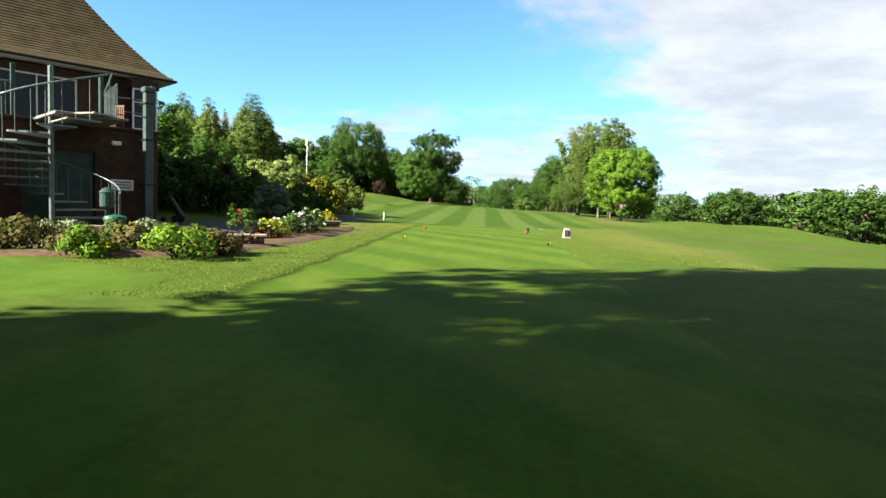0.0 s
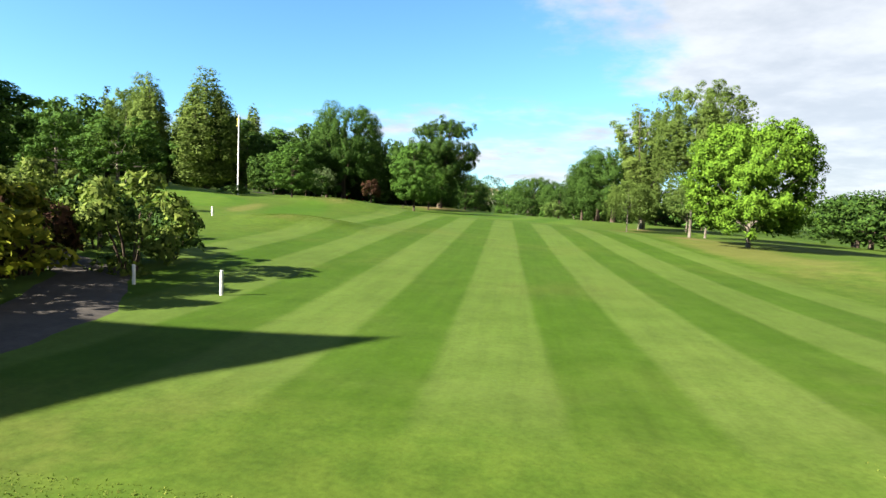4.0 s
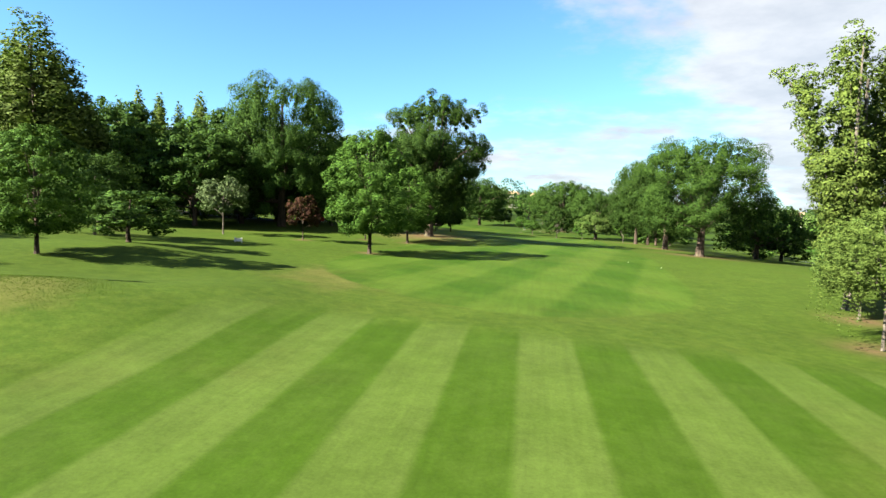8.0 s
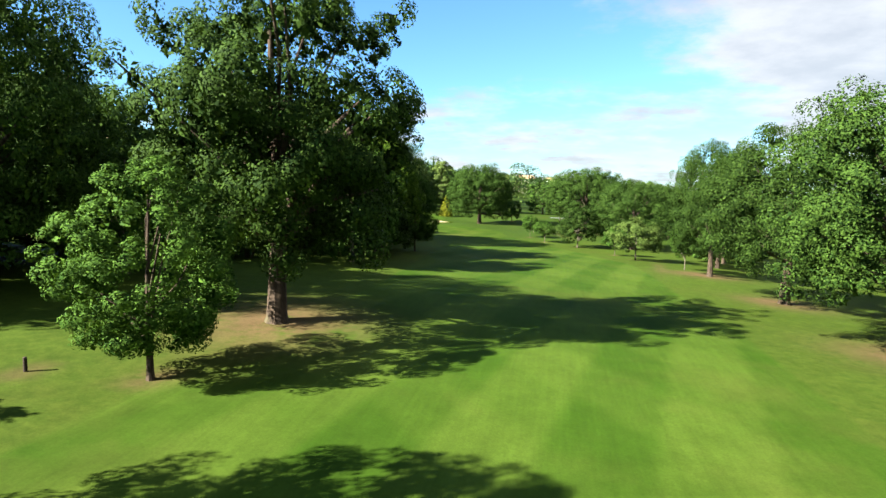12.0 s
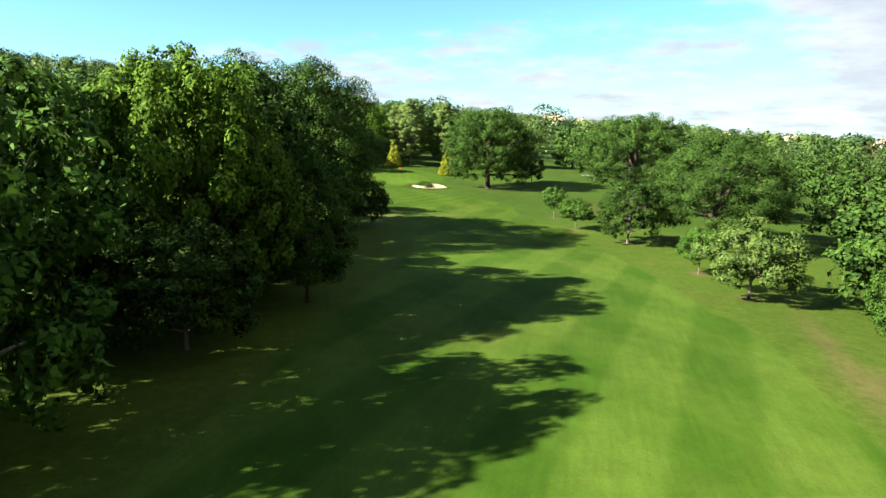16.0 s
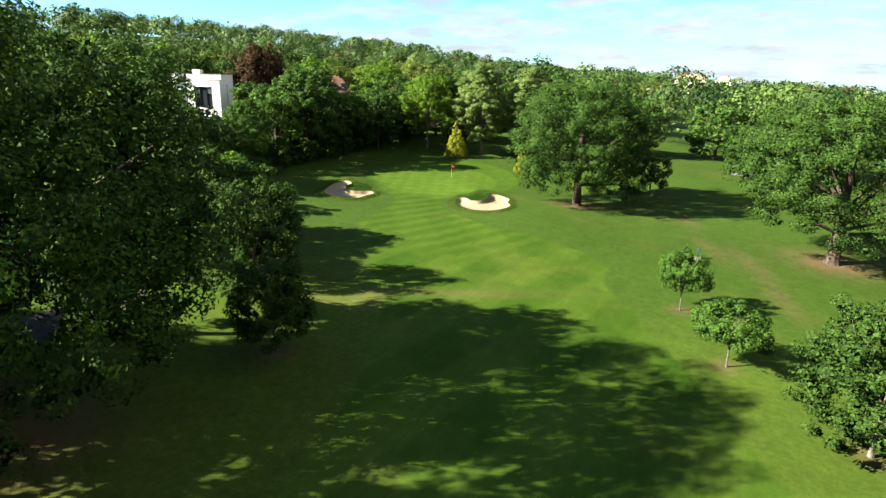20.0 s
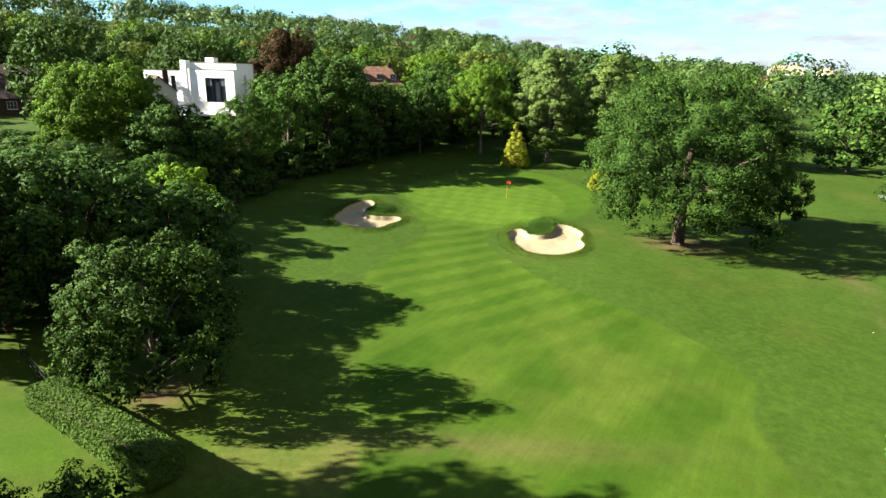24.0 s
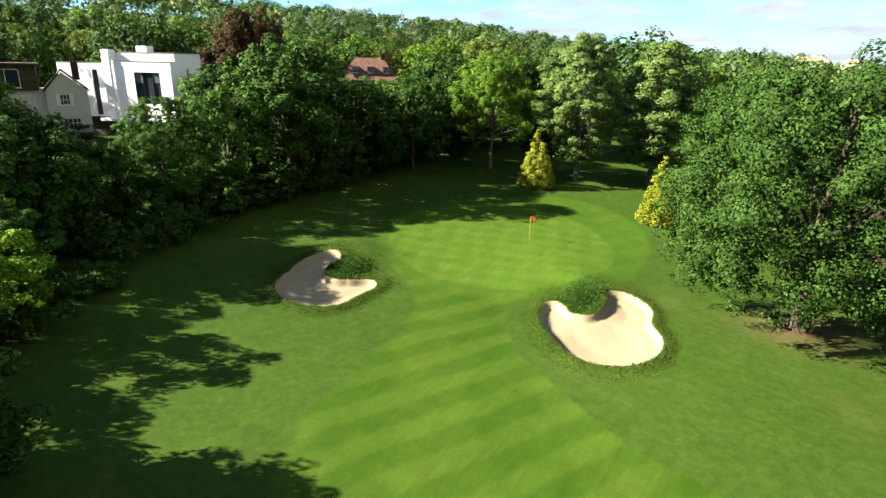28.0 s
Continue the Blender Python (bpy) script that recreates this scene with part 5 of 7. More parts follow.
def round_bunkers(rng, n):
    p = np.stack([rng.uniform(-59, -30, n * 12), rng.uniform(257, 276, n * 12)], 1)
    d = np.minimum(sand_right(p[:, 0], p[:, 1]), sand_left(p[:, 0], p[:, 1]))
    return p[(d > 0.03) & (d < 0.5 + 0.8 * rng.random(len(d)))][:n]


def on_tongues(rng, n):
    p = np.concatenate([np.stack([rng.normal(-37.4, 0.7, n), rng.normal(271.5, 1.3, n)], 1), np.stack([rng.normal(-53.4, 0.7, n), rng.normal(265.0, 1.0, n)], 1)])
    return p[np.minimum(sand_right(p[:, 0], p[:, 1]), sand_left(p[:, 0], p[:, 1])) > 0.05]


tufts("tongue_grass", 53, 9000, on_tongues, "coarse dark grass on the bunker tongues", 0.13, LEAF_OAK_LIGHT)
def on_fringe(rng, n):
    """Beside the tee, thickest where the camera passes."""
    left, m = rng.random(n) < 0.62, n
    x = np.where(left, rng.uniform(-7.2, -3.3, m), rng.uniform(2.1, 7.0, m))
    y = np.where(left, 6.0 + 28.0 * rng.random(m) ** 1.1, 15.0 + 21.0 * rng.random(m))
    p = np.stack([x, y], 1)
    bed = np.abs(x + 6.1) < 0.85
    return p[(ZONES["tee"](x, y) > 0.02) & ~(bed & (y > 10.5) & (y < 25.5)) & (ZONES["green"](x, y) > 0.1)]


tufts("fringe_grass", 54, 110000, on_fringe, "tufted rough grass beside the tee", 0.019, BLADE_DRY)
tufts("grass_mounds", 51, 24000, on_mounds, "long wispy grass on the mounds", 0.024)
tufts("bunker_fringe", 52, 30000, round_bunkers, "rough grass fringe around the bunkers", 0.07)


# ---- paths, beds and hedges ----
def strip(name, pts, mat, label, lift=0.02, category="path", kind="structure", crown=0.0, step=0.6):
    """A band of ground cover along (x, y, half width) points."""
    verts, faces = [], []
    dense = []
    for (x0, y0, w0), (x1, y1, w1) in zip(pts, pts[1:]):
        n = max(1, int(math.hypot(x1 - x0, y1 - y0) / step))
        dense += [(x0 + (x1 - x0) * k / n, y0 + (y1 - y0) * k / n, w0 + (w1 - w0) * k / n) for k in range(n)]
    dense.append(pts[-1])
    m = 8
    for i, (x, y, w) in enumerate(dense):
        a, b = dense[max(i - 1, 0)], dense[min(i + 1, len(dense) - 1)]
        d = Vector((b[0] - a[0], b[1] - a[1])).normalized()
        for j in range(m + 1):
            f = j / m * 2 - 1
            wob = w * f * (1 + 0.06 * math.sin(i * 1.7 + f * 3))
            px, py = x - d.y * wob, y + d.x * wob
            edge = abs(f) > 0.99
            verts.append((px, py, at(px, py) + (-0.03 if edge else lift + crown * (1 - f * f))))
    for i in range(len(dense) - 1):
        for j in range(m):
            k = i * (m + 1) + j
            faces.append((k, k + 1, k + m + 2, k + m + 1))
    return tagged(link_mesh(name, verts, faces, mat, None, True), label, category, "", kind)


strip("pavement", [(-13.5, 9.0, 2.2), (-10.6, 14.0, 2.6), (-9.6, 18.0, 2.6), (-10.4, 24.0, 2.6), (-10.2, 30.0, 1.6), (-9.6, 35.0, 1.4), (-10.4, 40.0, 1.2), (-12.6, 43.8, 1.0), (-16.5, 46.0, 0.9)], TARMAC, "grey tarmac path between flower bed and shrubs")
strip("paving", [(-8.7, 14.7, 0.7), (-7.4, 13.6, 0.75), (-6.3, 12.45, 0.55)], PAVING, "pale concrete paving before the flower bed", 0.025)
strip("drive", [(-43.5, 170.0, 2.0), (-44.0, 190.0, 2.4), (-42.6, 204.0, 2.4), (-43.2, 214.0, 2.2), (-44.0, 221.5, 1.6), (-50.0, 224.5, 1.6)], TARMAC, "brown tarmac drive behind the trees")
strip("car_park", [(-38.0, 150.0, 4.0), (-48.0, 150.0, 4.5), (-60.0, 150.0, 4.5)], TARMAC, "tarmac car park under trees")
strip("car_park_far", [(-50.0, 214.0, 3.0), (-62.0, 216.0, 4.0)], TARMAC, "tarmac car park behind the wood")
strip("flower_bed", [(-6.3, 11.0, 0.3), (-6.1, 13.0, 0.75), (-5.95, 16.0, 0.75), (-6.15, 20.0, 0.75), (-6.4, 23.0, 0.6), (-6.5, 25.0, 0.15)], SOIL, "flower bed of dark soil and mulch", 0.03, "flower bed", crown=0.03)
strip("front_bed", [(-10.6, 8.4, 0.5), (-8.8, 9.5, 0.75), (-7.0, 10.4, 0.8), (-5.6, 11.6, 0.45)], SOIL, "planting bed with heathers before the clubhouse", 0.03, "flower bed", crown=0.06)


def low_wall(name, x, y, turn, length, h, label):
    """A low brick wall of laid bricks with a stone cap."""
    ob = thing(name, pose(x, y, at(x, y), 0, 0, turn), label, "wall")
    part("core", boxed(-length / 2 + 0.01, -0.10, -0.1, length / 2 - 0.01, 0.10, h - 0.01), MORTAR, ob)
    me = bpy.data.meshes.new("brick")
    bm = boxed(-0.106, -0.112, -0.031, 0.106, 0.112, 0.031, 0.006)
    bm.to_mesh(me), bm.free()
    me.materials.append(BRICK)
    for r in range(int(h / 0.075)):
        n = int(length / 0.225)
        for k in range(n + (r % 2)):
            b = new("brick", me)
            b.parent = ob
            bx = -length / 2 + 0.112 + k * 0.225 - (0.112 if r % 2 else 0)
            b.location = (min(max(bx, -length / 2 + 0.1), length / 2 - 0.1), 0, 0.036 + r * 0.075)
    part("coping", boxed(-length / 2 - 0.05, -0.16, h, length / 2 + 0.05, 0.16, h + 0.06, 0.015), STONE, ob, "weathered stone coping")
    return ob


low_wall("brick_wall", -6.0, 13.35, 28, 0.8, 0.24, "low brick planter wall with stone coping")
low_wall("brick_wall", -7.5, 24.5, 40, 1.3, 0.2, "low brick retaining wall with stone coping")


def flowers(name, x, y, h, w, leaf_mat, petal, n_leaf, n_petal, label, seed, psize=0.07):
    """A flowering plant: stems, leaves and loose petals."""
    rng = np.random.default_rng(seed)
    root = thing(name, pose(x, y, at(x, y) + 0.03), label, "flower bush")
    blobs = [((rng.uniform(-0.34, 0.34) * w, rng.uniform(-0.34, 0.34) * w, rng.uniform(0.15, 0.8) * h), rng.uniform(0.17, 0.27) * w) for _ in range(14)]
    bm = bmesh.new()
    for (bx, by, bz), _ in blobs[:7]:
        tube(bm, [(bx * 0.15, by * 0.15, -0.05), (bx * 0.6, by * 0.6, bz * 0.5), (bx, by, bz)], [0.014, 0.011, 0.006], 5)
    part("stem", bm, BARK_OAK, root)
    p, nrm, soft = crown_leaves(rng, blobs, n_leaf, np.array([0, 0, 0.2 * h]), 0.2, 0.5)
    p[:, 2] = np.maximum(p[:, 2], 0.02)
    lf = new("foliage", quads_mesh("foliage", leaf_quads(rng, p, nrm, 0.085, 0.55), n_leaf, leaf_mat, soft))
    lf.parent = root
    if n_petal:
        heads = rng.choice(n_leaf, n_petal)
        c = np.repeat(p[heads] * np.array([1.05, 1.05, 1.04]), 7, 0) + rng.normal(size=(n_petal * 7, 3)) * psize * 0.3
        nn = rng.normal(size=(n_petal * 7, 3)) + np.array([0, 0, 0.8])
        bl = new("blossoms", quads_mesh("blossoms", leaf_quads(rng, c, nn, psize, 0.9), n_petal * 7, petal))
        bl.parent = root
        tagged(bl, "loose open blossoms")
    return root


for row in (
    ("rose_bush", -6.7, 17.6, 0.65, 0.9, LEAF_DEEP, PETAL_WHITE, 700, 16, "rose bush with white blossoms in the bed", 60, 0.1), ("rose_bush", -6.6, 18.5, 0.6, 0.9, LEAF_DEEP, PETAL_WHITE, 700, 22, "rose bush thick with white blossoms", 61, 0.085),
    ("rose_bush", -6.75, 19.4, 0.6, 0.9, LEAF_OAK, PETAL_WHITE, 650, 22, "low white rose bush in the bed", 62, 0.085), ("rose_bush", -6.7, 20.7, 0.8, 1.2, LEAF_OAK, PETAL_WHITE, 900, 16, "green rose bush with white blossoms", 63, 0.085),
    ("rose_bush", -7.1, 15.7, 0.85, 0.9, LEAF_OAK, PETAL_RED, 600, 5, "tall rose bush with a few red blossoms", 64, 0.1), ("bedding_plant", -6.5, 15.8, 0.28, 0.8, LEAF_COPPER, PETAL_RED, 420, 14, "low red-leaved bedding plant", 65, 0.07),
    ("bedding_plant", -6.6, 16.6, 0.5, 0.9, LEAF_GOLD, PETAL_YELLOW, 500, 0, "low yellow-green plant in the bed", 66, 0.07), ("bedding_plant", -5.5, 11.5, 0.4, 0.9, LEAF_DRY, PETAL_RED, 420, 0, "brownish open plant at the bed end", 67, 0.09),
    ("bedding_plant", -6.6, 20.0, 0.35, 0.6, LEAF_COPPER, PETAL_RED, 350, 0, "small rust-coloured bedding plant", 68, 0.07), ("yellow_shrub", -8.4, 27.2, 0.5, 1.3, LEAF_GOLD, PETAL_YELLOW, 1100, 30, "spreading low shrub with golden leaves", 69, 0.07),
    ("rose_bush", -7.15, 9.55, 0.5, 0.95, LEAF_BRIGHT, PETAL_YELLOW, 900, 7, "leafy bush with small pale flowers", 70, 0.06), ("rose_bush", -5.85, 10.1, 0.55, 1.25, LEAF_BRIGHT, PETAL_YELLOW, 1200, 7, "spreading leafy bush with small pale flowers", 71, 0.06),
):
    flowers(*row)
rng = np.random.default_rng(9)
for k in range(15):
    f = k / 14
    row = k % 2
    x, y = -10.6 + 5.0 * f - 0.35 * row, 8.55 + 2.7 * f + 0.65 * row + 0.15 * math.sin(k * 2.1)
    flowers("heather", x, y, 0.5 + 0.12 * math.sin(k * 1.3), 0.95, (LEAF_HEATHER, LEAF_OLIVE, LEAF_HEATHER, LEAF_GREY)[k % 4], PETAL_RED, 800, 0, "low tufted heather in the front bed", 80 + k)

# shrub bank beside the path
for key, x, y, h, w in (
    ("shrub_pale", -15.4, 39.4, 4.3, 4.8), ("shrub_yellow", -12.9, 40.0, 2.9, 3.8), ("shrub_bright", -12.2, 44.6, 2.8, 3.4), ("shrub_grey", -12.0, 29.6, 2.1, 1.9), ("shrub_bright", -15.6, 44.0, 2.4, 2.8),
    ("shrub_dark", -12.9, 33.0, 2.0, 2.8), ("shrub_dark", -13.0, 36.4, 2.3, 3.0), ("shrub_dark", -14.0, 31.0, 2.3, 3.0), ("shrub_oak", -12.6, 47.2, 1.5, 2.0), ("shrub_dark", -15.6, 34.0, 3.0, 3.6), ("shrub_dark", -16.8, 30.6, 3.2, 3.8),
    ("shrub_dark", -19.0, 35.0, 3.8, 4.2), ("shrub_dark", -20.2, 31.0, 3.8, 4.4), ("shrub_oak", -18.8, 40.0, 3.6, 4.0), ("shrub_dark", -18.0, 44.0, 3.2, 3.8), ("shrub_bright", -19.0, 48.0, 2.8, 3.2), ("shrub_oak", -15.6, 47.6, 2.4, 2.8),
    ("shrub_dark", -23.0, 38.0, 4.2, 4.6), ("shrub_dark", -23.6, 33.0, 4.4, 5.0), ("shrub_oak", -22.6, 43.4, 3.8, 4.4), ("shrub_dark", -26.8, 36.0, 5.0, 5.2), ("shrub_dark", -24.0, 49.0, 3.2, 4.0), ("shrub_copper", -13.6, 42.6, 2.2, 2.2),
    ("shrub_oak", -28.0, 42.0, 4.6, 5.0), ("shrub_bright", -21.0, 52.0, 2.6, 3.2), ("shrub_dark", -30.0, 38.0, 5.6, 5.6), ("shrub_dark", -17.0, 51.5, 1.6, 2.4), ("shrub_oak", -28.6, 82.0, 0.9, 2.6), ("shrub_dark", -32.0, 57.0, 4.0, 5.0), ("shrub_oak", -38.0, 62.0, 4.0, 5.0),
    ("shrub_dark", -35.0, 46.0, 5.0, 5.5), ("shrub_bright", -40.0, 52.0, 5.0, 5.5), ("shrub_dark", -12.3, 38.4, 1.6, 2.2),
):
    plant(key, x, y, h, w, None, 0.05, "shrub bank")
# undergrowth below the woodland
rng = np.random.default_rng(21)
for k in range(46):
    f = k / 45
    y = 150 + 176 * f
    x = float(np.interp(y, [150, 165, 185, 200, 215, 232, 250, 268, 285, 305, 326], [-36, -31, -33, -46, -54, -54, -62, -69, -72, -70, -60])) + rng.uniform(-4, 1.5)
    plant(("shrub_dark", "shrub_oak", "shrub_dark", "shrub_oak")[k % 4], x, y + rng.uniform(-1.5, 1.5), rng.uniform(1.8, 3.6), rng.uniform(3.6, 5.4), None, 0.1, "undergrowth")
for k in range(24):
    plant(("shrub_dark", "shrub_oak")[k % 2], -69.5 - 2.2 * (k % 3) + rng.uniform(-1, 1), 247 + 2.2 * k, rng.uniform(2.6, 4.2), rng.uniform(4.0, 5.4), None, 0.1, "undergrowth")
for k in range(16):
    plant("wood_far", -74 - 9 * (k % 3) + rng.uniform(-3, 3), 232 + 6.2 * k, rng.uniform(3.6, 4.6), rng.uniform(9, 11), None, 0.2, "trees before the houses")


def spiky(name, x, y, h, trunk, label, n=60, leaf=0.9, seed=3):
    """A cordyline or flax: a rosette of sword leaves, on a bare stem where it has one."""
    rng = np.random.default_rng(seed)
    root = thing(name, pose(x, y, at(x, y)), label, "plant")
    if trunk:
        part("trunk", tube(bmesh.new(), [(0, 0, -0.1), (0.05, 0.02, trunk * 0.5), (0, 0.05, trunk)], [0.09, 0.07, 0.06], 8), BARK_PALE, root)
    bm = bmesh.new()
    for k in range(n):
        a, e = rng.uniform(0, 6.283), rng.uniform(-0.35 if trunk else 0.35, 1.3)
        d = Vector((math.cos(a) * math.cos(e), math.sin(a) * math.cos(e), math.sin(e)))
        side = Vector((-math.sin(a), math.cos(a), 0)) * 0.035
        L = leaf * rng.uniform(0.7, 1.2)
        p0 = Vector((0, 0.03, trunk))
        p1, p2 = p0 + d * L * 0.55, p0 + d * L + Vector((0, 0, -0.25 * L * math.cos(e)))
        v = [bm.verts.new(q) for q in (p0 - side * 0.5, p0 + side * 0.5, p1 + side, p1 - side, p2)]
        bm.faces.new((v[0], v[1], v[2], v[3])), bm.faces.new((v[3], v[2], v[4]))
    part("foliage", bm, LEAF_DEEP if not trunk else LEAF_COPPER, root)
    return root


spiky("cordyline_palm", -15.0, 30.6, 3, 2.3, "dark cordyline palm on a bare stem", 110, 1.0)
spiky("flax_plant", -12.8, 31.2, 2, 0.0, "dark flax plant with sword-shaped leaves", 70, 1.7, 4)
spiky("flax_plant", -12.7, 34.4, 2, 0.0, "tall green flax plant among shrubs", 70, 1.9, 5)


def hedge(x0, y0, x1, y1, h):
    """A clipped hedge: woody core and a skin of small leaves."""
    cx, cy = (x0 + x1) / 2, (y0 + y1) / 2
    root = thing("clipped_hedge", pose(cx, cy, at(cx, cy)), "clipped box-shaped green hedge beside the lawn", "hedge")
    w, d = (x1 - x0) / 2, (y1 - y0) / 2
    part("core", boxed(-w + 0.1, -d + 0.1, -0.1, w - 0.1, d - 0.1, h - 0.1, 0.2), BARK_OAK, root)
    rng = np.random.default_rng(12)
    n = 26000
    face = rng.choice(5, n, p=[0.3, 0.08, 0.08, 0.27, 0.27])
    u, v = rng.uniform(-1, 1, n), rng.uniform(-1, 1, n)
    P = np.zeros((n, 3))
    N = np.zeros((n, 3))
    for f, (axis, sgn) in enumerate(((2, 1), (0, 1), (0, -1), (1, 1), (1, -1))):
        m = face == f
        N[m, axis] = sgn
        if axis == 2:
            P[m] = np.stack([u[m] * w, v[m] * d, np.full(m.sum(), h)], 1)
        elif axis == 0:
            P[m] = np.stack([np.full(m.sum(), sgn * w), u[m] * d, (v[m] + 1) / 2 * h], 1)
        else:
            P[m] = np.stack([u[m] * w, np.full(m.sum(), sgn * d), (v[m] + 1) / 2 * h], 1)
    # rounded shoulders
    over = np.maximum(np.abs(P[:, 1]) - (d - 0.25), 0) * np.maximum(P[:, 2] - (h - 0.25), 0)
    P[:, 2] -= over * 2.4
    P += rng.normal(size=(n, 3)) * 0.035
    ob = new("foliage", quads_mesh("foliage", leaf_quads(rng, P, N + rng.normal(size=(n, 3)) * 0.45, 0.11, 0.6), n, LEAF_HEDGE))
    ob.parent = root


hedge(-43.4, 225.8, -34.0, 227.3, 1.3)
rail = thing("garden_railing", pose(-43.8, 226.9, at(-43.8, 226.9), 0, 0, 170), "dark metal railing at the end of the hedge", "railing")
for k in range(4):
    part("post", lathe([(0.03, -0.6), (0.03, 1.05), (0.02, 1.08)], 8), DARKSTEEL, rail).location = (1.45 * k, 0, 0.02 * k)
for z in (0.35, 0.7, 1.0):
    part("rail", tube(bmesh.new(), [(0, 0, z), (2.2, 0.02, z + 0.03), (4.35, 0, z + 0.06)], [0.02, 0.02, 0.02], 6), DARKSTEEL, rail)

# ---- clubhouse ----
CLUB = pose(-16.3, 26.9, 1.2, 0, 0, 51.7)
club = thing("clubhouse", CLUB, "brick clubhouse with steep brown tiled roof and terrace", "building")
WALL_TOP = 6.35


def wall_with_holes(x0, x1, y, z0, z1, thick, holes, mat, name, parent):
    """A wall along x at y (outer face), with rectangular holes (xa, xb, za, zb) right through it."""
    xs = sorted({x0, x1, *[h[0] for h in holes], *[h[1] for h in holes]})
    zs = sorted({z0, z1, *[h[2] for h in holes], *[h[3] for h in holes]})
    bm = bmesh.new()
    for xa, xb in zip(xs, xs[1:]):
        run = None
        for za, zb in zip(zs, zs[1:]):
            mx, mz = (xa + xb) / 2, (za + zb) / 2
            if not any(h[0] < mx < h[1] and h[2] < mz < h[3] for h in holes):
                if run and abs(run[1] - za) < 1e-6:
                    run[1] = zb
                else:
                    if run:
                        box(bm, xa, y, run[0], xb, y + thick, run[1])
                    run = [za, zb]
        if run:
            box(bm, xa, y, run[0], xb, y + thick, run[1])
    bmesh.ops.remove_doubles(bm, verts=bm.verts, dist=1e-4)
    return part(name, bm, mat, parent)


def window(parent, xa, xb, za, zb, y, bars=1, cross=1, frame_mat=None, deep=0.06):
    """A framed window in the plane y facing -y."""
    f = frame_mat or WHITE
    bm = bmesh.new()
    t = 0.06
    for a, b, c, d in ((xa, xb, za, za + t), (xa, xb, zb - t, zb), (xa, xa + t, za, zb), (xb - t, xb, za, zb)):
        box(bm, a, y - 0.02, c, b, y + deep, d)
    w = part("window", bm, f, parent)
    bm = bmesh.new()
    for k in range(1, bars + 1):
        x = xa + (xb - xa) * k / (bars + 1)
        box(bm, x - 0.025, y - 0.012, za + t, x + 0.025, y + deep - 0.01, zb - t)
    for k in range(1, cross + 1):
        z = za + (zb - za) * k / (cross + 1)
        box(bm, xa + t, y - 0.008, z - 0.02, xb - t, y + deep - 0.014, z + 0.02)
    if bars + cross:
        part("glazing_bars", bm, f, w)
    part("pane", boxed(xa + t, y + 0.02, za + t, xb - t, y + 0.03, zb - t), GLASS, w)
    part("sill", boxed(xa - 0.06, y - 0.09, za - 0.07, xb + 0.06, y + 0.1, za - 0.003), f, w)
    return w


up_holes = [(-9.6, -3.8, 4.0, 6.0), (-15.5, -10.4, 4.0, 6.0)]
wall_with_holes(-24, -0.9, -0.4, 0.0, WALL_TOP, 0.3, up_holes, BRICK, "wall", club)
part("wall", boxed(-0.9, -0.1, 0.0, -0.6, 10.0, WALL_TOP), BRICK, club)
part("wall", boxed(-24, 9.7, 0.0, -0.9, 10.0, WALL_TOP), BRICK, club)
part("wall", boxed(-24.3, -0.4, 0.0, -24.0, 10.0, WALL_TOP), BRICK, club)
for xa, xb, za, zb in up_holes:
    window(club, xa, xb, za, zb, -0.34, 3 if xb - xa > 2 else 1, 1 if xb - xa < 2 else 0)
    # no window blind: a dark panel whose colour stands for the unlit room
    part("blind", boxed(xa, -0.08, za, xb, -0.05, zb), DARKWOOD_AND_SHADE, club, "dark panel standing for the unlit room")
# bay window at the corner, on a brick base
bay = part("bay_window", boxed(-1.85, -1.15, 0.0, -0.75, -0.4, 4.05, 0.02), BRICK, club, "brick base of a corner bay")
part("bay_head", boxed(-1.9, -1.2, 5.95, -0.7, -0.4, 6.3, 0.02), DARKWOOD_AND_SHADE, bay)
for k, (x0, x1) in enumerate(((-1.83, -0.78),)):
    window(bay, x0, x1, 4.1, 5.93, -1.13, 1, 2)
part("side_light", boxed(-0.80, -1.10, 4.12, -0.765, -0.45, 5.92), WHITE, bay)
part("side_pane", boxed(-0.762, -1.02, 4.2, -0.752, -0.5, 5.84), GLASS, bay)
# ground-floor wing under the terrace
ext_holes = [(-7.2, -5.2, 0.0, 2.5)]
wing = part("wing", boxed(-24, -7.75, 2.95, -3.35, -0.43, 3.25), PAVING, club, "terrace slab")
wall_with_holes(-24, -3.3, -8.05, 0.0, 3.3, 0.28, ext_holes, BRICK, "wing_wall", wing)
part("wing_wall", boxed(-3.58, -7.77, 0.0, -3.3, -0.4, 3.3), BRICK, wing)
part("coping", boxed(-24, -8.15, 3.3, -3.2, -7.70, 3.40, 0.02), BRICK, wing)
part("door", boxed(-7.2, -7.9, 0.0, -5.2, -7.85, 2.5), GREENMETAL, wing, "dark green double door")
sg = part("sign", boxed(-4.75, -8.09, 1.30, -4.05, -8.055, 1.66, 0.01), WHITE, wing, "small white notice")
for k in range(3):
    part("writing_bar", boxed(-4.68 + 0.03 * k, -8.094, 1.38 + 0.09 * k, -4.14, -8.091, 1.41 + 0.09 * k), DARKSTEEL, sg)
part("wall_light", boxed(-4.75, -8.2, 2.78, -4.45, -8.055, 2.92, 0.03), WHITE, wing, "white wall light")
# roof: hipped, laid in courses that flare at the eaves
EX0, EX1, EY0, EY1, EZ, RISE = -24.9, 0.05, -1.0, 10.6, 6.55, 8.3
courses = 54
mid_y = (EY0 + EY1) / 2


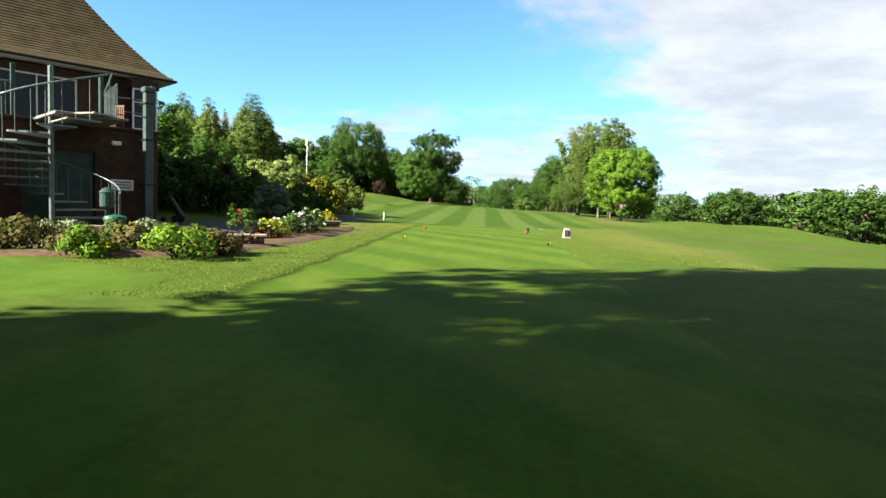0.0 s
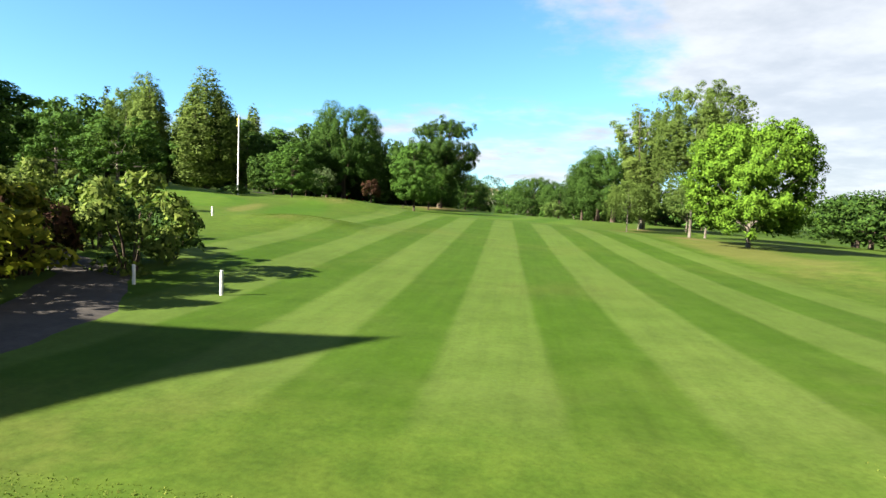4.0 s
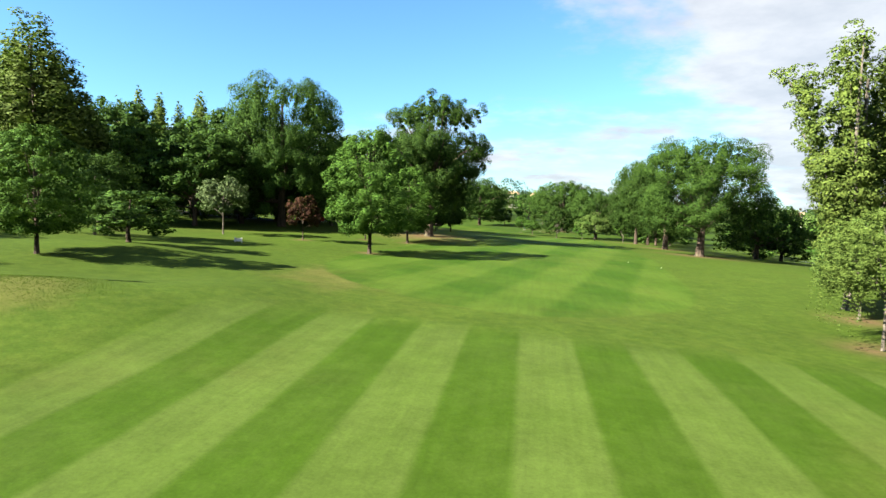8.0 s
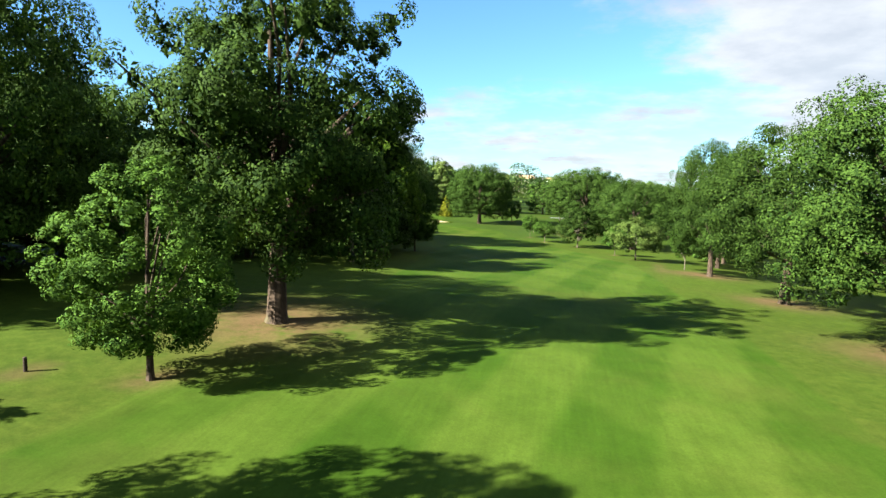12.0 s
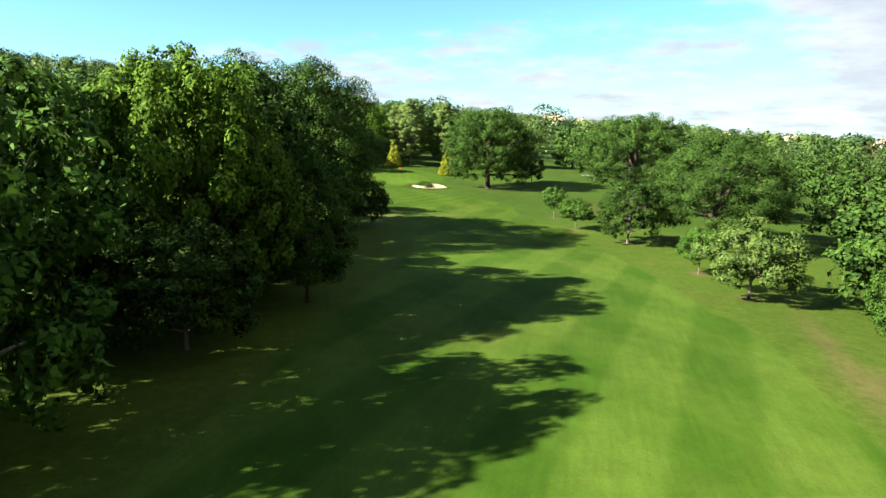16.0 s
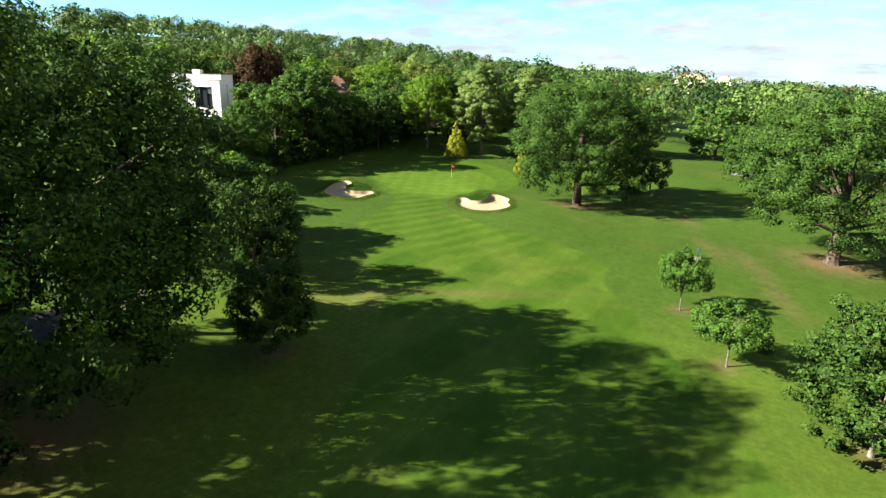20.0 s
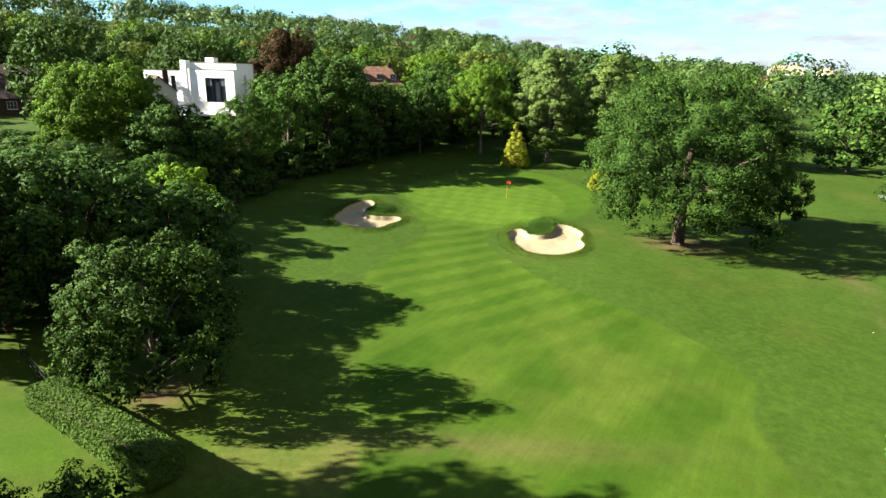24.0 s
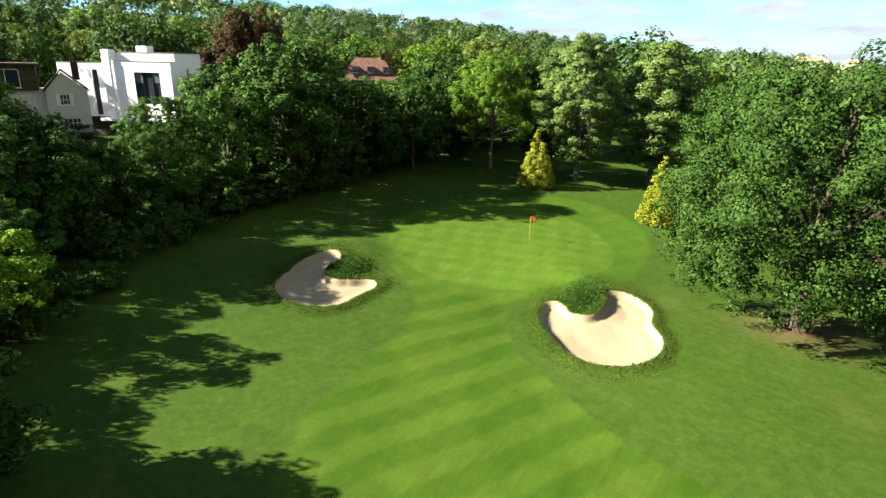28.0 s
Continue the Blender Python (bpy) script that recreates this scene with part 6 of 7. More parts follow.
def hip_ring(f):
    g = f + 0.10 * f * (1 - f) * 1.0
    z = EZ + RISE * (f ** 1.18)
    inset = (mid_y - EY0) * min(g, 1.0)
    return EX0 + inset, EX1 - inset, EY0 + inset, EY1 - inset, z


roof_ob = part("roof", boxed(EX0 + 0.02, EY0 + 0.02, EZ - 0.10, EX1 - 0.02, EY1 - 0.02, EZ - 0.02), WHITE, club, "steep hipped roof of brown clay tiles")
for k in range(courses):
    a, b = hip_ring(k / courses), hip_ring((k + 1.35) / courses)
    lowz, topz = a[4] + 0.035, b[4] + 0.0
    lo = [(a[0], a[2]), (a[1], a[2]), (a[1], a[3]), (a[0], a[3])]
    hi = [(b[0], b[2]), (b[1], b[2]), (b[1], b[3]), (b[0], b[3])]
    course = bmesh.new()
    under, edge, top = ([course.verts.new((*c, z)) for c, z in rows] for rows in ([(c, lowz - 0.03) for c in lo], [(c, lowz) for c in lo], [(c, topz) for c in hi]))
    for i in range(4):
        j = (i + 1) % 4
        course.faces.new((under[i], under[j], edge[j], edge[i]))
        course.faces.new((edge[i], edge[j], top[j], top[i]))
    part("tile_course", course, ROOFTILE, roof_ob)
gut = bmesh.new()
tube(gut, [(EX0, EY0 - 0.05, EZ - 0.03), (EX1 + 0.05, EY0 - 0.05, EZ - 0.03)], [0.06, 0.06], 8)
tube(gut, [(EX1 + 0.05, EY0 - 0.05, EZ - 0.03), (EX1 + 0.05, EY1, EZ - 0.03)], [0.06, 0.06], 8)
part("gutter", gut, DARKSTEEL, club)
# single tiles along the lowest courses that pass nearest
tile_me = bpy.data.meshes.new("roof_tile")
tb = boxed(-0.082, -0.02, 0.0, 0.082, 0.15, 0.016, 0.004)
tb.to_mesh(tile_me), tb.free()
tile_me.materials.append(ROOFTILE)
for r in range(3):
    a = hip_ring(r / courses)
    for k in range(90):
        x = EX1 - 0.15 - r * 0.13 - k * 0.172 - (0.086 if r % 2 else 0)
        t = new("roof_tile", tile_me)
        t.parent = roof_ob
        t.location = (x, a[2] - 0.02, a[4] + 0.03)
        t.rotation_euler = (radians(38 + random.uniform(-2, 2)), 0, 0)
# terrace railing
rail = thing("terrace_railing", CLUB @ pose(0, -7.95, 3.4), "green-grey metal railing on the terrace edge", "railing")
bm = bmesh.new()
tube(bm, [(-24, 0, 1.0), (-7.3, 0, 1.0)], [0.025, 0.025], 8)
part("handrail", bm, GREYMETAL, rail)
bm = bmesh.new()
tube(bm, [(-5.0, 0, 1.0), (-3.3, 0, 1.0)], [0.02, 0.02], 8)
tube(bm, [(-5.0, 0, 0.55), (-3.3, 0, 0.55)], [0.012, 0.012], 6)
part("handrail", bm, GREYMETAL, rail)
bal_me = bpy.data.meshes.new("baluster")
bb = boxed(-0.01, -0.01, 0.0, 0.01, 0.01, 1.0)
bb.to_mesh(bal_me), bb.free()
bal_me.materials.append(GREYMETAL)
for k in range(60):
    b = new("baluster", bal_me)
    b.parent = rail
    b.location = (-7.4 - 0.13 * k, 0, 0)
for x in (-3.4, -5.0, -7.35):
    part("post", boxed(x - 0.06, -0.06, 0.0, x + 0.06, 0.06, 1.55, 0.01), GREENMETAL, rail)
# the tall grey duct before the wing
duct = thing("vent_duct", CLUB @ pose(-3.75, -8.55, 0), "tall square grey-green metal duct beside the wall", "duct")
part("shaft", boxed(-0.13, -0.13, 0.0, 0.13, 0.13, 4.6, 0.02), DUCT, duct)
part("cap", boxed(-0.18, -0.18, 4.6, 0.18, 0.18, 4.78, 0.03), DUCT, duct)
for z in (1.5, 3.0, 4.2):
    part("bracket", boxed(-0.15, -0.15, z, 0.15, 0.45, z + 0.05), DARKSTEEL, duct)
# spiral stair
stair = thing("spiral_staircase", CLUB @ pose(-6.8, -9.85, 0), "green-grey metal spiral staircase up to the terrace", "staircase")
part("pole", lathe([(0.07, 0), (0.07, 4.7), (0.05, 4.72)], 12), GREYMETAL, stair)
R_ST, N_ST, RISE_ST, TURN_ST, FROM_ST = 1.72, 15, 0.226, 22.5, 338
for k in range(N_ST):
    a0 = radians(FROM_ST + TURN_ST * k)
    a1 = a0 + radians(30)
    z = RISE_ST * (k + 1)
    bm = bmesh.new()
    ring = [(0.07, a0), (R_ST, a0), (R_ST, (a0 + a1) / 2), (R_ST, a1), (0.07, a1)]
    lo = [bm.verts.new((r * math.cos(a), r * math.sin(a), z - 0.05)) for r, a in ring]
    hi = [bm.verts.new((r * math.cos(a), r * math.sin(a), z)) for r, a in ring]
    bm.faces.new(hi), bm.faces.new(list(reversed(lo)))
    for i in range(5):
        bm.faces.new((lo[i], lo[(i + 1) % 5], hi[(i + 1) % 5], hi[i]))
    tr = part("tread", bm, GREYMETAL, stair, "grey tread plate")
    nose = [Vector((r * math.cos(a0), r * math.sin(a0), z - 0.025)) for r in (0.1, R_ST)]
    part("nosing", tube(bmesh.new(), nose, [0.032, 0.032], 6), STONE, tr, "pale worn nosing")
    for s in range(2):
        a = a0 + radians(6 + 12 * s)
        bm = bmesh.new()
        tube(bm, [(R_ST * math.cos(a), R_ST * math.sin(a), z - 0.02), (R_ST * math.cos(a), R_ST * math.sin(a), z + 0.95 + RISE_ST * s * 0.5)], [0.011, 0.011], 6)
        part("baluster", bm, GREYMETAL, tr)
bm = bmesh.new()
pts = [(R_ST * math.cos(radians(FROM_ST + TURN_ST * q)), R_ST * math.sin(radians(FROM_ST + TURN_ST * q)), RISE_ST * (q + 1) + 0.95) for q in np.linspace(0, N_ST, 46)]
pts.append((1.85, 1.7, 4.45))
tube(bm, pts, [0.024] * len(pts), 7)
part("handrail", bm, GREYMETAL, stair)
part("landing", boxed(-0.1, -0.9, 3.31, 1.75, 1.78, 3.39, 0.01), PAVING, stair)
for k in range(12):
    part("baluster", tube(bmesh.new(), [(1.5 + 0.03 * k, -0.7 + 0.21 * k, 3.36), (1.5 + 0.03 * k, -0.7 + 0.21 * k, 4.42)], [0.011, 0.011], 6), GREYMETAL, stair)
# bins, lamp, chair, planter boxes
bin_ob = thing("litter_bin", pose(-9.2, 13.1, at(-9.2, 13.1)), "dark green plastic bin on the paving", "bin")
part("body", lathe([(0.19, 0), (0.23, 0.5), (0.25, 0.52), (0.25, 0.56)], 16), BINGREEN, bin_ob)
part("lid", lathe([(0.26, 0.56), (0.24, 0.62), (0.05, 0.66)], 16), BINGREEN, bin_ob)
lamp = thing("bollard_lamp", pose(-10.2, 14.2, at(-10.2, 14.2)), "short dark post with a grey lamp head", "lamp")
part("post", lathe([(0.05, -0.1), (0.045, 0.75)], 10), DARKSTEEL, lamp)
part("head", lathe([(0.06, 0.75), (0.17, 0.8), (0.17, 1.15), (0.19, 1.17), (0.12, 1.25), (0.03, 1.3)], 16), GREENMETAL, lamp)


def chair(m, label):
    ob = thing("garden_chair", m, label, "chair", "chairs on the terrace")
    part("seat", boxed(-0.25, -0.24, 0.42, 0.25, 0.24, 0.46, 0.01), WOOD, ob)
    for k in range(5):
        part("back_slat", boxed(-0.22 + 0.095 * k, 0.22, 0.5, -0.16 + 0.095 * k, 0.245, 0.95, 0.005), WOOD, ob)
    part("top_rail", boxed(-0.25, 0.21, 0.93, 0.25, 0.255, 1.0, 0.01), WOOD, ob)
    for x in (-0.23, 0.19):
        for y in (-0.22, 0.19):
            part("leg", boxed(x, y, 0, x + 0.045, y + 0.045, 0.43), WOOD, ob)
        part("armrest", boxed(x - 0.01, -0.24, 0.64, x + 0.055, 0.24, 0.67, 0.006), WOOD, ob)
    return ob


chair(CLUB @ pose(-4.4, -7.2, 3.25, 0, 0, -70), "brown slatted wooden chair on the terrace")
tr = thing("trough", CLUB @ pose(-9.5, -10.9, 0), "red-brown painted planting trough", "trough")
part("body", boxed(-5.0, -0.2, 0, 2.2, 0.2, 0.32, 0.02), REDPAINT, tr)


def trolley(m):
    """A golf trolley with its bag."""
    ob = thing("golf_trolley", m, "black golf trolley with bag on the path", "golf trolley")
    bm = bmesh.new()
    tube(bm, [(0, -0.35, 0.16), (0, 0.1, 0.42), (0, 0.42, 0.9), (0, 0.62, 1.02)], [0.02, 0.02, 0.018, 0.016], 7)
    tube(bm, [(-0.3, -0.05, 0.14), (0.3, -0.05, 0.14)], [0.014, 0.014], 6)
    part("frame", bm, DARKSTEEL, ob)
    for x, y, r in ((-0.3, -0.05, 0.14), (0.3, -0.05, 0.14), (0, 0.5, 0.1)):
        wheel = lathe([(r * 0.55, -0.03), (r, -0.025), (r, 0.025), (r * 0.55, 0.03)], 16)
        bmesh.ops.transform(wheel, matrix=pose(x, y, r, 0, 90, 0), verts=wheel.verts)
        part("wheel", wheel, RUBBER, ob)
    bag = lathe([(0.13, 0), (0.14, 0.1), (0.12, 0.75), (0.14, 0.86)], 12)
    bmesh.ops.transform(bag, matrix=pose(0, -0.2, 0.2, -32, 0, 0), verts=bag.verts)
    part("bag", bag, DARKSTEEL, ob)
    return ob


trolley(pose(-12.6, 21.6, at(-12.6, 21.6) + 0.02, 0, 0, 100))

# ---- houses beyond the green ----


def prism(pts, z0, z1, bm=None):
    bm = bm or bmesh.new()
    lo, hi = [bm.verts.new((x, y, z0)) for x, y in pts], [bm.verts.new((x, y, z1)) for x, y in pts]
    n = len(pts)
    for i in range(n):
        bm.faces.new((lo[i], lo[(i + 1) % n], hi[(i + 1) % n], hi[i]))
    bm.faces.new(hi), bm.faces.new(list(reversed(lo)))
    bmesh.ops.recalc_face_normals(bm, faces=bm.faces)
    return bm


# local frame of the white house: x runs along its front, y points into it
house = thing("white_house", pose(-97.5, 274.4, 0, 0, 0, 24.5), "modern white rendered house with dark windows", "house")
hz = at(-97, 278)
wall_with_holes(0.0, 7.07, 0.0, 9.45, 16.0, 0.35, [(2.3, 5.6, 11.15, 14.8)], RENDERWHITE, "front_wall", house)
part("side_wall", boxed(6.72, 0.36, 9.45, 7.07, 0.98, 16.0), RENDERWHITE, house)
# dark sheet behind the window, painted as the unlit interior
part("back_room", boxed(0.02, 0.8, 9.45, 6.7, 0.98, 15.9), DARKWOOD_AND_SHADE, house)
part("coping", boxed(-0.05, -0.04, 16.0, 7.12, 0.96, 16.06), STONE, house)
part("tower", boxed(-1.8, 1.0, 9.3, 6.75, 6.8, 17.0), RENDERWHITE, house)
part("tower_coping", boxed(-1.85, 0.96, 17.0, 7.12, 6.85, 17.09), STONE, house)
part("tower_side", boxed(6.77, 1.0, 9.3, 7.07, 3.4, 17.0), RENDERWHITE, house)
part("tower_side", boxed(6.77, 4.0, 9.3, 7.07, 6.8, 17.0), RENDERWHITE, house)
part("tower_side", boxed(6.77, 3.4, 15.25, 7.07, 4.0, 17.0), RENDERWHITE, house)
slit = part("slit_window", boxed(6.80, 3.4, 10.4, 6.85, 4.0, 15.25), GLASS, house, "tall slit window")
part("window_frame", boxed(6.86, 3.67, 10.4, 6.92, 3.73, 15.25), DARKSTEEL, slit)
part("roof_vent", boxed(1.2, 2.6, 17.0, 2.6, 4.0, 17.8, 0.03), RENDERWHITE, house)
w = part("window", boxed(2.3, 0.22, 11.15, 5.6, 0.27, 14.8), GLASS, house, "wide dark glazed opening")
bm = bmesh.new()
for a, b, c, d in ((2.3, 5.6, 11.15, 11.23), (2.3, 5.6, 14.72, 14.8), (2.3, 2.38, 11.15, 14.8), (5.52, 5.6, 11.15, 14.8)):
    box(bm, a, 0.1, c, b, 0.215, d)
part("window_frame", bm, DARKSTEEL, w)
for x in (3.35, 4.6):
    part("mullion", boxed(x - 0.05, 0.12, 11.28, x + 0.05, 0.21, 14.72), DARKSTEEL, w)
for x0, x1 in ((2.4, 3.28), (4.67, 5.5)):
    part("blind", boxed(x0, 0.16, 13.6, x1, 0.2, 14.7), GREYMETAL, w, "pale roller blind")
part("balcony_slab", boxed(-2.0, -1.2, 9.1, 7.6, 0.0, 9.4, 0.03), RENDERWHITE, house)
# solid dark block, its colour standing for the shade below the slab
part("undercroft", boxed(0.4, 0.9, hz - 1.0, 7.0, 6.7, 9.28), DARKWOOD_AND_SHADE, house)
wall_with_holes(-8.4, -1.4, 0.9, 9.4, 15.75, 0.35, [(-3.95, -3.1, 9.6, 15.0)], RENDERWHITE, "wing_wall", house)
part("wing_body", boxed(-8.38, 2.0, 9.4, -1.82, 6.5, 15.4), RENDERWHITE, house)
part("wing_window", boxed(-3.95, 1.1, 9.6, -3.1, 1.15, 15.0), GLASS, house, "tall narrow window")
part("wing_coping", boxed(-8.45, 0.86, 15.75, -1.4, 1.3, 15.81), STONE, house)
part("chimney", boxed(-1.4, -0.3, 9.4, -0.45, 0.97, 17.3, 0.03), RENDERWHITE, house, "white chimney stack")
part("pier", boxed(-0.45, -0.25, 9.4, 0.0, 0.97, 16.1, 0.02), RENDERWHITE, house)
# plain dark block filling the space below the wing
part("lower_wall", boxed(-8.2, 1.5, hz - 1.0, 0.4, 6.4, 9.4), DARKWOOD_AND_SHADE, house)

cream = thing("cream_house", pose(-93.4, 264.5, 0, 0, 0, 64.6), "cream rendered house with gable and brown roof", "house")
cz = at(-93, 266)
wall_with_holes(0.0, 3.75, 0.0, cz - 1, 13.05, 0.25, [(1.15, 2.05, 11.55, 12.65), (1.2, 2.75, 9.2, 10.2)], CREAM, "gable_wall", cream)
bm = bmesh.new()
v = [bm.verts.new(p) for p in ((0, 0, 13.05), (3.75, 0, 13.05), (1.6, 0, 14.9), (0, 0.25, 13.05), (3.75, 0.25, 13.05), (1.6, 0.25, 14.9))]
bm.faces.new((v[0], v[1], v[2])), bm.faces.new((v[5], v[4], v[3])), bm.faces.new((v[0], v[2], v[5], v[3])), bm.faces.new((v[1], v[4], v[5], v[2]))
part("gable", bm, CREAM, cream)
part("body", boxed(0.02, 0.25, cz - 1, 3.73, 8.0, 13.0), CREAM, cream)
bm = bmesh.new()
for a, b in (((-0.25, 12.9), (1.6, 15.0)), ((4.0, 12.85), (1.6, 15.0))):
    q = [bm.verts.new((x, y, z + dz)) for y in (-0.2, 8.2) for (x, z) in (a, b) for dz in (0, 0.14)]
    for f in ((0, 2, 3, 1), (4, 5, 7, 6), (0, 1, 5, 4), (2, 6, 7, 3), (1, 3, 7, 5), (0, 4, 6, 2)):
        bm.faces.new([q[i] for i in f])
bmesh.ops.recalc_face_normals(bm, faces=bm.faces)
part("roof", bm, ROOFTILE, cream)
window(cream, 1.15, 2.05, 11.55, 12.65, 0.08, 2, 1)
window(cream, 1.2, 2.75, 9.2, 10.2, 0.08, 3, 1)
for x in (0.85, 2.1):
    part("shutter", boxed(x, -0.04, 11.5, x + 0.26, -0.003, 12.7), WHITE, cream)
wing2 = part("side_wing", boxed(-6.0, 1.2, cz - 1, -0.02, 8.0, 13.0), CREAM, cream)
part("dormer_wall", boxed(-6.2, 0.9, 13.0, -0.6, 7.0, 15.5), ROOFTILE, wing2, "tile-hung upper storey")
window(wing2, -5.6, -2.0, 13.3, 15.1, 0.88, 2, 0)
window(wing2, -3.0, -1.0, 11.4, 12.5, 1.19, 3, 0)
bm = prism([(-6.5, 0.5), (-0.3, 0.5), (-0.3, 7.4), (-6.5, 7.4)], 15.5, 15.7)
part("roof", bm, ROOFTILE, wing2)
chim = part("chimney", boxed(2.6, 3.0, 14.0, 3.3, 3.7, 15.9, 0.02), BRICK, cream)
part("aerial", tube(bmesh.new(), [(0, 0, 0), (0.2, 0, 6.0)], [0.03, 0.015], 5), DARKSTEEL, chim).location = (2.9, 3.3, 15.9)


def tiled_house(m, w, d, zb, eave, ridge, dormers, label, wall_mat=None, roof_mat=None, roof_label="red-brown tiled roof"):
    """A house with a hipped red roof and dormers."""
    ob = thing("tiled_house", m, label, "house", "houses on the hillside")
    part("wall", boxed(-w / 2, 0, zb, w / 2, d, eave), wall_mat or CREAM, ob)
    bm = bmesh.new()
    o, k = 0.4, min(w, d) * 0.35
    lo = [bm.verts.new(p) for p in ((-w / 2 - o, -o, eave), (w / 2 + o, -o, eave), (w / 2 + o, d + o, eave), (-w / 2 - o, d + o, eave))]
    hi = [bm.verts.new((-w / 2 + k, d / 2, ridge)), bm.verts.new((w / 2 - k, d / 2, ridge))]
    for f in ((lo[0], lo[1], hi[1], hi[0]), (lo[1], lo[2], hi[1]), (lo[2], lo[3], hi[0], hi[1]), (lo[3], lo[0], hi[0]), (lo[3], lo[2], lo[1], lo[0])):
        bm.faces.new(f)
    roof_part = part("roof", bm, roof_mat or REDTILE, ob, roof_label)
    part("chimney", boxed(w / 2 - k - 0.4, d / 2 - 0.4, ridge - 1.2, w / 2 - k + 0.4, d / 2 + 0.4, ridge + 1.0, 0.03), BRICK, roof_part)
    for i in range(dormers):
        x = -w / 2 + w * (i + 0.9) / (dormers + 0.6)
        z = eave + (ridge - eave) * 0.30
        y = d / 2 * 0.22
        dm = part("dormer", boxed(x - 0.75, y - 0.3, z, x + 0.75, y + 1.8, z + 1.5), DARKSTEEL, roof_part)
        window(dm, x - 0.65, x + 0.65, z + 0.1, z + 1.4, y - 0.36, 2, 1)
    for i in range(3):
        x = -w / 2 + w * (i + 0.5) / 3
        window(ob, x - 0.7, x + 0.7, eave - 1.7, eave - 0.4, -0.05, 2, 1)
    return ob


tiled_house(pose(-111.2, 338.8, 0, 0, 0, 40), 12.5, 9, 4, 12.6, 17.4, 3, "house with red-brown tiled roof and three dormers")
tiled_house(pose(-94.5, 350.5, 0, 0, 0, 30), 8, 7, 4, 12.6, 16.0, 1, "smaller red-roofed house among trees")
tiled_house(pose(-128.0, 262.0, 0, 0, 0, 60), 18, 12, 5, 10.6, 16.0, 0, "dark-roofed house behind trees", BRICK, DARKTILE, "dark brown hipped roof")
far_rng = np.random.default_rng(77)
for k in range(9):
    x, y = 40 + 42 * k + far_rng.uniform(-10, 10), 690 + far_rng.uniform(-60, 60)
    z = at(x, y) + 10
    tiled_house(pose(x, y, z, 0, 0, far_rng.uniform(-30, 30)), far_rng.uniform(9, 17), 9, -10, 4.0, 6.6, 0, "pale distant house above the trees", RENDERWHITE if k % 3 else CREAM, PALETILE, "pale sunlit roof")


tiled_house(pose(-34.0, 690.0, at(-34, 690) + 11.5, 0, 0, 10), 21, 10, -12, 2.6, 6.2, 0, "wide distant house with a sunlit roof", CREAM, PALETILE, "pale orange sunlit roof")
tiled_house(pose(-12.0, 700.0, at(-12, 700) + 11.5, 0, 0, -12), 11, 9, -12, 2.8, 6.2, 0, "pale distant house above the trees", RENDERWHITE, PALETILE, "pale sunlit roof")


def church(x, y):
    ob = thing("church_spire", pose(x, y, at(x, y)), "slim grey church spire above distant trees", "church")
    part("tower", boxed(-1.3, -1.3, 0, 1.3, 1.3, 12, 0.1), BARKSTONE, ob)
    part("spire", lathe([(1.3, 12), (0.7, 17), (0.06, 24)], 8), BARKSTONE, ob)


church(-127.0, 619.0)
pier = thing("brick_pier", pose(47.0, 96.0, at(47.0, 96.0)), "lone square brick pier on the rough", "pier")
part("shaft", boxed(-0.55, -0.55, -0.2, 0.55, 0.55, 3.0, 0.02), BRICK, pier)
part("cap", boxed(-0.65, -0.65, 3.0, 0.65, 0.65, 3.18, 0.03), STONE, pier)

# ---- course furniture ----


def tee_marker(x, y, mat, label):
    ob = thing("tee_marker", pose(x, y, at(x, y), 0, 0, 20) @ Matrix.Scale(0.82, 4), label, "tee marker", "tee markers")
    b = lathe([(0.035, 0.0), (0.06, 0.02), (0.068, 0.09), (0.066, 0.15), (0.05, 0.16)], 14)
    bmesh.ops.transform(b, matrix=pose(0, 0, 0.075, 78, 0, 25), verts=b.verts)
    part("body", b, DARKSTEEL if mat is YELLOWPAINT else mat, ob)
    f = lathe([(0.068, -0.012), (0.07, 0.004), (0.055, 0.014)], 14)
    bmesh.ops.transform(f, matrix=pose(0, 0, 0.075, 78, 0, 25) @ pose(0, 0, 0.160), verts=f.verts)
    part("face", f, mat, ob)


tee_marker(-3.27, 19.72, YELLOWPAINT, "black tee marker with yellow face")
tee_marker(1.67, 19.65, YELLOWPAINT, "black tee marker with yellow face")
tee_marker(-3.69, 28.6, REDPAINT, "small red tee marker on the grass")
tee_marker(1.30, 28.3, REDPAINT, "small red tee marker on the grass")
cup = thing("tee_bin", pose(1.42, 28.6, at(1.42, 28.6)), "small dark green cone-shaped tee bin", "bin")
part("cone", lathe([(0.03, -0.05), (0.045, 0.0), (0.10, 0.26), (0.105, 0.28), (0.09, 0.28), (0.04, 0.05)], 14), GREENMETAL, cup)
stone = thing("hole_sign", pose(3.02, 25.9, at(3.02, 25.9), 0, 0, 12), "pale stone block with a dark plaque", "sign")
bm = boxed(-0.19, -0.13, -0.05, 0.19, 0.13, 0.44, 0.02)
for vert in bm.verts:
    if vert.co.z > 0.2:
        vert.co.x *= 0.62
        vert.co.y = vert.co.y * 0.6 + 0.04
part("block", bm, STONE, stone)
pl = bmesh.new()
box(pl, -0.11, -0.012, -0.13, 0.11, 0.0, 0.13, 0.004)
bmesh.ops.transform(pl, matrix=pose(-0.02, -0.098, 0.22, -12, 0, 0), verts=pl.verts)
plq = part("plaque", pl, DARKSTEEL, stone, "dark metal plaque")
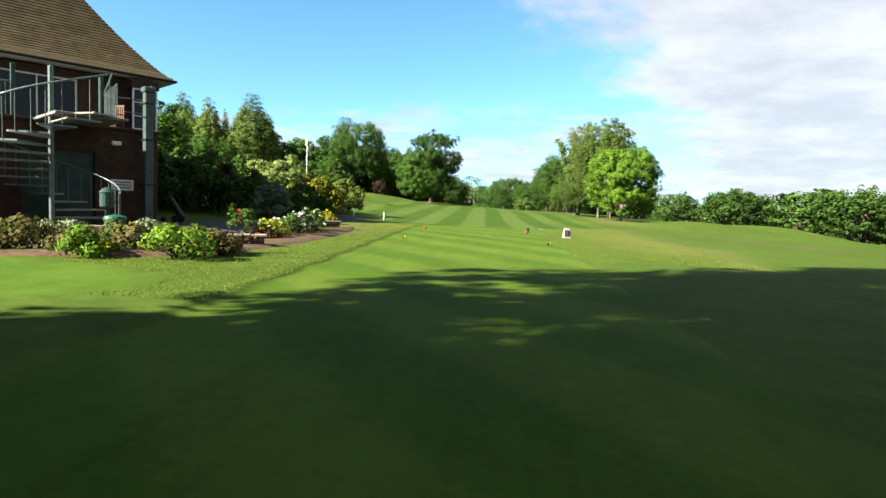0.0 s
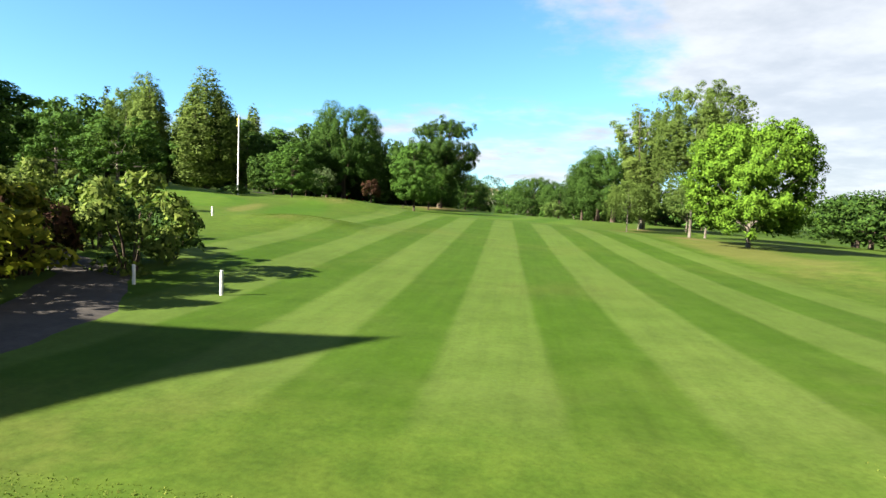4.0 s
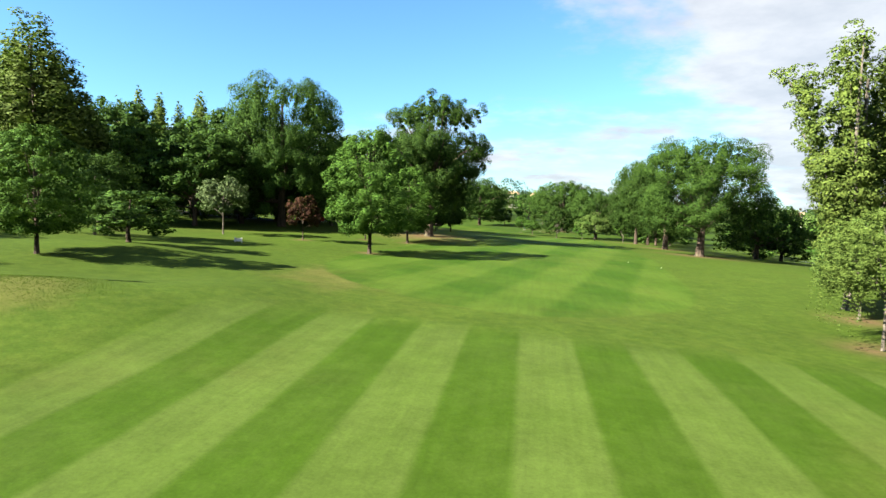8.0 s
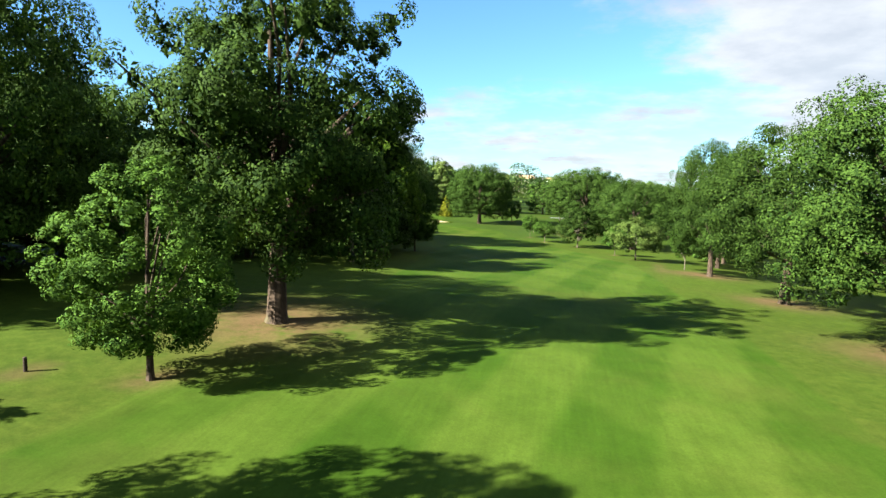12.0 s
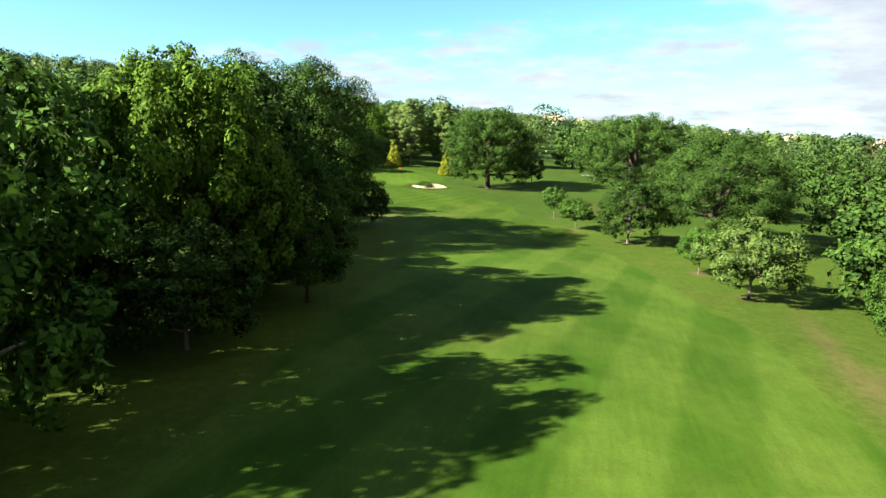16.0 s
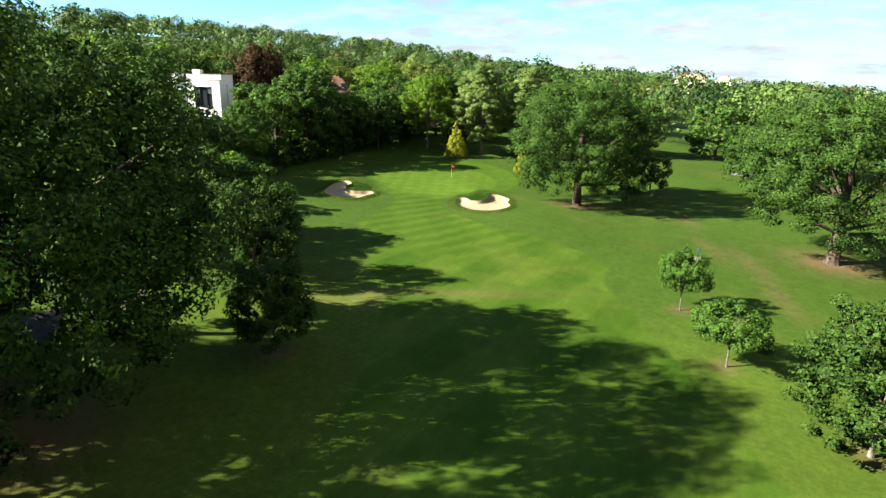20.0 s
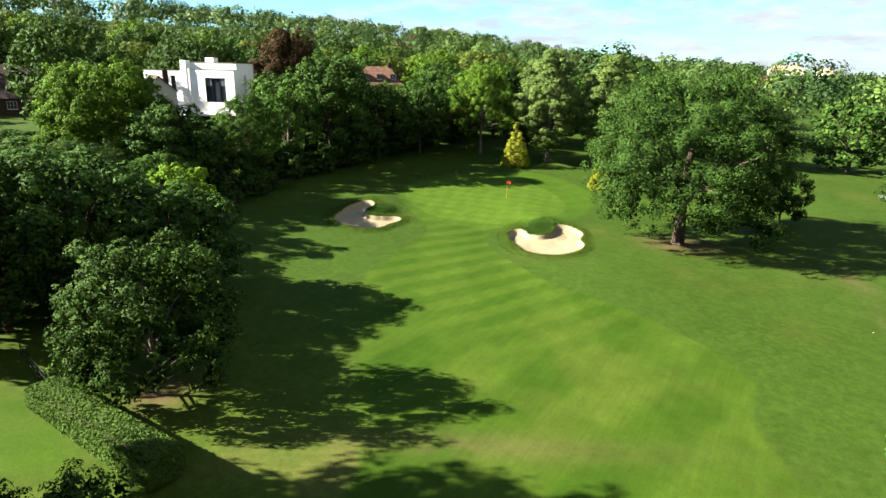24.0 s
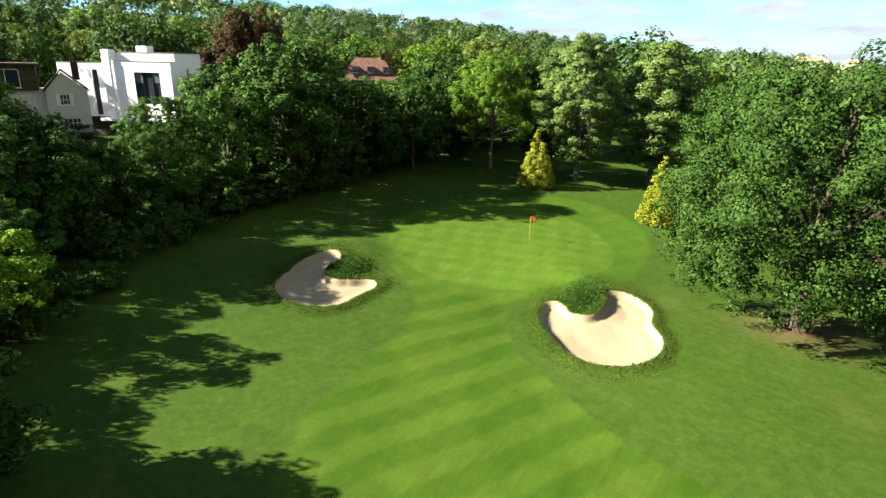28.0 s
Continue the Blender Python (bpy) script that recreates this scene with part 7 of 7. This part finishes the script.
for k in range(4):
    lb = bmesh.new()
    box(lb, -0.08, -0.016, -0.09 + 0.05 * k, 0.06, -0.013, -0.075 + 0.05 * k)
    bmesh.ops.transform(lb, matrix=pose(-0.02, -0.098, 0.22, -12, 0, 0), verts=lb.verts)
    part("writing_bar", lb, GREYMETAL, plq)


def post(x, y, h, r, mat, label, name="marker_post"):
    ob = thing(name, pose(x, y, at(x, y)), label, "post", "posts along the path")
    part("shaft", lathe([(r, -0.1), (r, h - 0.02), (r * 0.7, h)], 10), mat, ob)


post(-8.65, 43.05, 0.62, 0.04, WHITE, "short white marker post by the path")
post(-10.95, 43.0, 0.5, 0.04, WHITE, "short white marker post by the shrubs")
post(-8.9, 28.2, 0.6, 0.04, WHITE, "short white marker post by the flower bed")
post(-21.7, 129.5, 0.55, 0.07, DARKWOOD_AND_SHADE, "dark wooden stake in a bare ring", "stake")
post(-19.5, 62.0, 0.55, 0.05, WHITE, "white post on the bank")
fp = thing("flagpole", pose(-28.0, 81.8, at(-28.0, 81.8)), "tall white flagpole with a yellow flag", "flagpole")
part("pole", lathe([(0.07, -0.1), (0.06, 3.5), (0.045, 7.4), (0.06, 7.42), (0.02, 7.5)], 12), WHITE, fp)


def cloth(w, h, mat, parent, z, name="flag", seed=1):
    bm = bmesh.new()
    nx, nz = 12, 6
    g = [[bm.verts.new((w * i / nx, 0.10 * w * math.sin(i * 0.9 + j * 0.4) * i / nx, z - h * j / nz - 0.22 * w * (i / nx) ** 2)) for i in range(nx + 1)] for j in range(nz + 1)]
    back = [[bm.verts.new(v.co + Vector((0, 0.006, 0))) for v in row] for row in g]
    for j in range(nz):
        for i in range(nx):
            bm.faces.new((g[j][i], g[j + 1][i], g[j + 1][i + 1], g[j][i + 1]))
            bm.faces.new((back[j][i], back[j][i + 1], back[j + 1][i + 1], back[j + 1][i]))
    return part(name, bm, mat, parent)


cloth(0.8, 0.6, YELLOWPAINT, fp, 7.3).rotation_euler = (0, 0, radians(128))
pin = thing("golf_flag", pose(-45.6, 280.4, at(-45.6, 280.4)), "flagstick with a red flag in the hole", "golf flag")
part("stick", lathe([(0.012, -0.2), (0.011, 2.15), (0.004, 2.18)], 8), YELLOWPAINT, pin)
cloth(0.42, 0.32, REDPAINT, pin, 2.15).rotation_euler = (0, 0, radians(20))
# closed dark disc on the turf, coloured like the shade inside the hole
hole = thing("hole_cup", pose(-45.6, 280.4, at(-45.6, 280.4) + 0.006), "dark round disc standing for the hole", "hole")
part("cup", lathe([(0.054, -0.1), (0.054, 0.0)], 14), DARKSTEEL, hole)
rake = thing("bunker_rake", pose(-31.9, 264.1, at(-31.9, 264.1), 0, 0, 30), "dark bunker rake lying on the sand", "rake")
bm = bmesh.new()
tube(bm, [(0, 0, 0.05), (0.7, 0.1, 0.10), (1.4, 0.2, 0.06)], [0.016, 0.016, 0.016], 6)
part("handle", bm, DARKSTEEL, rake)
rb = part("head", boxed(-0.05, -0.3, 0.02, 0.02, 0.3, 0.1, 0.01), DARKSTEEL, rake)
wash = thing("ball_washer", pose(-7.8, 257.4, at(-7.8, 257.4)), "dark green ball washer on a pale slab", "ball washer")
part("slab", boxed(-0.55, -0.5, -0.05, 0.35, 0.5, 0.04, 0.02), STONE, wash)
part("post", lathe([(0.06, 0.0), (0.05, 0.6)], 10), GREENMETAL, wash)
part("box", boxed(-0.16, -0.13, 0.5, 0.16, 0.13, 0.9, 0.03), GREENMETAL, wash)
part("crank", lathe([(0.05, 0.9), (0.07, 1.0), (0.04, 1.12), (0.02, 1.2)], 10), GREENMETAL, wash)
sb = thing("tee_sign", pose(-27.9, 114.2, at(-27.9, 114.2), 0, 0, 10), "small white sign on two short posts", "sign")
for x in (-0.32, 0.24):
    part("post", boxed(x, -0.05, -0.1, x + 0.08, 0.05, 0.42, 0.01), WHITE, sb)
part("board", boxed(-0.22, -0.03, 0.08, 0.22, 0.03, 0.36, 0.01), WHITE, sb)
for k, (x, y) in enumerate(((4.8, 124.4), (-3.0, 254.0), (-9.0, 262.0), (7.0, 121.0))):
    ball = thing("golf_ball", pose(x, y, at(x, y) + 0.028), "white golf ball on the grass", "golf ball", "balls on the course")
    part("ball", lathe([(0.005, -0.03), (0.021, -0.021), (0.03, 0.0), (0.021, 0.021), (0.005, 0.03)], 10), WHITE, ball)
cover = thing("valve_cover", pose(2.6, 35.5, at(2.6, 35.5)), "round grey plastic valve cover in the turf", "cover")
part("disc", lathe([(0.16, -0.05), (0.16, 0.015), (0.14, 0.025)], 18), GREYMETAL, cover)


def car(x, y, turn, paint, label):
    """A parked hatchback."""
    ob = thing("car", pose(x, y, at(x, y) + 0.02, 0, 0, turn), label, "car", "parked cars")
    prof = [(-2.05, 0.32), (-2.1, 0.62), (-1.95, 0.92), (-1.0, 1.0), (-0.35, 1.42), (1.05, 1.46), (1.85, 1.02), (2.02, 0.9), (2.05, 0.35)]
    bm = bmesh.new()
    rows = [[bm.verts.new((px, s * (0.84 if pz < 1.1 else 0.66), pz)) for px, pz in prof] for s in (-1, 1)]
    n = len(prof)
    for i in range(n):
        j = (i + 1) % n
        bm.faces.new((rows[0][i], rows[0][j], rows[1][j], rows[1][i]))
    bm.faces.new(rows[1]), bm.faces.new(list(reversed(rows[0])))
    bmesh.ops.recalc_face_normals(bm, faces=bm.faces)
    bmesh.ops.bevel(bm, geom=list(bm.edges), offset=0.05, segments=2, affect="EDGES")
    part("body", bm, paint, ob)
    part("side_glass", boxed(-0.55, -0.775, 1.02, 1.35, 0.775, 1.34, 0.04), GLASS, ob)
    ws = boxed(-0.03, -0.62, -0.26, 0.01, 0.62, 0.26, 0.01)
    bmesh.ops.transform(ws, matrix=pose(-0.71, 0, 1.22, 0, 56, 0), verts=ws.verts)
    part("windscreen", ws, GLASS, ob)
    for wx in (-1.3, 1.3):
        for wy in (-0.8, 0.8):
            wb = lathe([(0.2, -0.09), (0.31, -0.08), (0.31, 0.08), (0.2, 0.09)], 18)
            bmesh.ops.transform(wb, matrix=pose(wx, wy, 0.31, 90, 0, 0), verts=wb.verts)
            wl = part("wheel", wb, RUBBER, ob)
            rbm = lathe([(0.19, -0.1), (0.05, -0.11)], 12)
            bmesh.ops.transform(rbm, matrix=pose(wx, wy, 0.31, 90 if wy < 0 else -90, 0, 0), verts=rbm.verts)
            part("rim", rbm, GREYMETAL, wl)
    for y0 in (-0.7, 0.5):
        part("headlight", boxed(-2.1, y0, 0.68, -1.98, y0 + 0.22, 0.8, 0.02), WHITE, ob)
        part("tail_light", boxed(1.96, y0, 0.72, 2.06, y0 + 0.2, 0.88, 0.02), REDPAINT, ob)
    return ob


car(-36.9, 151.3, 200, REDPAINT, "bright red car parked under trees")
car(-46.2, 147.8, 175, GREYMETAL, "silver-grey car parked under trees")
car(-50.2, 147.6, 180, DARKSTEEL, "dark car parked under trees")
car(-50.3, 215.0, 170, WHITE, "white car parked behind the wood")
car(-54.0, 220.0, 165, GREYMETAL, "silver-grey car parked behind the wood")

for key, (root, _, _) in PROTO.items():
    if key not in USED:
        for o in (*root.children_recursive, root):
            bpy.data.objects.remove(o)
